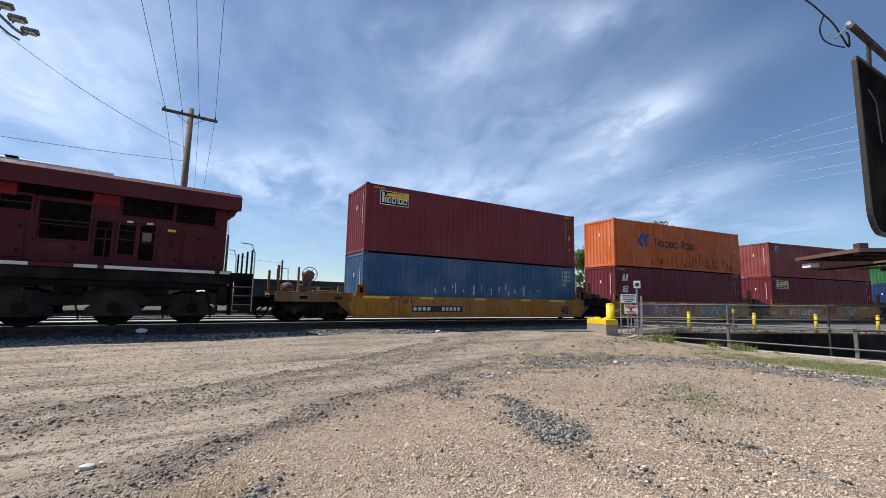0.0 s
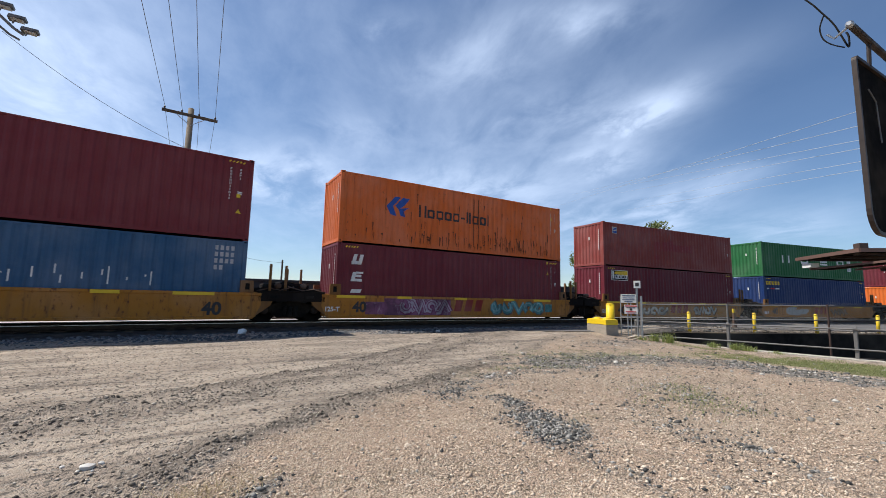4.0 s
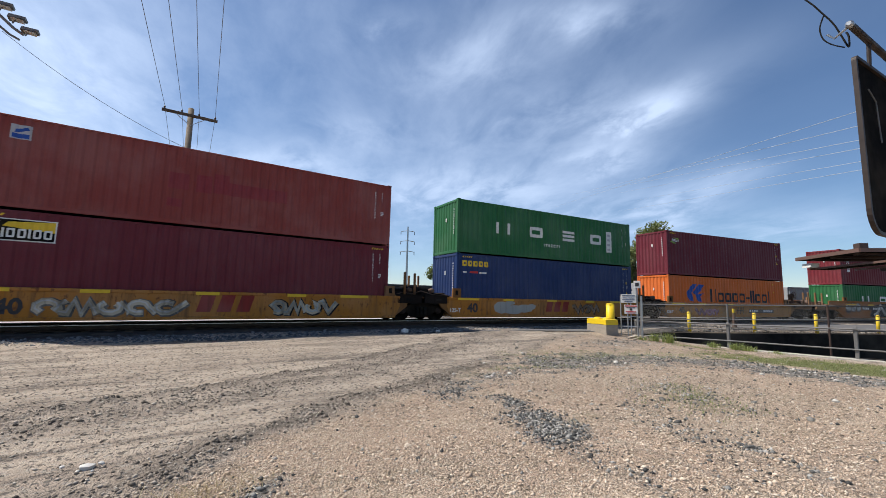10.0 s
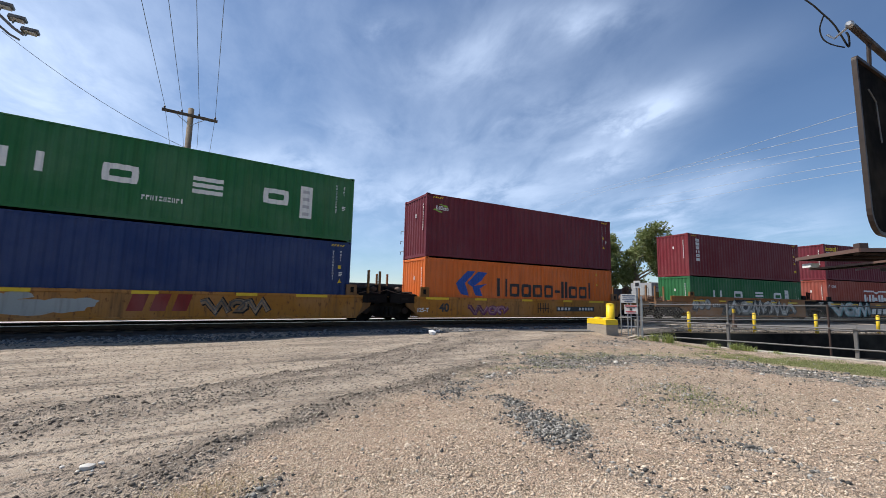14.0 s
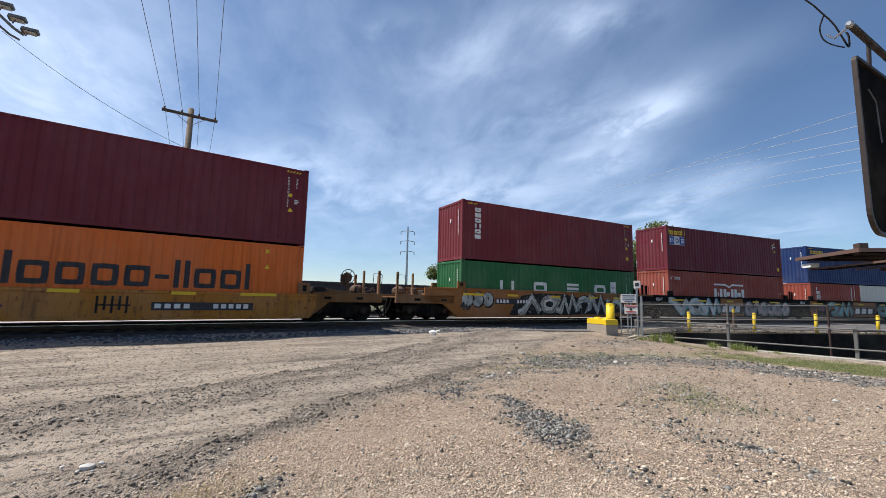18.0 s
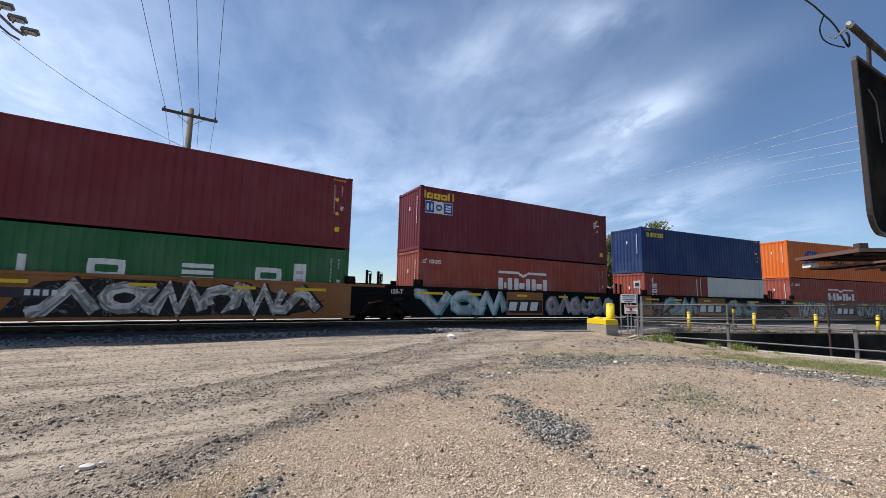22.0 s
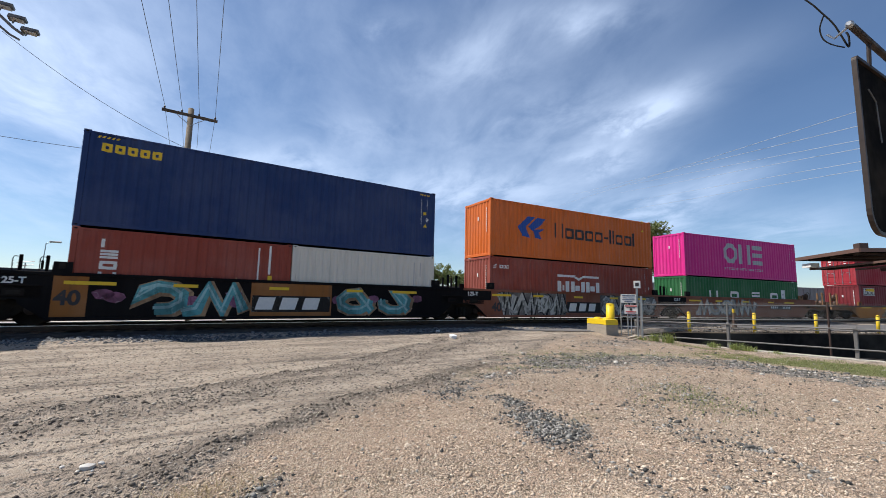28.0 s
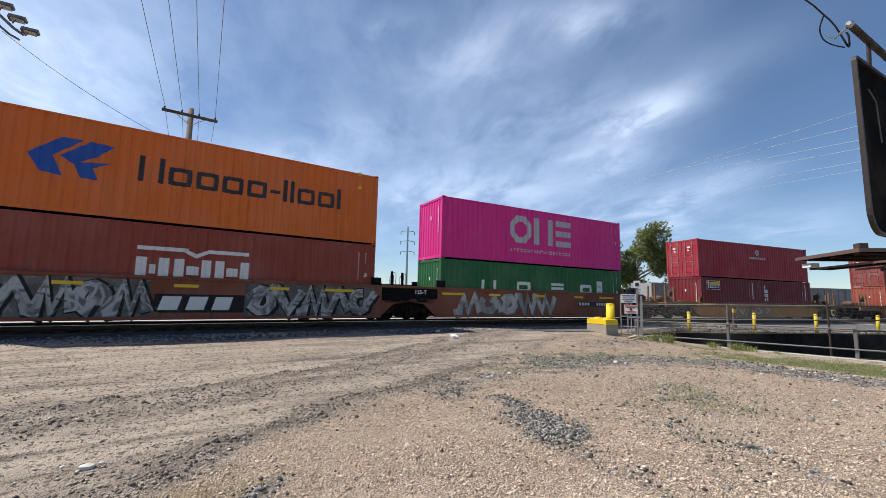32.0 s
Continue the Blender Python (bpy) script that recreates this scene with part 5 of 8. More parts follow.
        g = box(G(), min(sx * 7.5, sx * 7.9), max(sx * 7.5, sx * 7.9), -0.5, 0.5, 0.55, 1.5, 0.04)
        part("articulated_joint", g, M["iron"], car, "dark cast articulated joint")


def well_car(style, body, label, left_long=False, right_long=False, number=True):
    car = thing("well_car", label, "freight car", "well cars of the train")
    mat = M[body]
    top = 1.05 if style == "low" else 1.49
    for sy in (-1, 1):
        yo, yi = sy * 1.33, sy * 1.262
        if style == "low":
            web = [(-6.42, 0.20), (6.42, 0.20), (6.62, 0.62), (6.62, 1.02), (-6.62, 1.02), (-6.62, 0.62)]
        else:
            e0, e1 = (-8.0 if left_long else -7.85), (8.0 if right_long else 7.85)
            web = [(-6.35, 0.20), (6.35, 0.20), (6.95, 0.72), (e1, 0.86), (e1, 1.47), (e0, 1.47), (e0, 0.86), (-6.95, 0.72)]
        sill = part("side_sill", slab(G(), web, yo, yi), mat, car)
        y0, y1 = sorted((sy * 1.36, sy * 1.24))
        xe = 6.62 if style == "low" else 7.8
        part("top_chord", box(G(), -xe, xe, y0, y1, top - 0.10, top, 0.012), mat, car)
        y0, y1 = sorted((sy * 1.39, sy * 1.24))
        part("bottom_chord", box(G(), -6.38, 6.38, y0, y1, 0.165, 0.255, 0.012), mat, car)
        for x in ([-5.5, -3.2, -0.4, 2.4, 4.6] if sy < 0 else []):
            w = 1.15 if x in (-5.5, 4.6) else 0.66
            zz = top - 0.115 if style == "low" else top - 0.33
            part("reflector", box(G(), x - w / 2, x + w / 2, -1.366, -1.358, zz, zz + 0.10, 0.002), M["yellow_mark"], sill, "bright yellow reflective strip")
    for sx in (-1, 1):
        xa, xb = sorted((sx * 6.36, sx * 6.50))
        part("end_bulkhead", box(G(), xa, xb, -1.26, 1.26, 0.22, 1.08, 0.02), mat, car)
        end_deck(car, sx, left_long if sx < 0 else right_long, M["grime"] if style == "low" or (left_long if sx < 0 else right_long) else M["black_car"], 0, top)
    for x in (-5.9, -3.0, 0.0, 3.0, 5.9):
        part("cross_bearer", box(G(), x - 0.16, x + 0.16, -1.25, 1.25, 0.175, 0.228, 0.01), M["iron"], car)
    return car


# ---------------------------------------------------------------- trucks
WHEEL_R = 0.44


def freight_truck():
    t = thing("rail_truck", "dark cast-steel freight truck rolling on the rail", "rail truck", "trucks of the train")
    for sy in (-1, 1):
        out = [(-1.22, 0.40), (-1.22, 0.60), (-0.98, 0.66), (-0.62, 0.66), (-0.34, 0.78), (0.34, 0.78), (0.62, 0.66), (0.98, 0.66), (1.22, 0.60), (1.22, 0.40),
               (0.72, 0.40), (0.44, 0.18), (-0.44, 0.18), (-0.72, 0.40)]
        sf = part("side_frame", slab(G(), out, sy * 1.02, sy * 0.90), M["iron"], t)
        for x in (-0.55, 0.55):
            part("brace", slab(G(), [(x - 0.16, 0.62), (x + 0.02, 0.62), (x + 0.16 * (1 if x < 0 else -1) + 0.05, 0.24), (x + 0.10 * (1 if x < 0 else -1) - 0.06, 0.24)], sy * 1.035, sy * 1.02), M["iron"], sf)
        g = G()
        for x in (-0.2, 0.0, 0.2):
            lathe(g, [(0.075, 0.24), (0.085, 0.30), (0.07, 0.36), (0.085, 0.42), (0.07, 0.48), (0.085, 0.54), (0.075, 0.60)], (x, sy * 1.03, 0), "z", 10)
        part("spring_group", g, M["black"], sf, "dark coil springs", True)
    part("bolster", box(G(), -0.2, 0.2, -1.0, 1.0, 0.52, 0.74, 0.03), M["iron"], t)
    for x in (-0.89, 0.89):
        ws = new("wheelset")
        ws.parent = t
        ws.matrix_basis = pose(x, 0, WHEEL_R)
        for sy in (-1, 1):
            g = lathe(G(), [(WHEEL_R + 0.028, sy * 0.685), (WHEEL_R + 0.022, sy * 0.715), (WHEEL_R, sy * 0.725), (WHEEL_R - 0.004, sy * 0.82), (WHEEL_R - 0.05, sy * 0.825),
                            (0.33, sy * 0.79), (0.16, sy * 0.76), (0.12, sy * 0.83), (0.05, sy * 0.84)], (0, 0, 0), "y", 28)
            part("wheel", g, M["iron"], ws, "", True)
            g = lathe(G(), [(0.13, sy * 0.86), (0.14, sy * 1.06), (0.09, sy * 1.09), (0.02, sy * 1.10)], (0, 0, 0), "y", 14)
            for k in range(3):
                a = 2 * math.pi * k / 3
                rod(g, (0.07 * math.cos(a), sy * 1.06, 0.07 * math.sin(a)), (0.07 * math.cos(a), sy * 1.105, 0.07 * math.sin(a)), 0.018, n=6)
            part("axle_bearing", g, M["dark_rust"], ws)
        part("axle", rod(G(), (0, -1.0, 0), (0, 1.0, 0), 0.075, n=12), M["iron"], ws)
    return t


# ---------------------------------------------------------------- the train's load
def kite(x, z, w, h):
    """A plain blue arrow-like emblem: its three convex pieces."""
    return [[(x, z + 0.48 * h), (x + 0.36 * w, z + h), (x + 0.62 * w, z + h), (x + 0.28 * w, z + 0.5 * h), (x + 0.42 * w, z), (x + 0.16 * w, z + 0.06 * h)],
            [(x + 0.36 * w, z + 0.52 * h), (x + 0.70 * w, z + h), (x + w, z + 0.97 * h), (x + 0.80 * w, z + 0.62 * h), (x + 0.52 * w, z + 0.35 * h)],
            [(x + 0.52 * w, z + 0.40 * h), (x + 0.98 * w, z + 0.50 * h), (x + 0.76 * w, z + 0.30 * h), (x + 0.84 * w, z), (x + 0.62 * w, z + 0.02 * h)]]


def plate(x, z):
    """A small dark panel with a yellow wedge and a pale row of marks."""
    return [("white", [rect(x - 0.03, z - 0.03, x + 1.28, z + 0.57)], "pale border"), ("matt_black", [rect(x, z, x + 1.25, z + 0.54)], "black plate"),
            ("yellow_mark", [[(x + 0.2, z + 0.36), (x + 1.25, z + 0.24), (x + 1.25, z + 0.54), (x + 0.3, z + 0.48)]], "yellow wedge"),
            ("white", [rect(x + 0.05, z + 0.06, x + 0.15, z + 0.50)] + spaced(x + 0.2, x + 1.2, z + 0.06, 0.25, "lOOlOO", 0.05), "pale block marks")]


def sub(marks, dz):
    return [(c, [[(a, b + dz) for a, b in p] for p in polys], w) for c, polys, w in marks]


M["buffed"] = paint("buffed_pale_blue_paint", (0.34, 0.35, 0.33), 0.35, 0.7, 0.4, 0.7, seed=24)
M["worn_red"] = paint("worn_red_marking", (0.24, 0.028, 0.022), 0.3, 0.7, 0.3, 0.7, seed=23)
M["rust_stain"] = plain("run_rust", (0.125, 0.036, 0.014), 0.85, 0, 0.4, 25.0, 0.1)
HC, STD = 2.896, 2.591
FLOOR = 0.23                    # well floor above the rail


def stacked(u, L, H, key, label, marks, z, x=0.0, doors="rear"):
    """Marks are given by their heights over the rail."""
    c = container(L, H, key, label, sub(marks, -z), doors)
    MOVERS.append((c, UNIT[u - 1] + x, RF + 1.22 - 0.06, RAIL + z))
    return c


def hue_word(z, x0, x1, h=0.50):
    """Charcoal rounded shapes with stems."""
    return ("dark_mark", spaced(x0, x1, z, h * 1.12, "=oooo-llool", h * 0.19, gap=0.14), "charcoal row of plain shapes")


def upright(x, z0, z1, n, w=0.34):
    p = (z1 - z0) / n
    out = []
    for i in range(n):
        out += spaced(x, x + w, z0 + i * p, 0.78 * p, "eO=OeO"[i % 6] if n > 4 else "=Oel"[i % 4], 0.085)
    return ("white", out, "white block marks in a column")


def four_blocks(z, panel):
    m = []
    for x, k in ((-3.88, "="), (-1.75, "O"), (0.55, "e"), (2.70, "O")):
        m += spaced(x, x + 0.88, z, 0.56, k, 0.17)
    return [("white", m, "four large white block shapes"), ("white", [rect(4.0, panel[0], 4.44, panel[1])], "white panel"),
            ("grey_mark", [rect(4.1, panel[0] + 0.1 + 0.28 * i, 4.34, panel[0] + 0.22 + 0.28 * i) for i in range(int((panel[1] - panel[0]) / 0.29))], "grey marks")]


def crown_word():
    """A white bar with a dip over three block shapes."""
    b = [rect(-1.75, 2.28, -0.55, 2.40), rect(0.15, 2.28, 1.35, 2.40), [(-0.55, 2.28), (-0.4, 2.40), (-0.55, 2.40)], [(-0.55, 2.28), (-0.2, 2.10), (-0.2, 2.24), (-0.55, 2.40)],
         [(-0.2, 2.10), (0.15, 2.28), (0.15, 2.40), (-0.2, 2.24)]]
    for x, w in ((-1.75, 0.84), (-0.78, 1.02), (0.36, 1.02)):
        b += [rect(x, 1.34, x + 0.27, 2.06), rect(x + w - 0.27, 1.34, x + w, 2.06), rect(x + 0.34, 1.56, x + w - 0.34, 1.84)]
    return ("white", b, "white block word mark under a notched bar")


small_tail = [("white", spaced(-5.56, -4.95, 2.53, 0.17, "lOOO", 0.045) + [[(-5.98, 2.52), (-5.72, 2.55), (-5.70, 2.60), (-5.9, 2.57)], [(-5.93, 2.61), (-5.70, 2.66), (-5.68, 2.74), (-5.86, 2.66)]], "small white emblem and marks")]


def rail_marks(z0, H):
    c = code_bars(H)
    return (c[0], [[(a, b + z0) for a, b in p] for p in c[1]], c[2])


def corner_ticks(z, H):
    out = []
    for x in (-5.78, 5.28):
        out += [[(x + 0.11 * i, z + H - 0.20), (x + 0.055 + 0.11 * i, z + H - 0.20), (x + 0.10 + 0.11 * i, z + H - 0.13), (x + 0.045 + 0.11 * i, z + H - 0.13)] for i in range(5)]
    return ("yellow_mark", out, "height warning ticks")


def hazard(x, z):
    return ("yellow_mark", [[(x, z), (x + 0.18, z), (x + 0.09, z + 0.16)], rect(x, z + 0.55, x + 0.13, z + 0.68)], "yellow warning marks")


def rust_runs(z):
    """Rust that has run down from dents and scrapes, thickest low on the side."""
    rng = random.Random(17)
    runs, spots = [], []
    for i in range(150):
        x = rng.uniform(-5.6, 5.6) if i % 3 else rng.gauss(2.6, 0.9)
        x = max(-5.8, min(5.8, x))
        top = z + rng.uniform(0.3, 0.95) if i % 5 else z + rng.uniform(0.9, 2.4)
        ln = rng.uniform(0.10, 0.55)
        w = rng.uniform(0.010, 0.042)
        runs.append([(x - w * 0.3, max(z + 0.2, top - ln)), (x + w * 0.3, max(z + 0.2, top - ln)), (x + w, top), (x - w * 0.6, top + 0.03)])
        if i % 4 == 0:
            spots.append(blob(x, top, 0.045, 0.035, rng, 7, 0.4))
    for x in (0.35, 0.62):
        runs.append([(x - 0.02, z + 0.3), (x + 0.03, z + 0.3), (x + 0.05, z + 2.6), (x - 0.03, z + 2.6)])
    return [("rust_stain", runs, "brown rust runs and scratches"), ("rust_stain", spots, "dark rusted scratches")]


def build_load():
    F = FLOOR
    L = 12.192
    # 1
    lo = stacked(1, L, STD, "blue", "faded blue steel container scuffed with white scratches", [
        ("white", [rect(-2.7 + 0.34 * i + 0.1 * (i % 3), 1.2 + 0.13 * ((i * 7) % 3), -2.66 + 0.34 * i + 0.1 * (i % 3), 1.42 + 0.1 * ((i * 5) % 4)) for i in range(19)], "white scratches"),
        ("grey_mark", [rect(5.1 + 0.16 * (i % 4), 2.45 - 0.22 * (i // 4), 5.2 + 0.16 * (i % 4), 2.6 - 0.22 * (i // 4)) for i in range(14)], "worn identification marks")], F)
    z = F + STD
    stacked(1, L, HC, "maroon", "maroon corrugated steel container with a small black and yellow plate", plate(-5.43, 4.9) + [rail_marks(z, HC), hazard(5.6, 3.75), corner_ticks(z, HC)], z)
    # 2
    stacked(2, L, HC, "maroon2", "plum corrugated steel container with slanted white blocks", [
        ("white", [rect(-5.5, 2.27, -5.12, 2.40, 0.0), rect(-5.5, 2.27, -5.36, 2.67, 0.10), rect(-5.24, 2.27, -5.10, 2.67, 0.10)] + [rect(-5.5, 1.59, -5.36, 1.96, 0.08), rect(-5.36, 1.59, -5.05, 1.70), rect(-5.36, 1.76, -5.08, 1.86), rect(-5.3, 1.90, -5.0, 1.98)]
         + [rect(-5.5, 1.14, -5.1, 1.28, 0.06)], "slanted white block marks"), rail_marks(F, HC), hazard(5.05, 2.35), corner_ticks(F, HC)], F)
    z = F + HC
    stacked(2, L, HC, "orange_rusty", "orange container streaked with rust above a plum container", [("blue_mark", kite(-4.1, 4.43, 1.06, 0.84), "blue arrow-like emblem"),
            hue_word(4.52, -2.58, 1.25, 0.48), rail_marks(z, HC), hazard(5.35, 5.3)] + rust_runs(z), z)
    # 3
    stacked(3, L, HC, "maroon2", "dark maroon container with a small black and yellow plate", plate(-5.47, 2.3) + [rail_marks(F, HC), corner_ticks(F, HC)], F)
    z = F + HC
    stacked(3, L, STD, "brick", "faded brick-red container with darker painted-out patches", [
        ("grey_mark", [rect(-5.38, 5.05, -4.96, 5.45)], "small pale emblem"), ("blue_mark", [rect(-5.34, 5.08, -5.0, 5.2), [(-5.3, 5.22), (-5.0, 5.32), (-5.04, 5.40), (-5.28, 5.32)]], "small blue emblem"),
        ("faded_red", [rect(-1.75, 4.30, -1.2, 4.82), rect(-1.0, 4.28, -0.55, 4.86), rect(-0.5, 4.32, -0.05, 4.98), rect(-0.05, 4.30, 1.87, 4.74), rect(-1.75, 3.72, -1.35, 3.98)], "darker red patches where marks were painted out"),
        rail_marks(z, STD)], z)
    # 4
    stacked(4, L, HC, "navy", "navy blue container with a yellow word mark", [("yellow_mark", spaced(-5.78, -4.32, 2.52, 0.36, "ooooo", 0.085), "yellow rounded word mark"),
            ("red_mark", [rect(-5.4, 2.2, -4.92, 2.30, 0.04)], "small red mark"), ("white", [rect(-5.73, 2.2, -5.55, 2.28), rect(-4.84, 2.2, -4.42, 2.28)], "small white marks"), rail_marks(F, HC), hazard(5.58, 1.5), corner_ticks(F, HC)], F)
    z = F + HC
    stacked(4, L, STD, "green", "green corrugated container with large white block shapes", four_blocks(4.24, (3.86, 5.07)) + [("white", tiny_row(-0.75, 3.82, 10, 0.08, 0.15, 5), "small white line of marks"), rail_marks(z, STD)], z)
    # 5
    stacked(5, L, STD, "orange", "bright orange container with a blue emblem and charcoal marks", [("blue_mark", kite(-4.5, 1.14, 1.75, 1.15), "blue arrow-like emblem"), hue_word(1.15, -2.15, 4.3, 0.78), hazard(4.75, 1.9)], F)
    z = F + STD
    stacked(5, L, HC, "maroon2", "dark plum container with a small green and white emblem", [("green_mark", [[(-5.75, 4.98), (-5.3, 4.86), (-5.3, 4.91), (-5.66, 5.03)], [(-5.5, 5.27), (-5.05, 5.23), (-4.98, 5.12), (-5.06, 5.14)]], "green swoosh"),
            ("white", spaced(-5.62, -4.95, 5.0, 0.18, "OlOoo", 0.04), "small white marks"), rail_marks(z, HC), hazard(5.4, 4.05), corner_ticks(z, HC)], z)
    # 6
    stacked(6, L, STD, "green", "green container with white block shapes sitting low in its car", four_blocks(1.38, (1.38, 2.14)) + [rail_marks(F, STD)], F)
    z = F + STD
    stacked(6, L, HC, "maroon", "brown-maroon container with a column of white blocks", [upright(-5.38, 3.86, 5.43, 6), rail_marks(z, HC), hazard(5.42, 4.15), ("yellow_mark", [rect(5.45, 3.5, 5.62, 3.68)], "yellow mark"), corner_ticks(z, HC)], z)
    # 7
    stacked(7, L, HC, "redbrown", "red-brown container with a large white word mark", small_tail + [crown_word(), rail_marks(F, HC)], F)
    z = F + HC
    stacked(7, L, HC, "maroon2", "plum container with yellow word mark over a blue and white panel", [("yellow_mark", spaced(-5.9, -4.35, 5.46, 0.36, "looo=", 0.095, gap=0.1), "yellow block word mark"),
            ("white", [rect(-5.86, 4.80, -4.42, 5.36)], "white panel"), ("blue_mark", [rect(-5.84, 4.83, -5.40, 5.33), rect(-4.88, 4.83, -4.45, 5.33)], "blue panels"),
            ("white", spaced(-5.76, -5.47, 4.93, 0.30, "=", 0.09) + spaced(-4.80, -4.52, 4.93, 0.30, "e", 0.09), "white block marks"), ("blue_mark", ring(-5.31, 4.93, -4.97, 5.23, 0.08), "blue ring mark"),
            ("white", [rect(5.0, 5.42, 5.25, 5.50), rect(5.0, 5.30, 5.5, 5.37), rect(5.0, 5.18, 5.2, 5.25)], "white identification marks"), hazard(5.2, 4.95), ("yellow_mark", [rect(5.5, 3.55, 5.75, 3.8)], "yellow mark")], z)
    # 8
    stacked(8, 6.058, STD, "redbrown", "short red-brown container with a column of white blocks", [upright(-2.35, 1.3, 2.58, 4, 0.42), ("white", [rect(1.9, 1.4, 1.95, 2.6), rect(2.25, 1.7, 2.33, 2.7)], "identification marks"), ("yellow_mark", [rect(2.25, 1.5, 2.4, 1.65)], "yellow mark")], F, -3.04)
    stacked(8, 6.058, STD, "cream", "short cream-white corrugated steel container", [("grey_mark", [rect(2.0, 1.5, 2.04, 2.5), rect(2.3, 1.9, 2.36, 2.5)], "worn marks")], F, 3.04)
    z = F + STD
    stacked(8, L, HC, "navy", "navy blue container with a yellow word mark near its corner", [("yellow_mark", spaced(-5.65, -4.17, 5.12, 0.36, "ooooo", 0.085), "yellow rounded word mark"), rail_marks(z, HC), hazard(5.5, 4.1), corner_ticks(z, HC)], z)
    # 9
    stacked(9, L, HC, "redbrown", "red-brown container with a large white word mark", small_tail + [crown_word(), rail_marks(F, HC)], F)
    z = F + HC
    stacked(9, L, HC, "orange", "bright orange container with blue emblem and charcoal word mark", [("blue_mark", kite(-4.4, 4.2, 1.85, 1.12), "blue arrow-like emblem"), hue_word(4.38, -1.93, 4.5, 0.72), hazard(5.2, 5.35)], z)
    # 10
    stacked(10, L, STD, "green", "green container with large white block shapes under a magenta one", four_blocks(1.36, (1.38, 2.14)) + [rail_marks(F, STD)], F)
    z = F + STD
    stacked(10, L, HC, "magenta", "vivid magenta container with a pale grey word mark", [("grey_mark", ring(-2.17, 3.88, -0.78, 5.28, 0.30, 8, 0.9) + spaced(-0.62, 0.72, 3.88, 1.40, "=", 0.36) + spaced(0.9, 2.02, 3.88, 1.40, "e", 0.38), "three large pale grey block shapes"),
            ("grey_mark", tiny_row(-2.17, 3.42, 19, 0.157, 0.16, 9), "pale grey line of marks"), rail_marks(z, HC)], z)
    # 11
    stacked(11, 6.058, STD, "maroon", "short maroon container with a small black and yellow plate", plate(-2.4, 2.02) + [("white", [rect(2.0, 1.4, 2.05, 2.6), rect(2.4, 1.4, 2.46, 2.6)], "identification marks")], F, -3.04)
    stacked(11, 6.058, STD, "maroon", "short maroon container with a column of white blocks", [upright(-2.35, 1.3, 2.5, 4, 0.34), ("white", [rect(2.0, 1.4, 2.05, 2.6), rect(2.4, 1.4, 2.46, 2.6)], "identification marks")], F, 3.04)
    z = F + STD
    stacked(11, L, STD, "crimson", "crimson container with its doors facing forward and a pale emblem", [("grey_mark", blocks(-0.75, 4.3, 1.1, 4.45, 7, "mix", 0.2) + [blob(0.1, 4.78, 0.2, 0.24, random.Random(4), 10, 0.05)], "pale emblem and marks"),
            ("crimson", [blob(0.1, 4.78, 0.09, 0.11, random.Random(5), 8, 0.05)], "opening of the emblem")], z, 0, "front")
    # 12
    stacked(12, L, STD, "redbrown", "orange-red corrugated container low in the well car", [], F)
    stacked(12, L, HC, "brick", "brick-red container with its doors facing forward", [], F + STD, 0, "front")


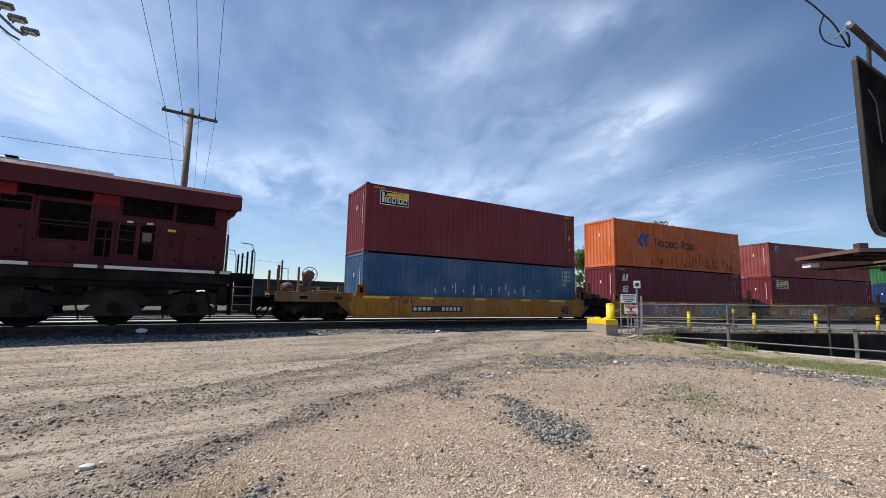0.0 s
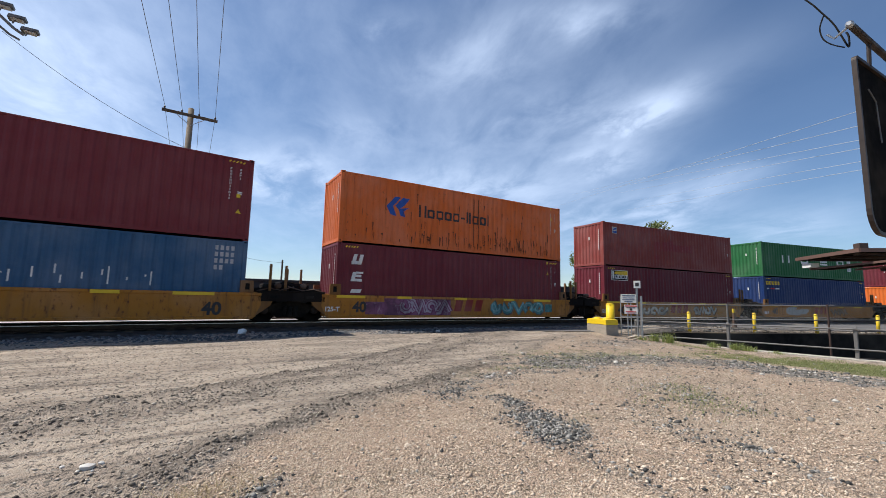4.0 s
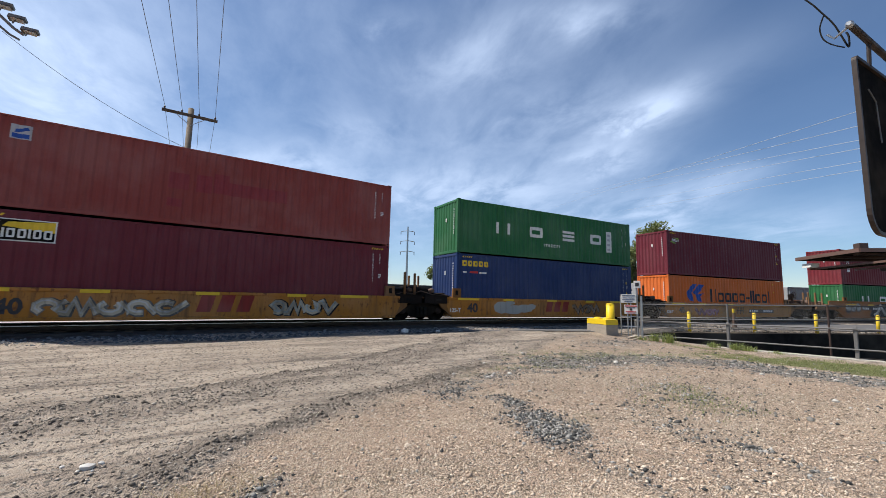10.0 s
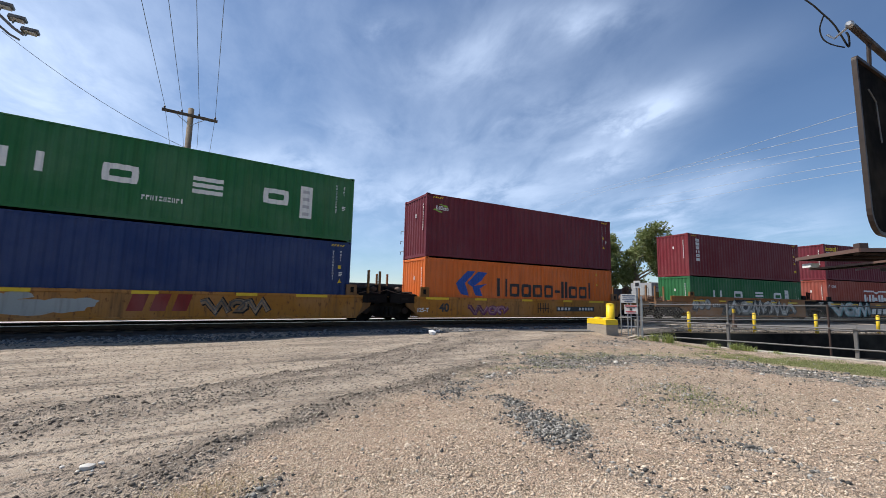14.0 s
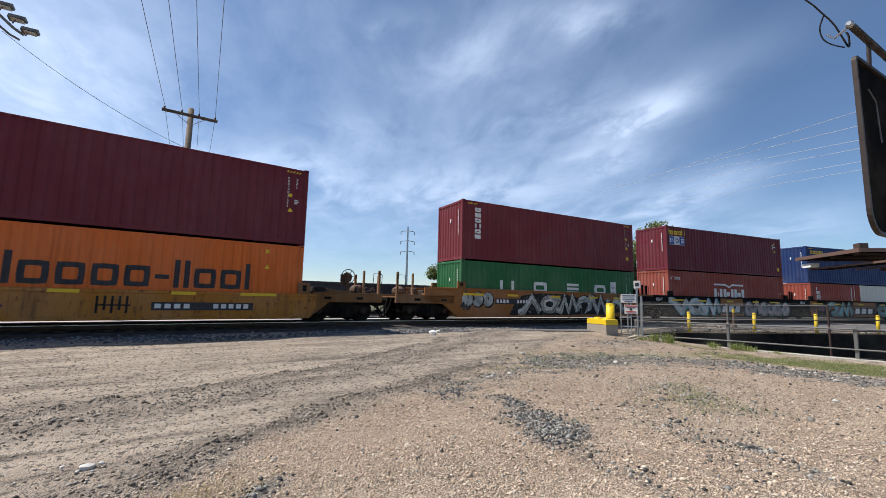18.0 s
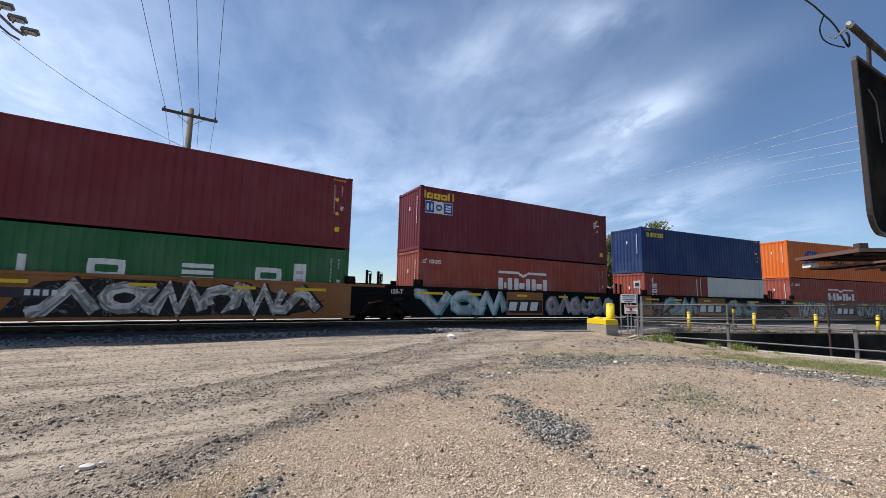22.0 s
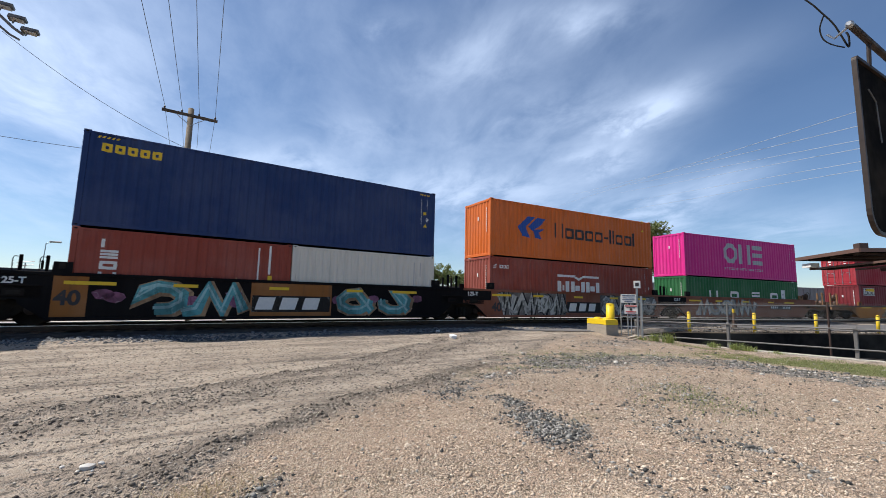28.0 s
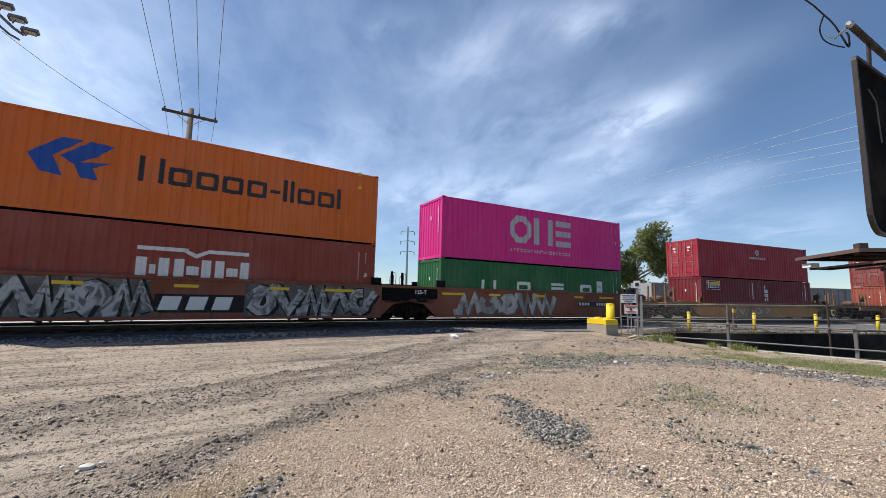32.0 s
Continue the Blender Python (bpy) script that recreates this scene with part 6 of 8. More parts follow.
def build_cars():
    y = SILL - 0.0305 + 0.03
    wht, drk = M["white"], M["dark_mark"]
    low, ends = [], []
    spec = [("low", "yellow_car", True, False), ("low", "yellow_car", False, False), ("low", "yellow_car", False, False), ("low", "yellow_car", False, False), ("low", "yellow_car", False, True),
            ("high", "ochre_car", True, False), ("high", "black_car", False, False), ("high", "black_car", False, False), ("high", "umber_car", False, False), ("high", "umber_car", False, True),
            ("low", "yellow_car", True, True), ("low", "yellow_car", True, True)]
    names = ["weathered mustard-yellow well car with a dark number panel", "mustard-yellow well car sprayed with purple and teal graffiti", "mustard-yellow well car sprayed with pale graffiti",
             "mustard-yellow well car with a pale blue painted patch", "weathered mustard-yellow end well car with faded graffiti", "ochre well car with silver and white graffiti",
             "black well car with aqua and pink graffiti", "black well car with teal and tan graffiti", "rust-brown well car with silver graffiti on its sides", "ochre well car with a pale scrawl of graffiti",
             "dull yellow well car at the front of the next set", "dull yellow well car further back in the train"]
    cars = []
    for i, ((style, body, a, b), nm) in enumerate(zip(spec, names)):
        car = well_car(style, body, nm, a, b)
        MOVERS.append((car, UNIT[i], RF + 1.22 - 0.06, RAIL))
        cars.append(car)
    Y = SILL - 0.0012

    def mark40(c, x, z, size=0.56, mat=drk):
        lettering("40", x, z, size, Y - 0.006, mat, c, "painted number")

    def load_limit(c, x, z, mat=wht, size=0.24):
        lettering("125-T", x, z, size, Y - 0.006, mat, c, "painted load rating")

    def number_panel(c, x0, z0, x1, z1):
        flat_part("number_panel", [rect(x0, z0, x1, z1)], Y - 0.0045, drk, c, "dark panel with pale marks")
        w = x1 - x0
        flat_part("number_bar", blocks(x0 + 0.08, z0 + 0.06, x0 + 0.38 * w, z1 - 0.05, 4, "solid", 0.35) + blocks(x0 + 0.58 * w, z0 + 0.06, x1 - 0.08, z1 - 0.05, 5, "solid", 0.35), Y - 0.0066, wht, c, "pale bars")

    def word_mark(c, x, z, w, h, mat, lean=0.0):
        flat_part("word_mark", blocks(x, z, x + w * 0.94, z + h, 3, "solid", 0.30, 0.26 * h), Y - 0.0072, mat, c, "faded block word mark")

    S = SPRAY
    c = cars[0]
    number_panel(c, -3.9, 0.40, -1.35, 0.66); mark40(c, 4.85, 0.32)
    flat_part("scrawl", [rect(-4.9, 0.78, -4.86, 1.0), rect(-4.85, 0.92, -4.6, 0.96), rect(-4.5, 0.72, -4.47, 0.95), rect(-4.35, 0.75, -4.1, 0.80), rect(-4.3, 0.86, -4.06, 0.9), rect(-3.95, 0.74, -3.9, 0.98), rect(-4.05, 0.93, -3.75, 0.97)], Y - 0.0062, S["maroon"], c, "thin dark red scrawl")
    c = cars[1]
    mark40(c, -5.42, 0.40); load_limit(c, -6.52, 0.42)
    flat_part("graffiti_ground", [rect(-4.1, 0.27, -0.92, 1.0), rect(-4.9, 0.3, -4.1, 0.8)], Y - 0.0014, S["mauve"], c, "washed mauve paint")
    graffiti(c, -3.4, -0.95, 0.3, 0.95, 4, S["lilac"], S["purple"], S["mauve"], Y, 3, "purple and lilac graffiti")
    word_mark(c, -0.75, 0.43, 1.75, 0.55, M["worn_red"])
    graffiti(c, 1.3, 4.7, 0.28, 0.95, 5, S["teal"], S["smoke"], S["aqua"], Y, 8, "teal graffiti")
    flat_part("scrawl", [rect(4.8, 0.4, 5.3, 0.8)], Y - 0.002, S["teal"], c, "teal patch")
    c = cars[2]
    mark40(c, -5.2, 0.36); load_limit(c, -6.5, 0.40)
    graffiti(c, -4.5, -1.15, 0.27, 0.80, 5, S["cream"], S["smoke"], S["white"], Y, 12, "pale cream graffiti")
    word_mark(c, -0.7, 0.40, 1.85, 0.55, M["worn_red"])
    graffiti(c, 1.5, 3.9, 0.28, 0.85, 4, S["cream"], S["black"], S["pale_blue"], Y, 21, "cream and black graffiti")
    c = cars[3]
    mark40(c, -5.55, 0.40); load_limit(c, -6.5, 0.40)
    rp = random.Random(12)
    for k, (x, z, rx, rz) in enumerate(((-3.6, 0.62, 0.55, 0.28), (-2.9, 0.52, 0.7, 0.22), (-2.2, 0.58, 0.6, 0.2), (-1.75, 0.66, 0.3, 0.14), (-3.1, 0.84, 0.3, 0.1))):
        flat_part("paint_patch", [blob(x, z, rx, rz, rp, 16, 0.18)], Y - 0.002 - 0.0004 * k, M["buffed"], c, "pale blue buffed patch")
    word_mark(c, -0.82, 0.43, 1.8, 0.55, M["worn_red"])
    graffiti(c, 1.2, 3.1, 0.34, 0.86, 3, S["tan"], S["black"], S["smoke"], Y, 31, "small dark tag")
    c = cars[4]
    mark40(c, -5.4, 0.42, 0.5); load_limit(c, -6.5, 0.40)
    graffiti(c, -3.85, -1.72, 0.26, 0.72, 4, S["mauve"], S["purple"], S["rose"], Y, 41, "faded purple graffiti")
    flat_part("scrawl", [rect(0.3 + 0.17 * i, 0.36 + 0.1 * (i % 2), 0.36 + 0.17 * i, 0.86) for i in range(5)] + [rect(0.3, 0.58, 1.1, 0.62)], Y - 0.006, S["black"], c, "small black tag")
    number_panel(c, 1.6, 0.45, 4.45, 0.70)
    c = cars[5]
    number_panel(c, -4.25, 0.78, -1.95, 1.05); mark40(c, -6.2, 0.50, 0.56)
    graffiti(c, -6.1, -4.4, 0.62, 1.36, 3, S["silver"], S["black"], S["pale_blue"], Y, 51, "silver bubble tag")
    flat_part("graffiti", [[(-3.4, 0.26), (-2.0, 0.26), (0.2, 0.26), (1.9, 0.30), (3.6, 0.27), (4.5, 0.42), (5.2, 0.86), (4.3, 0.62), (3.6, 1.0), (2.6, 1.30), (1.2, 1.2), (0.4, 1.34), (-1.4, 1.36), (-2.6, 1.22), (-3.1, 0.8)]],
              Y - 0.0018, S["black"], c, "black sprayed ground of wild graffiti")
    graffiti(c, -2.7, 4.9, 0.28, 1.34, 6, S["flow"], S["black"], S["white"], Y - 0.001, 62, "white and black graffiti shards")
    flat_part("paint_panel", [rect(6.2, 0.86, 7.84, 1.46), [(6.2, 0.24), (6.4, 0.24), (6.93, 0.72), (6.93, 0.86), (6.2, 0.86)]], Y - 0.002, M["black_car"], c, "black end panel")
    c = cars[6]
    load_limit(c, -7.42, 1.16, size=0.24)
    flat_part("paint_panel", [rect(-1.35, 0.26, 1.0, 1.4), ], Y - 0.002, M["ochre_car"], c, "ochre panel")
    flat_part("word_ground", [rect(-1.3, 0.36, 0.95, 1.0)], Y - 0.004, S["black"], c, "black panel")
    word_mark(c, -1.25, 0.48, 2.15, 0.42, M["white"])
    graffiti(c, -6.1, -1.55, 0.25, 1.40, 3, S["ice"], S["teal"], S["white"], Y, 66, "aqua and white block graffiti")
    graffiti(c, 1.2, 6.3, 0.25, 1.25, 6, S["rose"], S["teal"], S["ice"], Y, 71, "pink and teal graffiti")
    c = cars[7]
    flat_part("paint_panel", [rect(-6.3, 0.26, -5.55, 1.4), rect(-1.3, 0.26, 1.5, 1.4)], Y - 0.002, M["ochre_car"], c, "ochre panel")
    mark40(c, -6.25, 0.6); load_limit(c, -7.42, 1.16, size=0.24)
    flat_part("word_ground", [rect(-1.25, 0.40, 1.45, 0.96)], Y - 0.004, S["black"], c, "black panel")
    word_mark(c, -1.15, 0.48, 2.5, 0.42, M["white"])
    graffiti(c, -4.6, -1.45, 0.24, 1.40, 2, S["teal"], S["tan"], S["aqua"], Y, 80, "teal and tan bubble graffiti")
    graffiti(c, 1.6, 5.0, 0.24, 1.35, 2, S["teal"], S["tan"], S["aqua"], Y, 84, "teal and tan bubble graffiti")
    rr = random.Random(9)
    flat_part("paint_splash", [blob(x, z, 0.28, 0.16, rr, 9) for x, z in ((-5.2, 0.9), (-4.95, 0.82), (-3.0, 0.75), (-1.8, 0.95), (-1.7, 0.7), (1.75, 0.85), (3.2, 0.9), (5.2, 0.95))], Y - 0.0035, S["mauve"], c, "mauve splashes")
    c = cars[8]
    flat_part("paint_panel", [rect(-7.8, 0.95, -6.1, 1.47)], Y - 0.002, M["black_car"], c, "black end panel")
    load_limit(c, -7.42, 1.16, size=0.24); mark40(c, -6.05, 0.45)
    flat_part("graffiti_ground", [rect(-5.3, 0.27, -1.3, 1.36), rect(1.3, 0.27, 6.0, 1.36)], Y - 0.0015, S["smoke"], c, "dark sprayed ground")
    graffiti(c, -5.6, -1.4, 0.22, 1.36, 5, S["steel_flow"], S["black"], S["silver"], Y, 91, "silver block graffiti with black rims")
    flat_part("word_ground", [rect(-1.2, 0.38, 1.3, 0.95)], Y - 0.004, S["black"], c, "black panel")
    word_mark(c, -1.1, 0.46, 2.3, 0.42, M["white"])
    graffiti(c, 1.4, 5.9, 0.22, 1.36, 5, S["steel_flow"], S["black"], S["silver"], Y, 96, "silver block graffiti with black rims")
    flat_part("paint_panel", [rect(6.4, 0.86, 7.84, 1.46)], Y - 0.002, M["black_car"], c, "black end panel")
    c = cars[9]
    flat_part("paint_panel", [rect(-7.8, 0.95, -6.3, 1.47)], Y - 0.002, M["black_car"], c, "black end panel")
    load_limit(c, -7.42, 1.16, size=0.24)
    graffiti(c, -5.3, 0.55, 0.24, 1.34, 5, S["silver"], S["smoke"], S["cream"], Y, 101, "pale grey scrawled graffiti")
    number_panel(c, 2.35, 0.72, 4.85, 0.98)
    graffiti(cars[10], -3.5, 1.0, 0.27, 0.9, 5, S["tan"], S["smoke"], S["cream"], Y, 111, "faded brown graffiti")
    # trucks
    base = freight_truck()
    places = [UNIT[0] - 7.72] + [(a + b) / 2 for a, b in zip(UNIT[0:4], UNIT[1:5])] + [UNIT[4] + 7.72, UNIT[5] - 7.72] + \
             [(a + b) / 2 for a, b in zip(UNIT[5:9], UNIT[6:10])] + [UNIT[9] + 7.72, UNIT[10] - 7.72, UNIT[10] + 7.72, UNIT[11] - 7.72, UNIT[11] + 7.72]
    for i, s in enumerate(places):
        t = base if i == 0 else copy_thing(base, Matrix())
        MOVERS.append((t, s, RT, RAIL))


build_load()
build_cars()
# ---------------------------------------------------------------- locomotive
def locomotive():
    c = thing("locomotive", "dark red diesel locomotive with white edge stripes, heavily soiled", "locomotive")
    M["clean_red"] = plain("clean_red_paint", (0.20, 0.004, 0.008), 0.6, 0, 0.2, 6.0, 0.05)
    red, blk, iron = M["loco_red"], M["black"], M["iron"]
    grille = plain("dark_radiator_screen", (0.004, 0.004, 0.0045), 0.95, 0.0, 0.1, 60.0, 0.1, 0.02)
    part("frame", box(G(), -10.9, 10.3, -1.45, 1.45, 1.30, 1.62, 0.02), blk, c)
    walkway = part("walkway", box(G(), -10.6, 10.25, -1.53, 1.53, 1.62, 1.74, 0.012), red, c)
    for x0, x1 in ((9.9, 10.2), (6.95, 9.75), (6.3, 6.8), (3.75, 5.4), (1.9, 3.55), (-0.2, 1.6), (-2.6, -0.5), (-5.0, -2.8)):
        part("edge_stripe", box(G(), x0, x1, -1.536, -1.531, 1.635, 1.725, 0.001), M["white"], walkway, "white reflective edge stripe")
    # long hood under one long overhanging roof
    part("long_hood", box(G(), -4.2, 10.1, -1.0, 1.0, 1.74, 3.90, 0.04), red, c)
    roof = [(-1.0, 3.88), (-1.52, 3.80), (-1.52, 4.27), (-1.36, 4.39), (1.36, 4.39), (1.52, 4.27), (1.52, 3.80), (1.0, 3.88)]
    part("hood_roof", slab(G(), roof, -4.2, 10.4, "x"), red, c)
    part("roof_lip", slab(G(), [(-1.0, 3.70), (-1.3, 3.80), (1.3, 3.80), (1.0, 3.70)], 10.08, 10.3, "x"), red, c)
    part("roof_hatch", box(G(), -2.5, 6.9, -0.95, 0.95, 4.38, 4.56, 0.03), M["galv"], c, "pale roof hatch")
    for x in (0.6, 2.0, 3.4, 4.6):
        part("lifting_lug", box(G(), x, x + 0.25, -0.98, -0.80, 4.55, 4.60, 0.01), blk, c)
    part("roof_fan_deck", box(G(), 7.3, 10.1, -1.15, 1.15, 4.38, 4.45, 0.02), blk, c)
    for x0, x1, z0, z1 in ((7.22, 8.5, 3.30, 3.86), (8.6, 9.7, 3.26, 3.84)):
        v = part("radiator_screen", box(G(), x0, x1, -1.03, -0.98, z0, z1, 0.01), grille, c, "deep dark radiator opening")
        part("opening_frame", box(box(G(), x0 - 0.05, x1 + 0.05, -1.06, -1.0, z0 - 0.05, z0, 0.008), x1, x1 + 0.06, -1.06, -1.0, z0, z1, 0.008), red, v)
        for k in range(4):
            part("slat", box(G(), x0 + 0.02, x1 - 0.02, -1.036, -1.03, z0 + 0.08 + 0.13 * k, z0 + 0.095 + 0.13 * k), blk, v)
    for x0, x1, z0, z1 in ((4.65, 5.25, 3.15, 3.55), (5.42, 6.5, 2.42, 3.48), (6.66, 7.02, 2.0, 3.05), (7.2, 7.58, 2.1, 3.0), (7.7, 8.08, 1.95, 3.05), (3.2, 4.3, 2.5, 3.4)):
        fr = G()
        for xa, xb, za, zb in ((x0 - 0.06, x0, z0 - 0.06, z1 + 0.06), (x1, x1 + 0.06, z0 - 0.06, z1 + 0.06), (x0, x1, z0 - 0.06, z0), (x0, x1, z1, z1 + 0.06)):
            box(fr, xa, xb, -1.05, -0.99, za, zb, 0.008)
        v = part("air_intake", box(G(), x0, x1, -1.02, -0.99, z0, z1, 0.008), grille, c, "dark air intake screen")
        part("intake_frame", fr, red, v)
        part("intake_bar", box(G(), x0, x1, -1.035, -1.02, (z0 + z1) / 2 - 0.015, (z0 + z1) / 2 + 0.015), red, v)
    # pale patch stands for the brightness seen through the open panel
    part("inner_casing", box(G(), 7.76, 8.0, -1.026, -1.02, 2.55, 2.82), M["dull_galv"], c, "pale patch painted for the lit view through the open panel")
    for x0, x1, z0, z1 in ((8.2, 8.78, 1.85, 3.05), (8.86, 9.4, 1.85, 3.0), (4.5, 5.2, 1.85, 2.9), (3.9, 4.4, 1.85, 2.9), (2.4, 3.1, 1.85, 3.2), (1.5, 2.3, 1.85, 3.2), (0.6, 1.4, 1.85, 3.2), (-0.4, 0.5, 1.85, 3.2), (-1.4, -0.5, 1.85, 3.2)):
        d = part("engine_door", box(G(), x0, x1, -1.04, -0.99, z0, z1, 0.012), red, c)
        for z in (z0 + 0.2, z1 - 0.2):
            part("latch", lathe(G(), [(0.045, -1.06), (0.05, -1.04), (0.02, -1.035)], (x1 - 0.12, 0, z), "y", 10), blk, d)
        part("hinge", box(G(), x0 - 0.02, x0 + 0.02, -1.055, -1.035, z0 + 0.15, z0 + 0.3, 0.004), red, d)
    for x, z in ((4.35, 3.5), (4.35, 3.1), (7.4, 3.12), (6.2, 2.2), (9.75, 3.2), (9.75, 2.2)):
        part("bolt_plate", lathe(G(), [(0.05, -1.03), (0.055, -1.0), (0.02, -0.995)], (x, 0, z), "y", 10), blk, c)
    emblem = lathe(G(), [(0.20, -1.05), (0.20, -1.03), (0.15, -1.03), (0.15, -1.05)], (8.49, 0, 2.55), "y", 20)
    part("door_emblem", emblem, M["loco_red"], c, "faint round emblem")
    for x0, x1 in ((6.5, 7.14), (4.5, 4.95)):
        part("red_panel", box(G(), x0, x1, -1.06, -1.0, 3.52, 3.87, 0.02), M["clean_red"], c, "clean bright red panel under the eaves")
    part("warning_label", box(G(), 8.4, 8.62, -1.046, -1.041, 2.92, 3.0), M["yellow_mark"], c, "small yellow label")
    for x in (7.35, 7.85):
        part("notice", box(G(), x, x + 0.15, -1.056, -1.051, 3.08, 3.14), M["white"], c, "small white notice")
    # handrails
    posts = [10.05, 8.4, 6.9, 5.5, 4.0, 2.4, 0.8, -0.8, -2.4]
    rail = part("handrail", tube(G(), [(x, -1.45, 2.78) for x in posts], 0.014, 6), M["loco_red"], c)
    for x in posts:
        part("handrail_post", tube(G(), [(x, -1.45, 1.72), (x, -1.45, 2.78)], 0.014, 6), M["loco_red"], rail)
    # rear platform, steps, end rail
    part("end_platform", box(G(), 10.2, 10.95, -1.45, 1.45, 1.45, 1.70, 0.02), blk, c)
    for sy in (-1, 1):
        st = part("step_side", slab(G(), [(10.28, 0.28), (10.34, 0.28), (10.34, 1.55), (10.28, 1.55)], sy * 1.5, sy * 1.0), blk, c)
        for z in (0.32, 0.62, 0.92, 1.22):
            part("step", box(G(), 10.32, 10.92, min(sy * 1.5, sy * 1.1), max(sy * 1.5, sy * 1.1), z, z + 0.03), M["dull_galv"], st, "grey step edge")
        part("step_rail", tube(G(), [(10.95, sy * 1.48, 0.4), (10.95, sy * 1.48, 2.4), (10.85, sy * 1.4, 2.72), (10.5, sy * 1.4, 2.74)], 0.018, 6), M["galv"], c)
        for y in (0.4, 1.1):
            part("end_post", tube(G(), [(10.95, sy * y, 1.7), (10.95, sy * y, 2.55)], 0.035, 8), blk, c)
    part("pilot", box(G(), 10.9, 11.0, -1.3, 1.3, 0.35, 1.5, 0.02), blk, c)
    part("coupler", box(G(), 10.9, 11.5, -0.16, 0.16, 0.62, 0.92, 0.04), iron, c)
    for y in (-0.6, 0.5):
        part("air_hose", tube(G(), [(11.0, y, 0.9), (11.25, y, 0.6), (11.35, y + 0.1, 0.35), (11.5, y + 0.2, 0.4)], 0.03, 6), blk, c)
    part("fuel_tank", slab(G(), [(-1.4, 1.28), (-1.45, 0.75), (-1.1, 0.35), (1.1, 0.35), (1.45, 0.75), (1.4, 1.28)], -2.6, 3.3, "x"), blk, c)
    for x0, x1, z0, z1 in ((3.5, 4.3, 0.55, 1.28), (9.95, 10.25, 0.6, 1.3), (4.3, 9.9, 1.12, 1.32)):
        part("under_box", box(G(), x0, x1, -1.3, 1.3, z0, z1, 0.04), blk, c)
    for x in (4.6, 6.2, 8.2, 9.5):
        part("sand_pipe", tube(G(), [(x, -1.25, 1.4), (x + 0.1, -1.3, 1.0), (x + 0.25, -1.22, 0.5), (x + 0.3, -1.0, 0.2)], 0.025, 6), iron, c)
    part("brake_rigging", tube(G(), [(4.4, -1.24, 1.06), (6.0, -1.26, 1.16), (8.0, -1.26, 1.08), (9.9, -1.24, 1.14)], 0.035, 6), iron, c)
    # cab at the far end
    part("cab", box(G(), -8.2, -4.25, -1.5, 1.5, 1.74, 4.45, 0.08), red, c)
    part("nose", box(G(), -10.3, -8.22, -1.2, 1.2, 1.74, 3.0, 0.1), red, c)
    for x in (-7.6, -6.3):
        part("cab_window", box(G(), x, x + 0.9, -1.512, -1.49, 3.1, 3.8, 0.02), grille, c, "dark cab window")
    dusty = plain("dusty_cast_steel", (0.019, 0.016, 0.0165), 0.95, 0, 0.4, 12.0, 0.3, 0.1)
    part("eave_screen", box(G(), 4.97, 6.48, -1.04, -1.0, 3.60, 3.87, 0.01), grille, c, "long dark screen under the eaves")
    # trucks
    for centre in (7.28, -7.0):
        for sy in (-1, 1):
            out = [(-2.85, 0.70), (-2.80, 1.00), (-2.2, 1.06), (-1.5, 0.92), (-0.75, 0.94), (-0.4, 1.14), (0.4, 1.14), (0.75, 0.94), (1.5, 0.92), (2.2, 1.06), (2.80, 1.00), (2.85, 0.70),
                   (2.45, 0.62), (2.55, 0.32), (1.35, 0.32), (1.52, 0.62), (1.2, 0.56), (0.52, 0.60), (0.68, 0.30), (-0.68, 0.30), (-0.52, 0.60), (-1.2, 0.56), (-1.52, 0.62), (-1.35, 0.32), (-2.55, 0.32), (-2.45, 0.62)]
            sf = part("truck_frame", slab(G(), [(centre + a, b) for a, b in out], sy * 1.12, sy * 0.95), dusty, c)
            for dx in (-1.96, 1.96):
                part("damper", rod(G(), (centre + dx, sy * 1.16, 0.66), (centre + dx, sy * 1.16, 1.18), 0.05, n=8), dusty, sf)
            part("frame_pocket", box(G(), centre + 1.0, centre + 1.16, min(sy * 1.123, sy * 1.1), max(sy * 1.123, sy * 1.1), 0.68, 0.80), blk, sf, "dark pocket")
            for dx in (-1.96, 0, 1.96):
                ped = [(centre + dx + a, b) for a, b in ((-0.34, 0.98), (0.34, 0.98), (0.46, 0.66), (0.66, 0.50), (0.68, 0.27), (-0.68, 0.27), (-0.66, 0.50), (-0.46, 0.66))]
                part("pedestal", slab(G(), ped, sy * 1.15, sy * 1.125), dusty, sf)
                part("journal", lathe(G(), [(0.17, sy * 1.1), (0.17, sy * 1.18), (0.12, sy * 1.2), (0.03, sy * 1.2)], (centre + dx, 0, 0.52), "y", 16), iron, sf)
            for dx in (-1.0, 1.0):
                part("spring", lathe(G(), [(0.10, 0.86), (0.12, 0.93), (0.1, 1.0), (0.12, 1.07), (0.1, 1.14), (0.12, 1.2), (0.1, 1.27)], (centre + dx, sy * 1.02, 0), "z", 12), M["galv"], sf)
                part("brake_cylinder", rod(G(), (centre + dx - 0.35, sy * 1.22, 0.98), (centre + dx + 0.25, sy * 1.22, 1.0), 0.12, n=12), iron, sf)
        for dx in (-1.96, 0, 1.96):
            ws = new("wheelset")
            ws.parent = c
            ws.matrix_basis = pose(centre + dx, 0, 0.52)
            for sy in (-1, 1):
                g = lathe(G(), [(0.55, sy * 0.685), (0.545, sy * 0.715), (0.52, sy * 0.725), (0.515, sy * 0.83), (0.46, sy * 0.835), (0.40, sy * 0.79), (0.2, sy * 0.77), (0.15, sy * 0.85), (0.05, sy * 0.86)], (0, 0, 0), "y", 30)
                part("wheel", g, iron, ws, "", True)
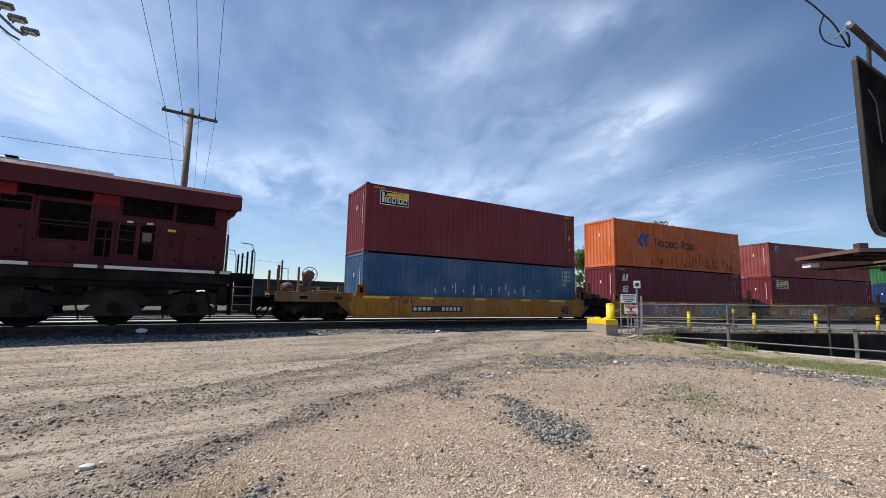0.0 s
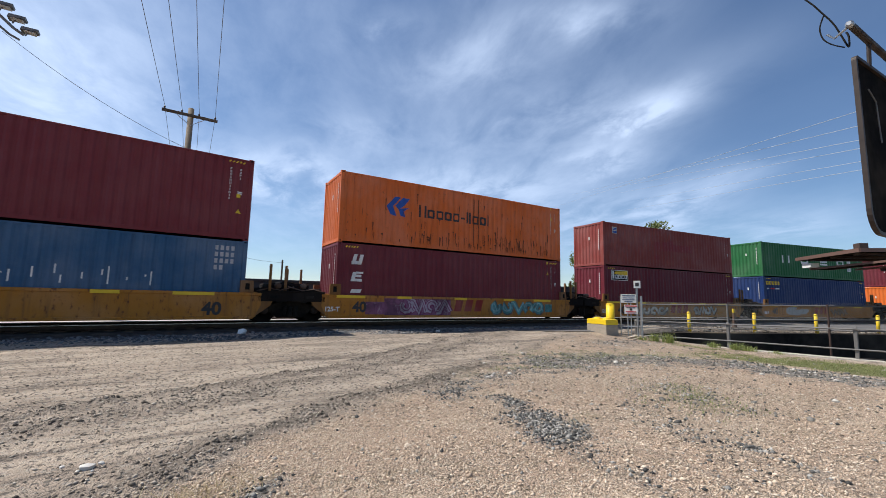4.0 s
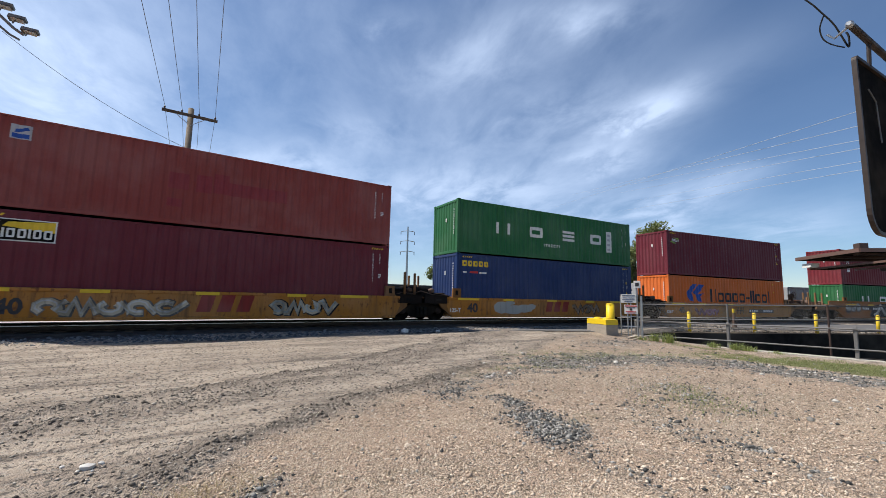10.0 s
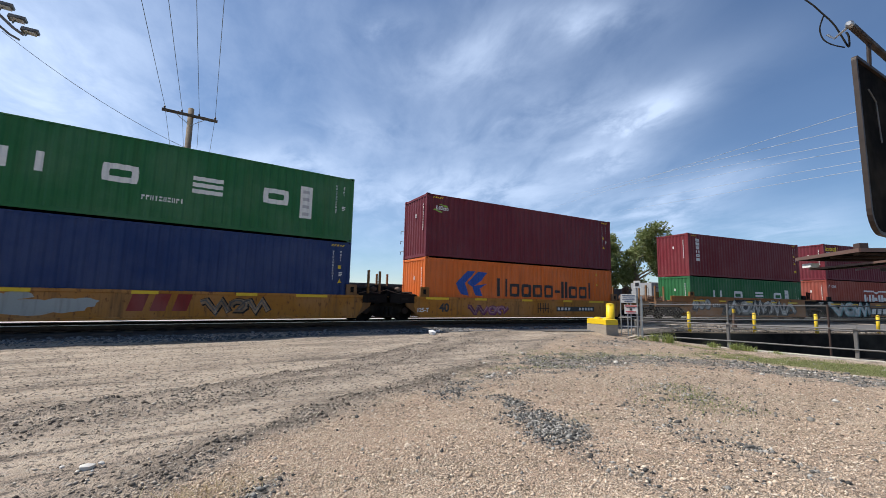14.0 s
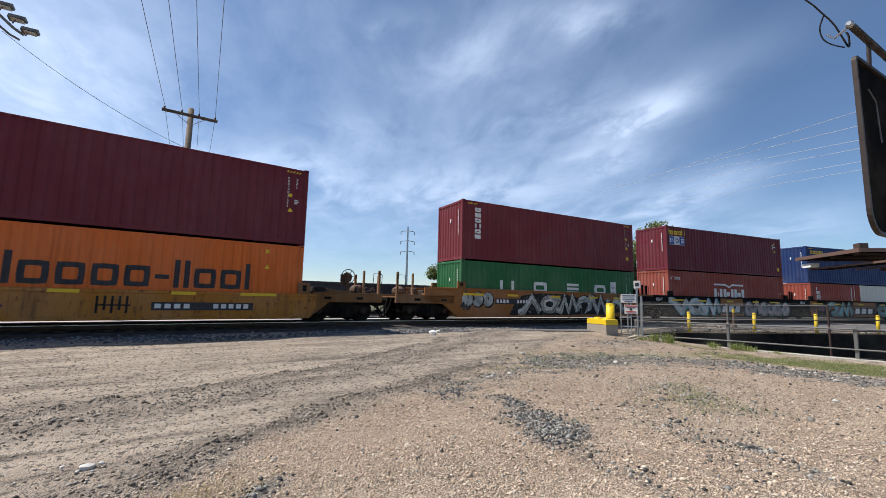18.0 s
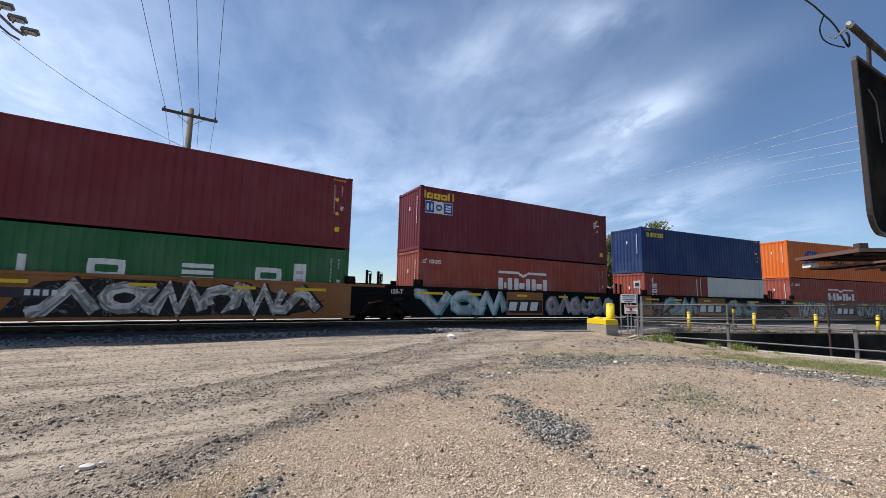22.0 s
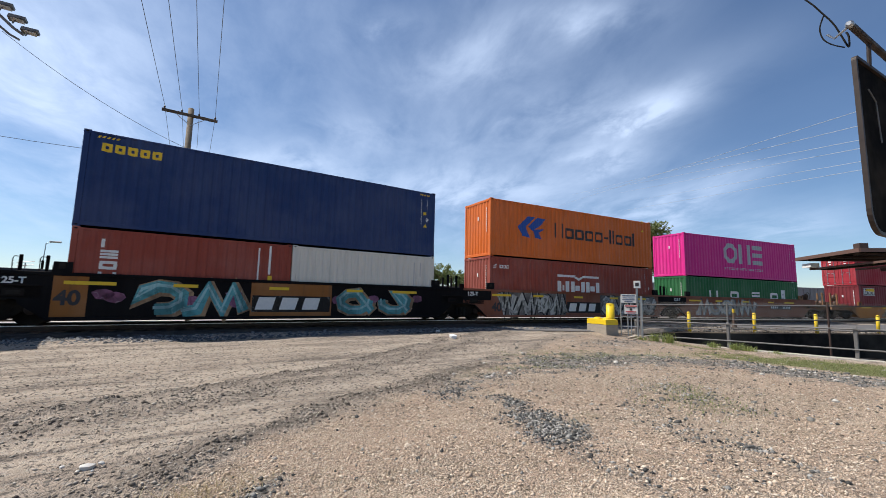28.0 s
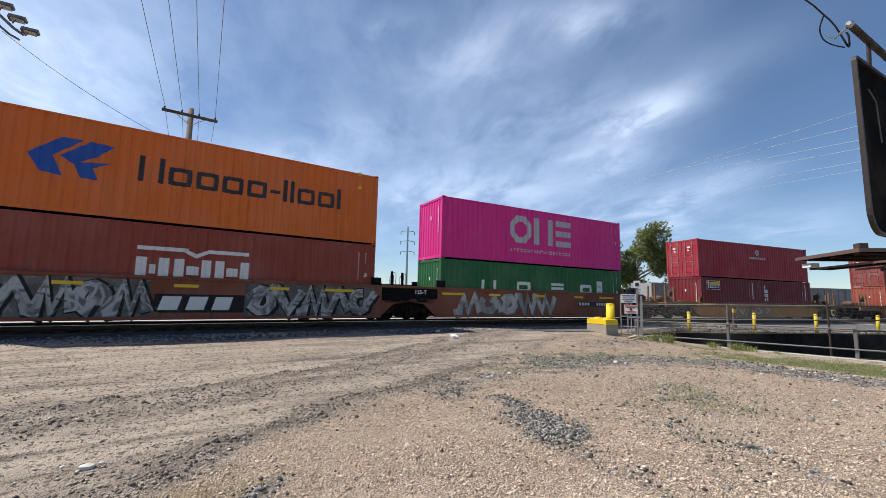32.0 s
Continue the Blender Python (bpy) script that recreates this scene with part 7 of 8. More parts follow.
            part("axle", rod(G(), (0, -0.95, 0), (0, 0.95, 0), 0.09, n=12), iron, ws)
    MOVERS.append((c, -15.09, RT - 0.25, RAIL))


locomotive()
# ---------------------------------------------------------------- sunken lane, kerb, railing, fence
def along(a, b, t):
    return a + (b - a) * t


def wall_line(name, pts, th, z0, z1, mat, label, cat):
    g = G()
    for (xa, ya, ta), (xb, yb, tb) in zip(pts[:-1], pts[1:]):
        d = np.array((xb - xa, yb - ya)); d = d / np.linalg.norm(d)
        n = np.array((-d[1], d[0])) * th / 2
        vs = []
        for x, y, t in ((xa, ya, ta), (xb, yb, tb)):
            for s in (-1, 1):
                for z in (z0, t):
                    vs.append((x + s * n[0], y + s * n[1], z))
        face_block(g, vs, [(0, 1, 3, 2), (4, 6, 7, 5), (0, 4, 5, 1), (2, 3, 7, 6), (1, 5, 7, 3), (0, 2, 6, 4)])
    return solid(name, g, mat, label, cat, kind="structure")


def edge_gravel():
    rng = np.random.default_rng(23)
    t, o = rng.uniform(0.0, 1.0, 1500), rng.uniform(0.25, 1.3, 1500) ** 1.2
    d = (FAR_B - FAR_A) / np.linalg.norm(FAR_B - FAR_A)
    x, y = FAR_A[0] + (FAR_B - FAR_A)[0] * t - d[1] * o, FAR_A[1] + (FAR_B - FAR_A)[1] * t + d[0] * o
    stones("edge_gravel", np.stack((x, y, np.maximum(0.0, ground_z(x, y)) + 0.03), -1), rng.lognormal(math.log(0.026), 0.5, 1500), stony("edge_rubble", (0.04, 0.033, 0.027), (0.10, 0.08, 0.06), (0.40, 0.37, 0.32)),
           "dark rubble and stones along the lane's far edge", rng)


def make_lane():
    M["kerb"] = plain("pale_kerb_concrete", (0.46, 0.42, 0.36), 0.9, 0, 0.4, 8.0, 0.4)
    dark = plain("near_black_concrete", (0.026, 0.022, 0.019), 0.95, 0, 0.8, 3.0, 0.5, 0.1)
    wall_line("retaining_wall", [(22.0 + 0.19, 11.45 + 0.38, 0.0), (24.1 + 0.19, 10.35 + 0.38, -0.01), (35.6 + 0.19, 4.8 + 0.38, 0.01), (47.0 + 0.19, -0.75 + 0.38, 0.01)], 1.1, -1.7, 0, dark, "near-black concrete retaining wall of the sunken lane", "wall")
    wall_line("retaining_wall", [(18.1, 11.42, -0.1), (22.4, 11.55, 0.0)], 0.5, -1.7, 0, dark, "near-black concrete end wall of the sunken lane", "wall")
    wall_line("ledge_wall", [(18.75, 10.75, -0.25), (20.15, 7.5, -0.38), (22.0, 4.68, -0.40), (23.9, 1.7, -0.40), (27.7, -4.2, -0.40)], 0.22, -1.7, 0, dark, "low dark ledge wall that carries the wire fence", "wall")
    wall_line("kerb", [(18.28, 11.3, -0.06), (18.84, 7.0, -0.17), (19.30, 3.45, -0.165), (19.75, -0.1, -0.165), (20.35, -5.0, -0.165)], 0.46, -1.7, 0, M["kerb"], "pale worn concrete kerb at the lane's edge", "kerb")
    edge_gravel()
    rng = random.Random(3)
    for x, y, s in ((17.1, 10.05, 0.13), (17.35, 9.9, 0.09), (16.9, 9.8, 0.08), (17.5, 10.15, 0.15), (17.6, 9.75, 0.07), (16.7, 10.0, 0.06)):
        q = np.random.default_rng(int(x * 100))
        V = np.array(ICO) * (1 + 0.25 * q.standard_normal((12, 1))) * (s * 1.3, s, s * 0.6)
        solid("rubble_stone", ([tuple(v) for v in V], [tuple(f) for f in ICO_F]), M["concrete"], "broken concrete lump beside the barrier block", "rubble", "rubble", m=pose(x, y, float(ground_z(x, y)) + s * 0.15, 0, 0, 40 * s))
    for i in range(16):
        t = rng.random()
        x, y = 19.7 + 6 * rng.random(), 9.0 - 9 * t
        if side_of(x, y, RAIL_A, RAIL_B) < 0.5 or -side_of(x, y, FAR_A, FAR_B) < 0.5:
            continue
        s = rng.uniform(0.12, 0.4)
        q = np.random.default_rng(i)
        V = np.array(ICO) * (1 + 0.25 * q.standard_normal((12, 1))) * (s * 1.5, s, s * 0.6)
        solid("rubble_stone", ([tuple(v) for v in V], [tuple(f) for f in ICO_F]), M["concrete"] if i % 3 == 0 else M["tie"], "broken lump lying in the sunken lane", "rubble", "rubble", m=pose(x, y, -1.4 + s * 0.2, 0, 0, rng.uniform(0, 360)))


def make_railing():
    r = thing("metal_railing", "two-rail galvanised metal railing along the lane", "railing")
    P = [(18.40, 10.6, 0.69, 0.05), (18.86, 7.03, 0.757, 0.113), (19.32, 3.46, 0.812, 0.143), (19.76, -0.1, 0.86, 0.20), (20.2, -3.7, 0.90, 0.25)]
    g_lo, g_hi = [], []
    for x, y, hi, lo in P:
        part("post", box(G(), x - 0.05, x + 0.05, y - 0.05, y + 0.05, -0.55, hi + 0.07, 0.012), M["dull_galv"], r)
        g_lo.append((x - 0.07, y, lo)); g_hi.append((x - 0.07, y, hi))
    part("top_rail", tube(G(), g_hi, 0.026, 8), M["dull_galv"], r)
    part("lower_rail", tube(G(), g_lo, 0.026, 8), M["dull_galv"], r)


def make_fence():
    f = thing("chain_link_fence", "chain-link wire fence on rusty steel posts", "fence")
    P = [(18.74, 10.55, -0.2), (20.15, 7.5, -0.38), (22.0, 4.68, -0.40), (23.85, 1.86, -0.40), (25.7, -0.95, -0.4)]
    T = [1.45, 1.506, 1.563, 1.619, 1.673]
    mids, lows = [0.756, 0.892, 1.007, 1.126, 1.241], [0.379, 0.502, 0.597, 0.692, 0.789]
    for (x, y, z), t in zip(P, T):
        part("post", rod(G(), (x, y, z), (x, y, t + 0.06), 0.038, n=10), M["dull_galv"] if x < 21 else M["brown_metal"], f)
    part("top_rail", tube(G(), [(x, y, t) for (x, y, _), t in zip(P, T)], 0.024, 8), M["dull_galv"], f)
    part("middle_rail", tube(G(), [(x, y, t) for (x, y, _), t in zip(P, mids)], 0.022, 8), M["dull_galv"], f)
    part("bottom_rail", tube(G(), [(x, y, t) for (x, y, _), t in zip(P, lows)], 0.018, 8), M["dull_galv"], f)
    g = G()
    w, step = 0.0030, 0.062
    for i in range(len(P) - 1):
        a, b = np.array((*P[i][:2], 0.0)), np.array((*P[i + 1][:2], 0.0))
        L = np.linalg.norm(b - a)
        h = T[i] + 0.14 - lows[i]
        for sgn in (1, -1):
            u = -h
            while u < L:
                # a slanting wire clipped to the panel
                u0, u1 = u, u + h
                z0, z1 = (0.0, h) if sgn > 0 else (h, 0.0)
                if u0 < 0:
                    z0 += (z1 - z0) * (-u0) / h; u0 = 0
                if u1 > L:
                    z1 -= (z1 - z0) * (u1 - L) / max(1e-6, u1 - u0); u1 = L
                if u1 > u0:
                    zb = lows[i]
                    p, q = a + (b - a) * u0 / L, a + (b - a) * u1 / L
                    face_block(g, [(p[0], p[1], zb + z0 - w), (q[0], q[1], zb + z1 - w), (q[0], q[1], zb + z1 + w), (p[0], p[1], zb + z0 + w)], [(0, 1, 2, 3)])
                u += step
    ob = new("wire_mesh", raw_mesh("wire_mesh", g, plain("weathered_fence_wire", (0.28, 0.265, 0.245), 0.7, 0.2, 0.3)))
    ob.parent = f
    tagged(ob, "woven galvanised wire mesh", kind="stuff")


def make_bollards():
    def one():
        b = thing("bollard", "bright yellow steel bollard beside the paved path", "bollard", "yellow bollards")
        part("tube", rod(G(), (0, 0, -0.1), (0, 0, 1.0), 0.085, n=16), M["bollard"], b, "", True)
        part("cap", lathe(G(), [(0.09, 0.98), (0.088, 1.03), (0.06, 1.07), (0.01, 1.085)], (0, 0, 0), "z", 16), M["bollard"], b, "", True)
        return b
    first = one()
    spots = [(24.19, 10.87), (27.91, 9.09), (31.21, 7.18), (35.71, 5.40), (39.6, 3.45)]
    for i, (x, y) in enumerate(spots):
        m = pose(x, y, 0.02, 1.5 * (i % 2), -2.0 + i)
        if i == 0:
            first.matrix_basis = m
        else:
            copy_thing(first, m)
    big = thing("bollard", "thick yellow steel bollard behind a concrete block", "bollard", "yellow bollards", m=pose(17.35, 11.22, 0.06))
    part("tube", rod(G(), (0, 0, -0.1), (0, 0, 1.34), 0.185, n=20), M["bollard"], big, "", True)
    part("cap", lathe(G(), [(0.188, 1.32), (0.18, 1.38), (0.1, 1.40), (0.01, 1.405)], (0, 0, 0), "z", 20), M["bollard"], big, "", True)


def make_block():
    b = thing("concrete_block", "weathered concrete barrier block with a yellow painted top", "concrete block", m=pose(16.28, 10.73, 0.05, 0, 0, math.degrees(math.atan2(0.968, 0.254))))
    part("body", slab(G(), [(0.0, 0.0), (0.4, -0.02), (1.26, 0.1), (1.24, 0.48), (0.02, 0.48)], 0.0, -0.66), M["concrete"], b)
    cap = part("painted_top", slab(slab(G(), [(0.005, 0.481), (0.5, 0.50), (0.9, 0.481), (1.255, 0.481), (1.22, 0.70), (0.04, 0.70)], 0.006, -0.666), [(0.06, 0.70), (1.2, 0.70), (1.17, 0.715), (0.09, 0.715)], -0.05, -0.61), M["bollard"], b, "bright yellow painted cap")
    for x in (0.35, 0.92):
        part("stud", lathe(G(), [(0.17, 0.71), (0.15, 0.76), (0.10, 0.785), (0.02, 0.79)], (x, -0.33, 0), "z", 14), M["bollard"], cap)


def flat_sign(name, c, w, h, u, mat, label, parent):
    """A thin plate facing back along u."""
    n = Vector((-u[1], u[0], 0))
    x = Vector((u[0], u[1], 0))
    vs = []
    for t in (0.0, 0.012):
        for a, b in ((-w / 2, -h / 2), (w / 2, -h / 2), (w / 2, h / 2), (-w / 2, h / 2)):
            vs.append(tuple(Vector(c) + x * a + Vector((0, 0, b)) + n * t))
    return part(name, face_block(G(), vs, [(0, 1, 2, 3), (7, 6, 5, 4), (0, 4, 5, 1), (1, 5, 6, 2), (2, 6, 7, 3), (3, 7, 4, 0)]), mat, parent, label)


def make_gate_signs():
    s = thing("gate_frame", "galvanised pipe gate frame hung with small warning signs", "gate")
    u = (0.507, -0.862)
    base = Vector((17.46, 10.76, 0))
    for k in (0.0, 0.28, 0.42):
        p = base + Vector((*u, 0)) * k
        part("pipe", tube(G(), [(p.x, p.y, -0.1), (p.x, p.y, 1.5 if k else 1.8)], 0.026, 8), M["galv"], s)
    p = base + Vector((*u, 0)) * 0.68
    part("sign_post", box(G(), p.x - 0.035, p.x + 0.035, p.y - 0.035, p.y + 0.035, -0.1, 2.5, 0.008), M["galv"], s)
    q = base + Vector((*u, 0)) * 0.85
    part("gate_post", rod(G(), (q.x, q.y, -0.2), (q.x, q.y, 1.82), 0.05, n=12), M["galv"], s)
    for z in (0.45, 0.9):
        part("pipe", tube(G(), [tuple(base + Vector((0, 0, z))), (q.x, q.y, z)], 0.022, 8), M["galv"], s)
    n = Vector((-0.862, -0.507, 0)) * 0.05
    red = M["red_mark"]

    def put(name, k, z, w, h, mat, label, bars):
        c = base + Vector((*u, 0)) * k + Vector((0, 0, z)) + n
        pl = flat_sign(name, c, w, h, u, mat, label, s)
        for (a, b, ww, hh, mm) in bars:
            cc = c + Vector((*u, 0)) * a + Vector((0, 0, b)) + n * 0.2
            flat_sign("sign_bar", cc, ww, hh, u, mm, "", pl)
    dk = M["dark_mark"]
    put("notice_sign", 0.33, 1.70, 0.64, 0.38, M["white"], "white notice with a dark line of marks", [(0, 0.13, 0.54, 0.05, M["slate_mark"]), (0, 0.03, 0.48, 0.035, M["slate_mark"]), (0, -0.05, 0.5, 0.035, M["slate_mark"]), (0, -0.13, 0.34, 0.035, M["slate_mark"])])
    put("warning_sign", 0.42, 1.22, 0.54, 0.40, M["white"], "white warning sign with a red band", [(0, 0.15, 0.5, 0.05, red), (0, 0.08, 0.36, 0.025, dk), (0, 0.0, 0.1, 0.1, dk), (0, -0.10, 0.42, 0.03, red), (0, -0.16, 0.36, 0.025, red)])
    put("number_plate", 0.70, 2.34, 0.28, 0.33, M["white"], "small white plate with a dark mark", [(0, 0.0, 0.15, 0.16, dk)])


def make_marker():
    m = thing("marker_post", "small rusty marker stand with a yellow head", "marker", m=pose(27.6, 8.35 + 1.6, 0.0))
    part("stand", slab(G(), [(-0.22, 0.0), (-0.14, 0.0), (0.0, 0.75), (0.14, 0.0), (0.22, 0.0), (0.06, 1.1), (-0.06, 1.1)], -0.05, 0.05), M["rust"], m)
    part("head", box(G(), -0.13, 0.13, -0.05, 0.05, 1.05, 1.28, 0.02), M["bollard"], m, "yellow head")


def make_path():
    """The asphalt path beside the track."""
    asp = plain("worn_asphalt", (0.135, 0.13, 0.128), 0.9, 0, 0.4, 25.0, 0.3)
    g = G()
    n = 60
    vs, fs = [], []
    for i in range(n + 1):
        s = 9 + i * 1.1
        w = min(1.0, i / 8)
        inner = RF - 2.2 - 1.0 * w
        if s > 23:
            while inner > RF - 12 and side_of(*arc_xy(s, inner), FAR_A, FAR_B) > 1.1:
                inner -= 0.1
        for r in (inner, RF - 2.2):
            x, y = arc_xy(s, r)
            vs.append((x, y, float(ground_z(x, y)) + 0.028))
        if i:
            fs.append((2 * i - 2, 2 * i - 1, 2 * i + 1, 2 * i))
    me = raw_mesh("pavement", (vs, fs), asp)
    tagged(new("pavement", me), "worn grey asphalt path beside the track", "pavement", kind="structure")


# ---------------------------------------------------------------- canopy, big sign, poles, wires
def make_canopy():
    c = thing("platform_canopy", "brown metal platform canopy with exposed beams", "canopy")
    A, B = Vector((21.35, 5.33, 0)), Vector((19.0, 3.12, 0))
    e = (B - A).normalized()
    n = Vector((-e.y, e.x, 0)) * -1
    n = Vector((0.69, -0.72, 0))

    def bar(name, a0, a1, d0, d1, z0, z1, mat, label=""):
        vs = []
        for a in (a0, a1):
            for d in (d0, d1):
                for z in (z0, z1):
                    p = A + e * a + n * d
                    vs.append((p.x, p.y, z))
        part(name, face_block(G(), vs, [(0, 1, 3, 2), (4, 6, 7, 5), (0, 4, 5, 1), (2, 3, 7, 6), (0, 2, 6, 4), (1, 5, 7, 3)]), mat, c, label)
    L = (B - A).length
    bm, lt = M["brown_metal"], plain("pale_brown_roof_metal", (0.15, 0.088, 0.07), 0.5, 0.1, 0.2, 4.0, 0.05)
    bar("roof", 0.0, L, 0.0, 9.0, 3.40, 3.46, bm)
    bar("fascia", -0.04, L + 0.04, -0.05, 0.0, 3.36, 3.49, lt, "pale brown metal fascia")
    bar("side_fascia", -0.05, 0.0, 0.0, 9.0, 3.36, 3.49, lt)
    bar("side_fascia", L, L + 0.05, 0.0, 9.0, 3.36, 3.49, lt)
    bar("roof_stub", L - 0.25, L + 0.02, 0.0, 0.25, 3.46, 3.66, bm)
    for a in (0.5, 1.6, 2.7):
        bar("purlin", a, a + 0.14, 0.15, 9.0, 3.30, 3.37, bm)
    # black sheet and tray: shade under the roof put into their colour
    bar("soffit", 0.02, L - 0.02, 0.02, 8.9, 3.37, 3.398, M["matt_black"], "black soffit, the roof's shade put into its colour")
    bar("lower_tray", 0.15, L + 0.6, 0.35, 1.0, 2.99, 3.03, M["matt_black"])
    for d in (0.33, 1.0, 1.9, 3.1):
        bar("tray_edge", 0.12, L + 0.6, d, d + 0.04, 2.98, 3.05, lt)
    bar("lower_beam", 0.6, L + 0.8, 2.4, 2.6, 2.92, 3.1, bm)
    lamp = M["white"]
    bar("lamp_housing", 0.10, 0.60, 0.1, 0.4, 3.06, 3.22, lamp, "white lamp housing")
    for a, d in ((0.6, 6.5), (L - 0.6, 6.5), (0.6, 8.6), (L - 0.6, 8.6)):
        bar("post", a - 0.1, a + 0.1, d - 0.1, d + 0.1, -0.3, 3.40, bm)


def make_big_sign():
    M["sign_rim"] = plain("dark_brown_rim_metal", (0.042, 0.031, 0.027), 0.6, 0.2, 0.3, 8.0, 0.1)
    s = thing("hanging_sign", "large dark sign panel with rounded corners seen from behind", "sign")
    o = Vector((5.93, 0.885, 0))
    u = Vector((0.993, -0.118, 0))
    n = Vector((-0.118, -0.993, 0))
    L, z0, z1, r = 2.6, 2.30, 4.24, 0.26

    def outline(inset):
        pts = []
        for cx, cz, a0 in ((r, z0 + r, 180), (L - r, z0 + r, 270), (L - r, z1 - r, 0), (r, z1 - r, 90)):
            rr = r if cz < (z0 + z1) / 2 else 0.06
            cx2 = cx if rr == r else (0.06 if cx == r else L - 0.06)
            cz2 = cz if rr == r else z1 - 0.06
            for k in range(7):
                a = radians(a0 + 15 * k)
                pts.append((cx2 + (rr - inset) * math.cos(a), cz2 + (rr - inset) * math.sin(a)))
        return pts

    def at(a, z, d):
        p = o + u * a + n * d
        return (p.x, p.y, z)
    P, Q = outline(0), outline(0.035)
    k = len(P)
    vs = [at(a, z, 0.03) for a, z in P] + [at(a, z, 0.03) for a, z in Q] + [at(a, z, -0.012) for a, z in P] + [at(a, z, 0.0) for a, z in Q]
    fs = []
    for i in range(k):
        j = (i + 1) % k
        fs += [(i, j, k + j, k + i), (i, 2 * k + i, 2 * k + j, j), (k + i, k + j, 3 * k + j, 3 * k + i)]
    part("rim", face_block(G(), vs, fs), M["sign_rim"], s, "dark brown metal rim")
    part("panel", face_block(G(), [at(a, z, 0.001) for a, z in Q] + [at(a, z, -0.011) for a, z in Q],
                             [tuple(range(k)), tuple(range(k, 2 * k))[::-1]] + [(i, k + i, k + (i + 1) % k, (i + 1) % k) for i in range(k)]), M["matt_black"], s, "black inner panel")
    part("support_tube", tube(G(), [at(-0.10, 4.53, 0.04), at(1.2, 4.47, 0.04), at(3.4, 4.40, 0.04)], 0.034, 12), M["sign_rim"], s)
    part("tube_cap", lathe(G(), [(0.02, -0.02), (0.038, 0.0), (0.038, 0.03), (0.02, 0.04)], at(-0.13, 4.532, 0.04), "x", 12), M["galv"], s, "shiny metal end cap")
    part("wire_bracket", tube(G(), [at(-0.10, 4.53, 0.04), (5.87, 1.00, 4.47), (5.86, 1.05, 4.54)], 0.012, 6), M["galv"], s)
    for a in (0.4, 1.5):
        part("hanger", tube(G(), [at(a, 4.22, 0.02), at(a, 4.50, 0.035)], 0.02, 8), M["sign_rim"], s)
    part("conduit", tube(G(), [at(0.26, 3.91, 0.03), at(0.45, 3.81, 0.03), at(0.47, 3.59, 0.03), at(0.50, 3.35, 0.03)], 0.007, 6), M["dull_galv"], s, "thin grey conduit on the panel")
    part("pole", rod(G(), at(2.9, 0.0, -0.1), at(2.9, 5.2, -0.1), 0.09, n=14), M["brown_metal"], s)
    def loop(pts, r):
        out = []
        P = [Vector(p) for p in pts]
        for i in range(len(P) - 1):
            p0, p1, p2, p3 = P[max(0, i - 1)], P[i], P[i + 1], P[min(len(P) - 1, i + 2)]
            for k in range(6):
                t = k / 6
                out.append(0.5 * (2 * p1 + (p2 - p0) * t + (2 * p0 - 5 * p1 + 4 * p2 - p3) * t * t + (3 * p1 - p0 - 3 * p2 + p3) * t ** 3))
        return tube(G(), out + [P[-1]], r, 6)
    part("cable", loop([(5.82, 1.5, 5.45), (5.88, 1.21, 5.07), (5.9, 1.08, 4.83), (5.91, 1.0, 4.66), (5.92, 0.95, 4.50), (5.92, 0.90, 4.34), (5.93, 0.895, 4.46), (5.93, 0.91, 4.52)], 0.009), M["black"], s, "black drooping cable")
    part("cable", loop([(5.9, 1.07, 4.80), (5.89, 1.11, 4.66), (5.89, 1.09, 4.52), (5.9, 1.02, 4.42), (5.92, 0.93, 4.35)], 0.007), M["black"], s, "thin black drooping cable")


def sag(p, q, drop, n=14):
    p, q = Vector(p), Vector(q)
    return [p.lerp(q, i / n) - Vector((0, 0, drop * 4 * (i / n) * (1 - i / n))) for i in range(n + 1)]


def insulator(parent, p, s=1.0):
    part("insulator", lathe(G(), [(0.02, 0), (0.05 * s, 0.03), (0.03 * s, 0.07), (0.06 * s, 0.09), (0.03 * s, 0.14), (0.01, 0.17)], p, "z", 10), M["brown_metal"], parent)


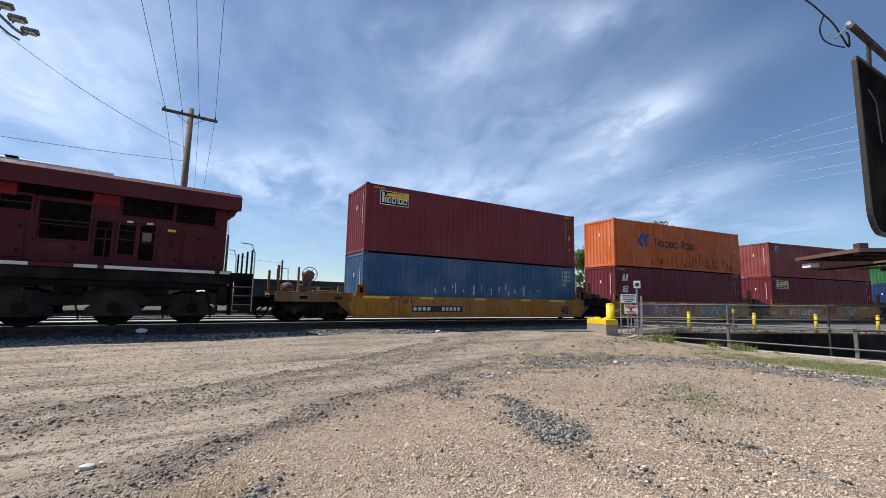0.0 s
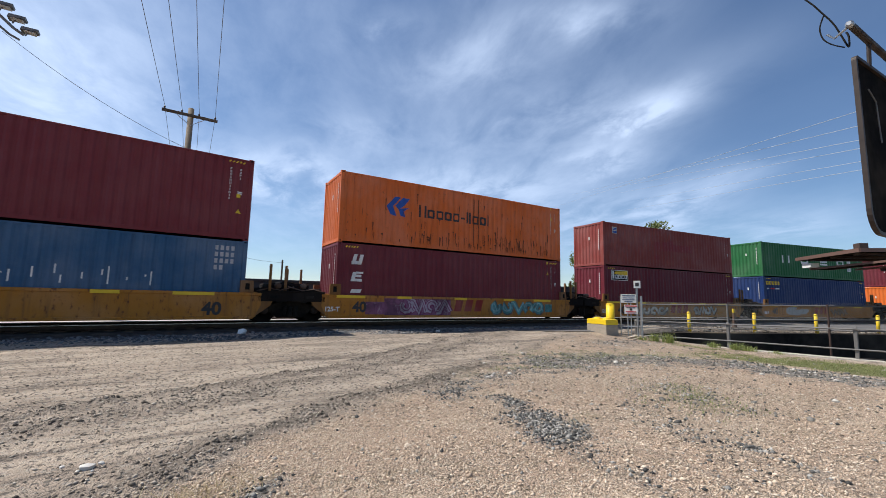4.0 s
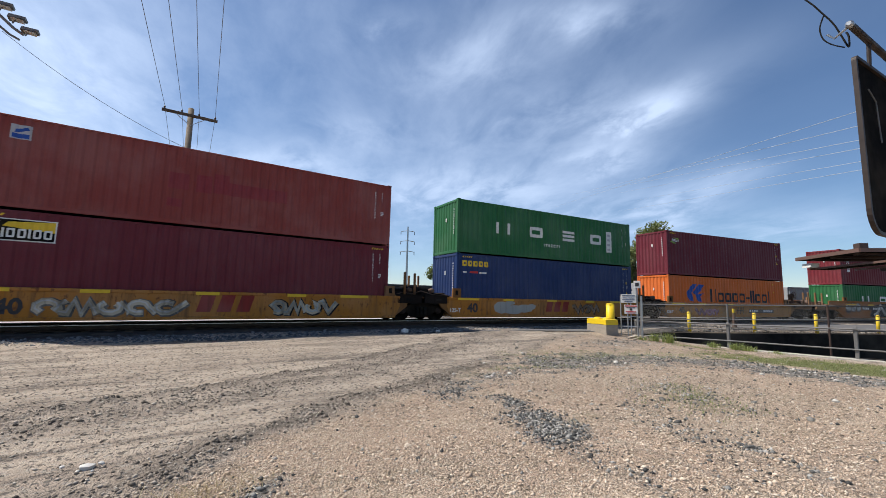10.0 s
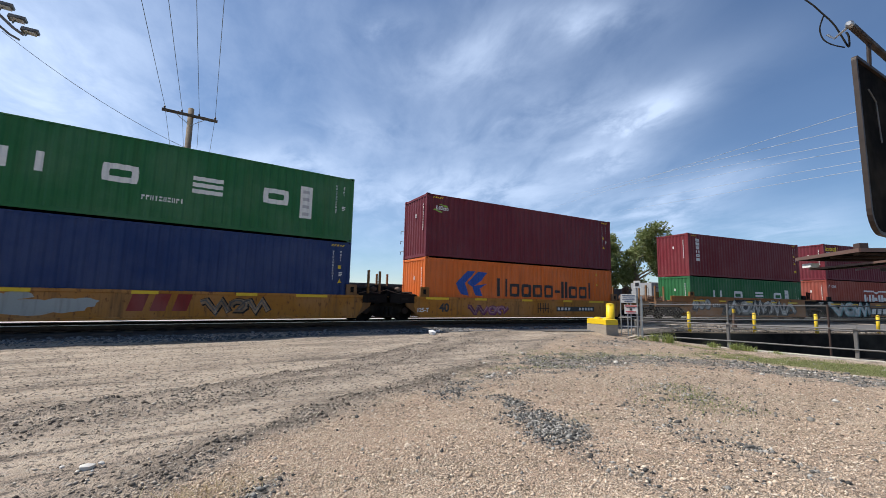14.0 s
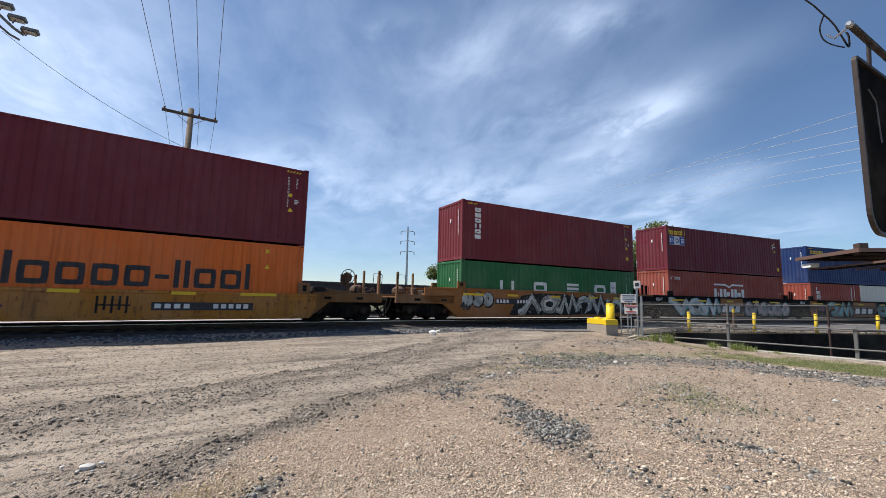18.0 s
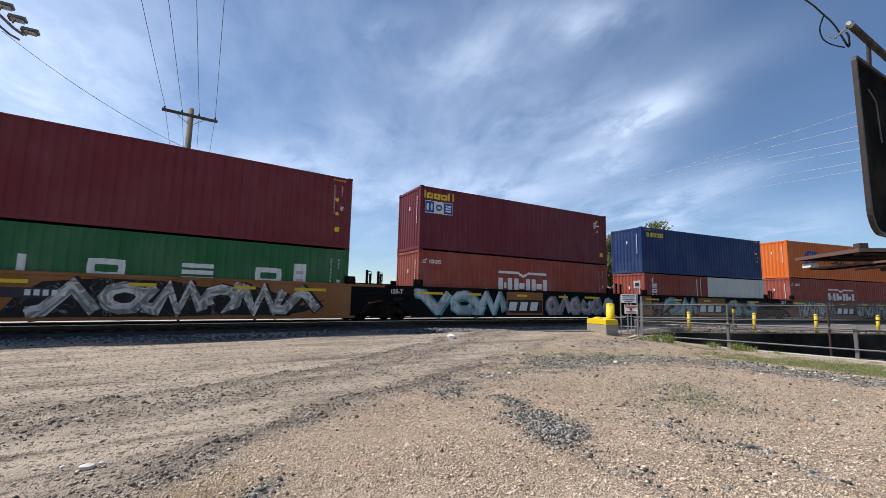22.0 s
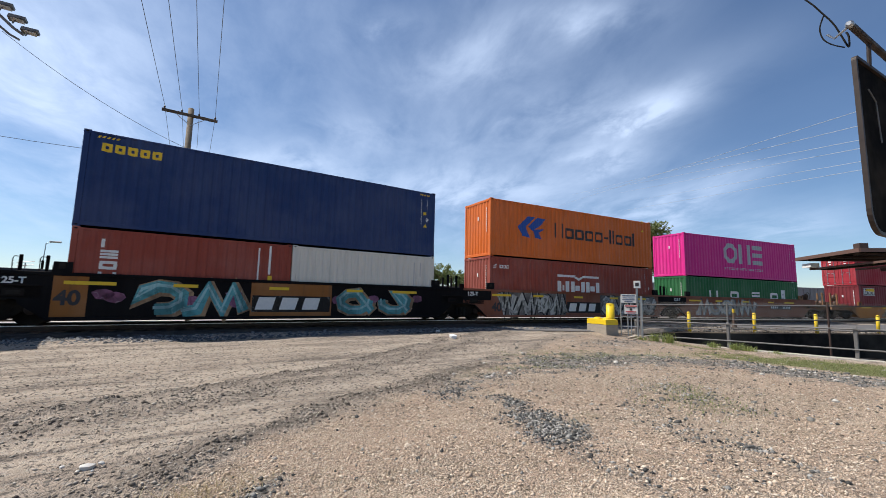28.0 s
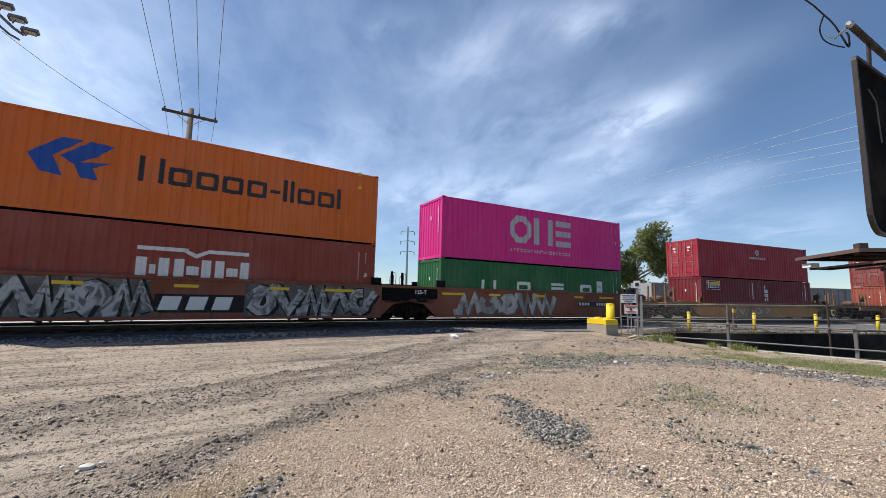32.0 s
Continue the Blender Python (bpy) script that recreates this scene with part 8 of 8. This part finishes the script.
def make_poles():
    p = thing("utility_pole", "weathered wooden utility pole with one crossarm", "utility pole", "utility poles")
    part("shaft", rod(G(), (0.81, 25.0, -0.2), (0.81, 25.0, 11.3), 0.19, 0.135, 16), M["pole_wood"], p, "", True)
    arm = part("crossarm", box(G(), -0.47, 2.06, 24.80, 24.92, 10.80, 10.94, 0.012), M["tie"], p, "grey wooden crossarm")
    for x in (-0.36, 0.40, 1.18, 1.94):
        insulator(p, (x, 24.86, 10.94))
    for x in (0.15, 1.47):
        part("arm_brace", tube(G(), [(x, 24.83, 10.80), (0.81, 24.83, 10.30)], 0.015, 6), M["galv"], p)
    w = thing("overhead_wires", "thin dark overhead wires strung from the wooden pole", "wires")
    for x in (-0.36, 0.40, 1.18, 1.94):
        part("wire", tube(G(), sag((x, 24.86, 11.1), (x - 4.3, -27.0, 11.3), 0.55, 20), 0.0105, 5), M["wire"], w)
        part("wire", tube(G(), sag((x, 24.86, 11.1), (3.3 + (x - 0.8) * 0.6, 64.9, 10.3), 0.7, 12), 0.010, 5), M["wire"], w)
    part("wire", tube(G(), sag((-6.5, 25.2, 12.85), (0.75, 25.0, 9.1), 0.35), 0.011, 5), M["wire"], w)
    part("wire", tube(G(), sag((-26.0, 24.5, 9.6), (0.75, 25.0, 8.4), 0.9), 0.011, 5), M["wire"], w)
    part("wire", tube(G(), sag((3.3, 64.9, 8.9), (18.0, 74.0, 7.0), 0.8), 0.02, 5), M["wire"], w)
    # pole in the distance
    q = thing("utility_pole", "distant wooden utility pole with two crossarms", "utility pole", "utility poles")
    part("shaft", rod(G(), (3.3, 64.9, 0), (3.3, 64.9, 10.7), 0.18, 0.13, 12), M["pole_wood"], q, "", True)
    for z, h in ((10.3, 0.95), (9.2, 0.75)):
        part("crossarm", box(G(), 3.3 - h, 3.3 + h, 64.7, 64.82, z - 0.08, z + 0.06), M["tie"], q)
        for k in (-1, -0.4, 0.4, 1):
            insulator(q, (3.3 + h * 0.95 * k, 64.76, z + 0.06))
    # floodlight mast
    f = thing("floodlight_mast", "tall mast with three rectangular floodlights", "floodlight")
    part("mast", rod(G(), (-6.75, 25.2, 0), (-6.75, 25.2, 13.4), 0.16, 0.11, 14), M["lamp_grey"], f, "", True)
    part("arm", tube(G(), [(-6.75, 25.0, 13.6), (-6.1, 24.9, 13.0), (-5.75, 24.9, 12.8)], 0.06, 8), M["lamp_grey"], f)
    part("arm", tube(G(), [(-6.75, 25.3, 13.2), (-6.3, 25.3, 12.85), (-5.95, 25.3, 12.7)], 0.05, 8), M["lamp_grey"], f)
    for x, z, y in ((-6.45, 13.85, 24.9), (-6.0, 13.42, 24.9), (-5.55, 13.0, 24.9)):
        fl = part("floodlight", slab(G(), [(x - 0.30, z - 0.06), (x + 0.26, z + 0.04), (x + 0.28, z + 0.13), (x - 0.26, z + 0.10)], y - 0.22, y + 0.22), M["lamp_grey"], f, "grey rectangular floodlight head")
        part("glass", box(G(), x - 0.2, x + 0.2, y - 0.17, y + 0.17, z - 0.05, z - 0.03), M["white"], fl, "pale lamp glass")
        part("bracket", tube(G(), [(x - 0.05, y, z), (x - 0.15, y, z - 0.22)], 0.03, 6), M["lamp_grey"], fl)
    # lattice mast
    t = thing("lattice_mast", "slim steel lattice mast behind the tracks", "mast")
    g = G()
    B = Vector((-1.75, 59.97, 0))
    H = 9.9
    for k in range(3):
        a = 2 * math.pi * k / 3
        part("leg", rod(G(), B + Vector((0.55 * math.cos(a), 0.55 * math.sin(a), 0)), B + Vector((0.28 * math.cos(a), 0.28 * math.sin(a), H)), 0.035, n=6), M["galv"], t)
    for i in range(16):
        z, z2 = H * i / 16, H * (i + 1) / 16
        r0, r1 = 0.55 - 0.27 * i / 16, 0.55 - 0.27 * (i + 1) / 16
        for k in range(3):
            a, b = 2 * math.pi * k / 3, 2 * math.pi * (k + 1) / 3
            part("brace", rod(G(), B + Vector((r0 * math.cos(a), r0 * math.sin(a), z)), B + Vector((r1 * math.cos(b), r1 * math.sin(b), z2)), 0.02, n=5), M["galv"], t)
    part("beacon", box(G(), B.x - 0.2, B.x + 0.25, B.y - 0.15, B.y + 0.15, H, H + 0.55, 0.05), M["galv"], t)
    # lamp post, plain poles
    l = thing("lamp_post", "thin lamp post with one curved arm", "lamp post")
    part("shaft", rod(G(), (-8.15, 49.3, 0), (-8.15, 49.3, 4.0), 0.09, n=10), M["iron"], l)
    part("arm", tube(G(), [(-8.15, 49.3, 4.0), (-8.1, 49.3, 5.5), (-7.6, 49.3, 5.7)], 0.04, 6), M["galv"], l)
    part("head", box(G(), -7.9, -7.1, 49.15, 49.45, 5.62, 5.78, 0.05), M["white"], l, "pale lamp head")
    for x, y, h, r, lab in ((5.5, 44.66, 7.2, 0.13, "plain dark wooden pole with an aerial"), (14.03, 58.3, 6.2, 0.14, "short dark wooden pole"), (-3.2, 52.0, 4.4, 0.1, "short dark pole behind the tracks")):
        q = thing("pole", lab, "pole", "plain poles")
        part("shaft", rod(G(), (x, y, 0), (x, y, h), r, r * 0.8, 10), M["tie"], q)
        if h > 7:
            part("aerial", rod(G(), (x, y, h), (x - 0.05, y, 9.0), 0.025, n=5), M["galv"], q)
    a = thing("antenna_mast", "short mast with a small cross of aerials", "antenna")
    part("shaft", rod(G(), (-12.87, 68.8, 0), (-12.87, 68.8, 4.6), 0.06, n=8), M["galv"], a)
    for dz in (0.0, 0.4):
        part("aerial", rod(G(), (-13.6, 68.8, 4.2 + dz), (-12.1, 68.8, 4.4 + dz), 0.05, n=6), M["galv"], a)
    s = thing("transmission_pole", "tall grey steel transmission pole with three crossarms", "transmission pole")
    part("shaft", rod(G(), (44.9, 78.0, 0), (44.9, 78.0, 17.0), 0.32, 0.16, 12), M["galv"], s)
    for z in (15.9, 13.7, 11.4):
        arm = part("crossarm", tube(G(), [(43.6, 78.75, z), (44.9, 78.0, z + 0.2), (46.2, 77.25, z)], 0.07, 6), M["galv"], s)
        for x, y in ((43.6, 78.75), (46.2, 77.25)):
            part("insulator", rod(G(), (x, y, z), (x, y, z - 0.7), 0.07, n=6), M["brown_metal"], arm)
    hv = thing("power_lines", "six pale high-voltage lines crossing the sky", "wires")
    pal = plain("aluminium_line", (0.62, 0.63, 0.65), 0.4, 0.6, 0.05)
    for a, b in (((59.39, 8.56, 22.18), (131.7, 90.9, 41.1)), ((59.37, 8.67, 20.54), (134.4, 86.8, 44.0)), ((59.37, 8.69, 19.0), (137.0, 82.7, 43.6)),
                 ((59.36, 8.71, 18.08), (141.5, 74.7, 42.3)), ((59.36, 8.73, 16.68), (143.9, 70.0, 39.0)), ((59.35, 8.79, 15.79), (141.4, 74.9, 35.5))):
        A, Bq = Vector(a), Vector(b)
        far = A + (Bq - A) * 1.8
        part("line", tube(G(), sag(A - (Bq - A) * 0.25, far, 0.0, 4), 0.03, 5), pal, hv)


# ---------------------------------------------------------------- parked freight cars
def gondola(s, L, z1, mat, label, ribs=14):
    m = arc(s, RT + 12.0, RAIL - 0.05)
    c = thing("gondola_car", label, "freight car", "parked freight cars", m=m)
    h = L / 2
    part("body", box(G(), -h, h, -1.45, 1.45, 0.95, z1, 0.03), mat, c)
    part("top_chord", box(G(), -h - 0.02, h + 0.02, -1.53, -1.43, z1 - 0.12, z1 + 0.03, 0.015), mat, c)
    part("side_sill", box(G(), -h, h, -1.5, -1.4, 0.85, 1.05, 0.015), mat, c)
    for i in range(ribs):
        x = -h + 0.25 + i * (L - 0.5) / (ribs - 1)
        part("rib", box(G(), x - 0.07, x + 0.07, -1.54, -1.44, 1.0, z1 - 0.05, 0.015), mat, c)
    for sx in (-1, 1):
        part("truck", box(G(), sx * (h - 1.8) - 1.1, sx * (h - 1.8) + 1.1, -1.0, 1.0, 0.25, 0.85, 0.1), M["iron"], c)
        for dx in (-0.9, 0.9):
            part("wheel", lathe(G(), [(0.46, -0.82), (0.44, -0.70), (0.1, -0.72)], (sx * (h - 1.8) + dx, 0, 0.44), "y", 16), M["iron"], c)
    return c


def make_parked():
    navy = paint("dark_slate_paint", (0.030, 0.038, 0.050), 0.25, 0.5, 0.3, 0.6, seed=21)
    grey = paint("pale_grey_car_paint", (0.30, 0.30, 0.30), 0.15, 0.6, 0.3, 0.6, seed=22)
    a = gondola(-5.75, 16.4, 1.98, navy, "dark slate-grey gondola car parked on the siding")
    flat_part("sprayed_mark", [[(1.0, 1.35), (1.3, 1.35), (1.25, 1.9), (1.1, 1.9)], [(1.5, 1.3), (1.8, 1.4), (1.7, 1.75), (1.45, 1.7)]], -1.545, SPRAY["white"], a, "white sprayed marks")
    gondola(11.45, 16.4, 1.95, navy, "dark slate-grey gondola car with weathered ribs")
    gondola(29.0, 16.4, 2.3, navy, "dark gondola car with tall ribs on the siding")
    gondola(47.0, 17.0, 3.1, grey, "pale grey ribbed hopper car on the siding", 16)
    gondola(64.8, 16.0, 3.2, grey, "pale grey ribbed hopper car streaked with dirt", 16)
    gondola(82.5, 16.4, 3.5, navy, "dark blue boxcar further along the siding")


# ---------------------------------------------------------------- trees, weeds, litter
def leaf_material(name, a, b):
    m, nt, bs = shader(name)
    geo = nt.nodes.new("ShaderNodeNewGeometry")
    col = mixed(nt, geo.outputs["Random Per Island"], a, b)
    nt.links.new(col, bs.inputs["Base Color"])
    bs.inputs["Roughness"].default_value = 0.6
    tr = nt.nodes.new("ShaderNodeBsdfTranslucent")
    nt.links.new(col, tr.inputs["Color"])
    mx = nt.nodes.new("ShaderNodeMixShader")
    mx.inputs[0].default_value = 0.35
    nt.links.new(bs.outputs[0], mx.inputs[1])
    nt.links.new(tr.outputs[0], mx.inputs[2])
    nt.links.new(mx.outputs[0], nt.nodes["Material Output"].inputs["Surface"])
    return m


def leaves(rng, centres, radii, per, size):
    """Small bent leaf clumps round the ends of the twigs."""
    n = len(centres) * per
    c = np.repeat(centres, per, 0)
    r = np.repeat(radii, per)[:, None]
    d = rng.standard_normal((n, 3))
    d /= np.linalg.norm(d, axis=1)[:, None]
    P = c + d * r * rng.uniform(0.35, 1.0, (n, 1)) * (1, 1, 0.8)
    a = rng.standard_normal((n, 3)); a /= np.linalg.norm(a, axis=1)[:, None]
    b = np.cross(a, rng.standard_normal((n, 3))); b /= np.linalg.norm(b, axis=1)[:, None]
    s = size * rng.uniform(0.6, 1.3, (n, 1))
    V = np.stack((P - a * s, P + b * s * 0.55 + np.cross(a, b) * s * 0.2, P + a * s, P - b * s * 0.55 + np.cross(a, b) * s * 0.2), 1).reshape(-1, 3)
    i = np.arange(n)[:, None] * 4
    F = np.concatenate((i + (0, 1, 2), i + (0, 2, 3)))
    return V, F


def tree(x, y, height, spread_, seed, label, mat, per=680, size=0.17):
    rng = np.random.default_rng(seed)
    t = thing("tree", label, "tree", "trees beyond the tracks", m=pose(x, y, 0))
    g = G()
    trunk = [Vector((0, 0, -0.2))]
    top = height * 0.78
    for k in range(1, 7):
        trunk.append(Vector((rng.normal(0, 0.12) * k / 3, rng.normal(0, 0.12) * k / 3, top * k / 6)))
    for k in range(6):
        rod(g, trunk[k], trunk[k + 1], 0.032 * height * (1 - k / 7), 0.032 * height * (1 - (k + 1) / 7), 9)
    tips, rad = [], []
    for k in range(15):
        h = rng.uniform(0.28, 0.95)
        base = trunk[min(5, int(h * 6))].lerp(trunk[min(6, int(h * 6) + 1)], (h * 6) % 1)
        a = rng.uniform(0, 2 * np.pi)
        reach = spread_ * (1.05 - 0.75 * abs(h - 0.45)) * rng.uniform(0.55, 1.0)
        end = base + Vector((math.cos(a) * reach, math.sin(a) * reach, height * rng.uniform(0.05, 0.25)))
        mid = base.lerp(end, 0.5) + Vector((0, 0, rng.uniform(0, 0.4)))
        rod(g, base, mid, 0.009 * height, 0.006 * height, 6)
        rod(g, mid, end, 0.006 * height, 0.002 * height, 6)
        for q in range(5):
            p = mid.lerp(end, rng.uniform(0.1, 1.1)) + Vector(rng.normal(0, 0.13 * spread_, 3))
            tips.append(tuple(p)); rad.append(spread_ * rng.uniform(0.16, 0.30))
    part("trunk", g, M["pole_wood"], t, "grey-brown trunk and limbs")
    V, F = leaves(rng, np.array(tips), np.array(rad), per // 5, size)
    me = bpy.data.meshes.new("crown")
    me.from_pydata(V.tolist(), [], F.tolist())
    me.materials.append(mat)
    ob = new("crown", me)
    ob.parent = t
    tagged(ob, "loose green crown of small leaves")
    return t


def make_plants():
    green = leaf_material("tree_leaf", (0.12, 0.155, 0.045), (0.24, 0.265, 0.095))
    tree(48.6, 27.8, 11.9, 4.6, 1, "broad green tree with an open crown beyond the tracks", green)
    tree(45.0, 31.0, 9.2, 3.6, 2, "leafy green tree behind the siding", green)
    tree(52.8, 24.9, 9.8, 3.2, 3, "rounded green tree beside the siding", green)
    tree(40.2, 57.3, 7.2, 3.0, 4, "small distant green tree with a ragged crown", green, 260, 0.2)
    tree(43.6, 55.4, 6.6, 2.4, 5, "small distant green tree", green, 260, 0.2)
    tree(58.0, 24.0, 8.0, 3.0, 6, "green tree far along the siding", green, 300)
    for x, y, s in ((47.0, 26.6, 1), (50.2, 25.6, 2), (53.4, 24.4, 3), (55.6, 22.6, 4)):
        rng = np.random.default_rng(40 + s)
        b = thing("bush", "low yellow-green bush beyond the siding", "bush", "bushes", m=pose(x, y, 0))
        c = rng.normal(0, 0.8, (26, 3)) * (1.3, 1.0, 0.5) + (0, 0, 1.7)
        V, F = leaves(rng, c, np.full(26, 0.7), 90, 0.16)
        me = bpy.data.meshes.new("foliage")
        me.from_pydata(V.tolist(), [], F.tolist())
        me.materials.append(leaf_material("bush_leaf", (0.10, 0.13, 0.025), (0.20, 0.21, 0.05)))
        ob = new("foliage", me); ob.parent = b
        st = G()
        for k in range(7):
            rod(st, (rng.normal(0, 0.2), rng.normal(0, 0.2), -0.1), tuple(c[k]), 0.03, 0.012, 5)
        part("stems", st, M["pole_wood"], b)


def blades(rng, P, height, lean, width=0.006):
    n = len(P)
    a = rng.uniform(0, 2 * np.pi, n)
    h = height * rng.uniform(0.5, 1.3, n)
    dx, dy = np.cos(a), np.sin(a)
    l = lean * h * rng.uniform(0.2, 1.2, n)
    w = width * rng.uniform(0.7, 1.5, n)
    z = np.zeros(n)
    A = P + np.stack((-dy * w, dx * w, z), -1)
    B = P + np.stack((dy * w, -dx * w, z), -1)
    C = P + np.stack((dx * l * 0.35 + dy * w * 0.7, dy * l * 0.35 - dx * w * 0.7, h * 0.6), -1)
    D = P + np.stack((dx * l * 0.35 - dy * w * 0.7, dy * l * 0.35 + dx * w * 0.7, h * 0.6), -1)
    E = P + np.stack((dx * l, dy * l, h), -1)
    V = np.stack((A, B, C, D, E), 1).reshape(-1, 3)
    i = np.arange(n)[:, None] * 5
    return V.tolist(), (i + (0, 1, 2, 3)).tolist() + (i + (3, 2, 4)).tolist()


def make_grass():
    rng = np.random.default_rng(77)
    gm = leaf_material("grass_blade", (0.14, 0.18, 0.05), (0.33, 0.33, 0.14))
    x, y = rng.uniform(6, 19.3, 190000), rng.uniform(-3, 11, 190000)
    k = (rng.uniform(0, 1, 190000) < grass_mask(x, y) * 0.85) & (ground_z(x, y) > -0.45)
    P = np.stack((x[k], y[k], ground_z(x[k], y[k]) + bumps(x[k], y[k])), -1)
    V, F = blades(rng, P, 0.042, 0.9, 0.005)
    me = bpy.data.meshes.new("grass")
    me.from_pydata(V, [], F)
    me.materials.append(gm)
    tagged(new("grass", me), "short patchy green grass along the kerb", "grass", kind="stuff")
    wm = leaf_material("weed_blade", (0.16, 0.21, 0.05), (0.33, 0.36, 0.12))
    for i, (cx, cy, h, n) in enumerate(((17.45, 9.25, 0.30, 110), (17.6, 8.75, 0.36, 150), (17.1, 9.6, 0.16, 70), (18.3, 7.35, 0.20, 80), (18.45, 6.6, 0.24, 110), (18.45, 6.2, 0.18, 70), (18.6, 5.4, 0.12, 60))):
        q = rng.normal(0, 0.10, (n, 2)) * (1.0, 1.3)
        px, py = cx + q[:, 0], cy + q[:, 1]
        P = np.stack((px, py, np.maximum(-0.3, ground_z(px, py))), -1)
        V, F = blades(rng, P, h, 0.9, 0.009)
        me = bpy.data.meshes.new("weeds")
        me.from_pydata(V, [], F)
        me.materials.append(wm)
        tagged(new("weed_clump", me), "green weed clump growing at the kerb", "weeds", "weed clumps", "stuff")
    dm = leaf_material("dry_straw", (0.30, 0.23, 0.12), (0.48, 0.39, 0.22))
    q = rng.normal(0, 0.22, (190, 2)) * (1.3, 0.5)
    px, py = 0.45 + q[:, 0], 3.75 + q[:, 1]
    V, F = blades(rng, np.stack((px, py, ground_z(px, py) + bumps(px, py)), -1), 0.09, 2.2, 0.002)
    me = bpy.data.meshes.new("straw")
    me.from_pydata(V, [], F)
    me.materials.append(dm)
    tagged(new("straw_clump", me), "flattened clump of dry straw on gravel", "straw", kind="stuff")


def make_litter():
    rng = np.random.default_rng(9)
    wht = plain("chalky_white_stone", (0.60, 0.57, 0.52), 0.85, 0, 0.2, 20.0, 0.3)
    for x, y, s in ((-0.34, 4.82, 0.055), (-0.25, 4.88, 0.022), (-0.40, 4.78, 0.018), (-0.52, 4.95, 0.020), (-0.30, 4.74, 0.014), (9.0, 13.1, 0.10)):
        V = np.array(ICO) * (1 + 0.12 * rng.standard_normal((12, 1))) * (s * 1.2, s, s * 0.75)
        solid("white_stone", ([tuple(v) for v in V], [tuple(f) for f in ICO_F]), wht, "chalky white stone lying on the dirt road", "stone", "white stones", m=pose(x, y, float(ground_z(x, y) + bumps(np.array(x), np.array(y))) + s * 0.2, 0, 0, rng.uniform(0, 360)))
    # crumpled bag that the wind rolls along beside the track
    V = np.array(ICO) * (1 + 0.30 * rng.standard_normal((12, 1))) * (0.15, 0.12, 0.12)
    film = plain("white_plastic_film", (0.78, 0.77, 0.75), 0.35, 0, 0.1, 30.0, 0.3)
    bag = solid("plastic_bag", ([tuple(v) for v in V], [tuple(f) for f in ICO_F]), film, "crumpled white plastic bag blown along the ground", "plastic bag")
    return bag


make_lane()
make_railing()
make_fence()
make_bollards()
make_block()
make_gate_signs()
make_marker()
make_path()
make_canopy()
make_big_sign()
make_poles()
make_parked()
make_plants()
make_grass()
BAG = make_litter()
# ---------------------------------------------------------------- the train rolls by
def train_at(t):
    i = min(31, int(t))
    a, b = TRAIN[i], TRAIN[i + 1]
    m0 = (TRAIN[i + 1] - TRAIN[i - 1]) / 2 if i > 0 else b - a
    m1 = (TRAIN[i + 2] - TRAIN[i]) / 2 if i < 31 else b - a
    f = t - i
    return (2 * f ** 3 - 3 * f ** 2 + 1) * a + (f ** 3 - 2 * f ** 2 + f) * m0 + (-2 * f ** 3 + 3 * f ** 2) * b + (f ** 3 - f ** 2) * m1


def motions():
    seconds = list(range(33))
    spins = [i * 32.0 / 230 for i in range(231)]
    for ob, s, r, z in MOVERS:
        walk(ob, [(t, arc(s + TRAIN[t], r, z)) for t in seconds])
        for ws in [o for o in ob.children_recursive if o.name.startswith("wheelset")]:
            q = ws.location.copy()
            walk(ws, [(t, pose(q.x, q.y, q.z, 0, math.degrees((train_at(t) - TRAIN[0]) / q.z), 0)) for t in spins])

    blown = ((0, -0.21, 15.07, 0.29), (1, -0.25, 15.08, 0.29), (2, 0.64, 15.03, 0.28), (3, 2.08, 14.63, 0.27), (5.5, 2.51, 14.27, 0.27), (7, 2.61, 14.23, 0.27), (8, 3.21, 14.22, 0.27), (8.5, 4.39, 14.02, 0.27), (9, 5.68, 13.61, 0.26), (9.5, 6.62, 13.33, 0.26), (10, 7.52, 13.07, 0.25), (11, 7.89, 12.62, 0.24), (13, 8.23, 12.36, 0.23), (20, 8.22, 12.21, 0.22), (21, 8.23, 11.62, 0.2), (22, 8.24, 11.22, 0.18), (32, 8.34, 11.19, 0.18))
    walk(BAG, [(t, pose(x, y, z + 0.07, 0, 15 * math.sin(3 * t), 35 * x)) for t, x, y, z in blown])


motions()
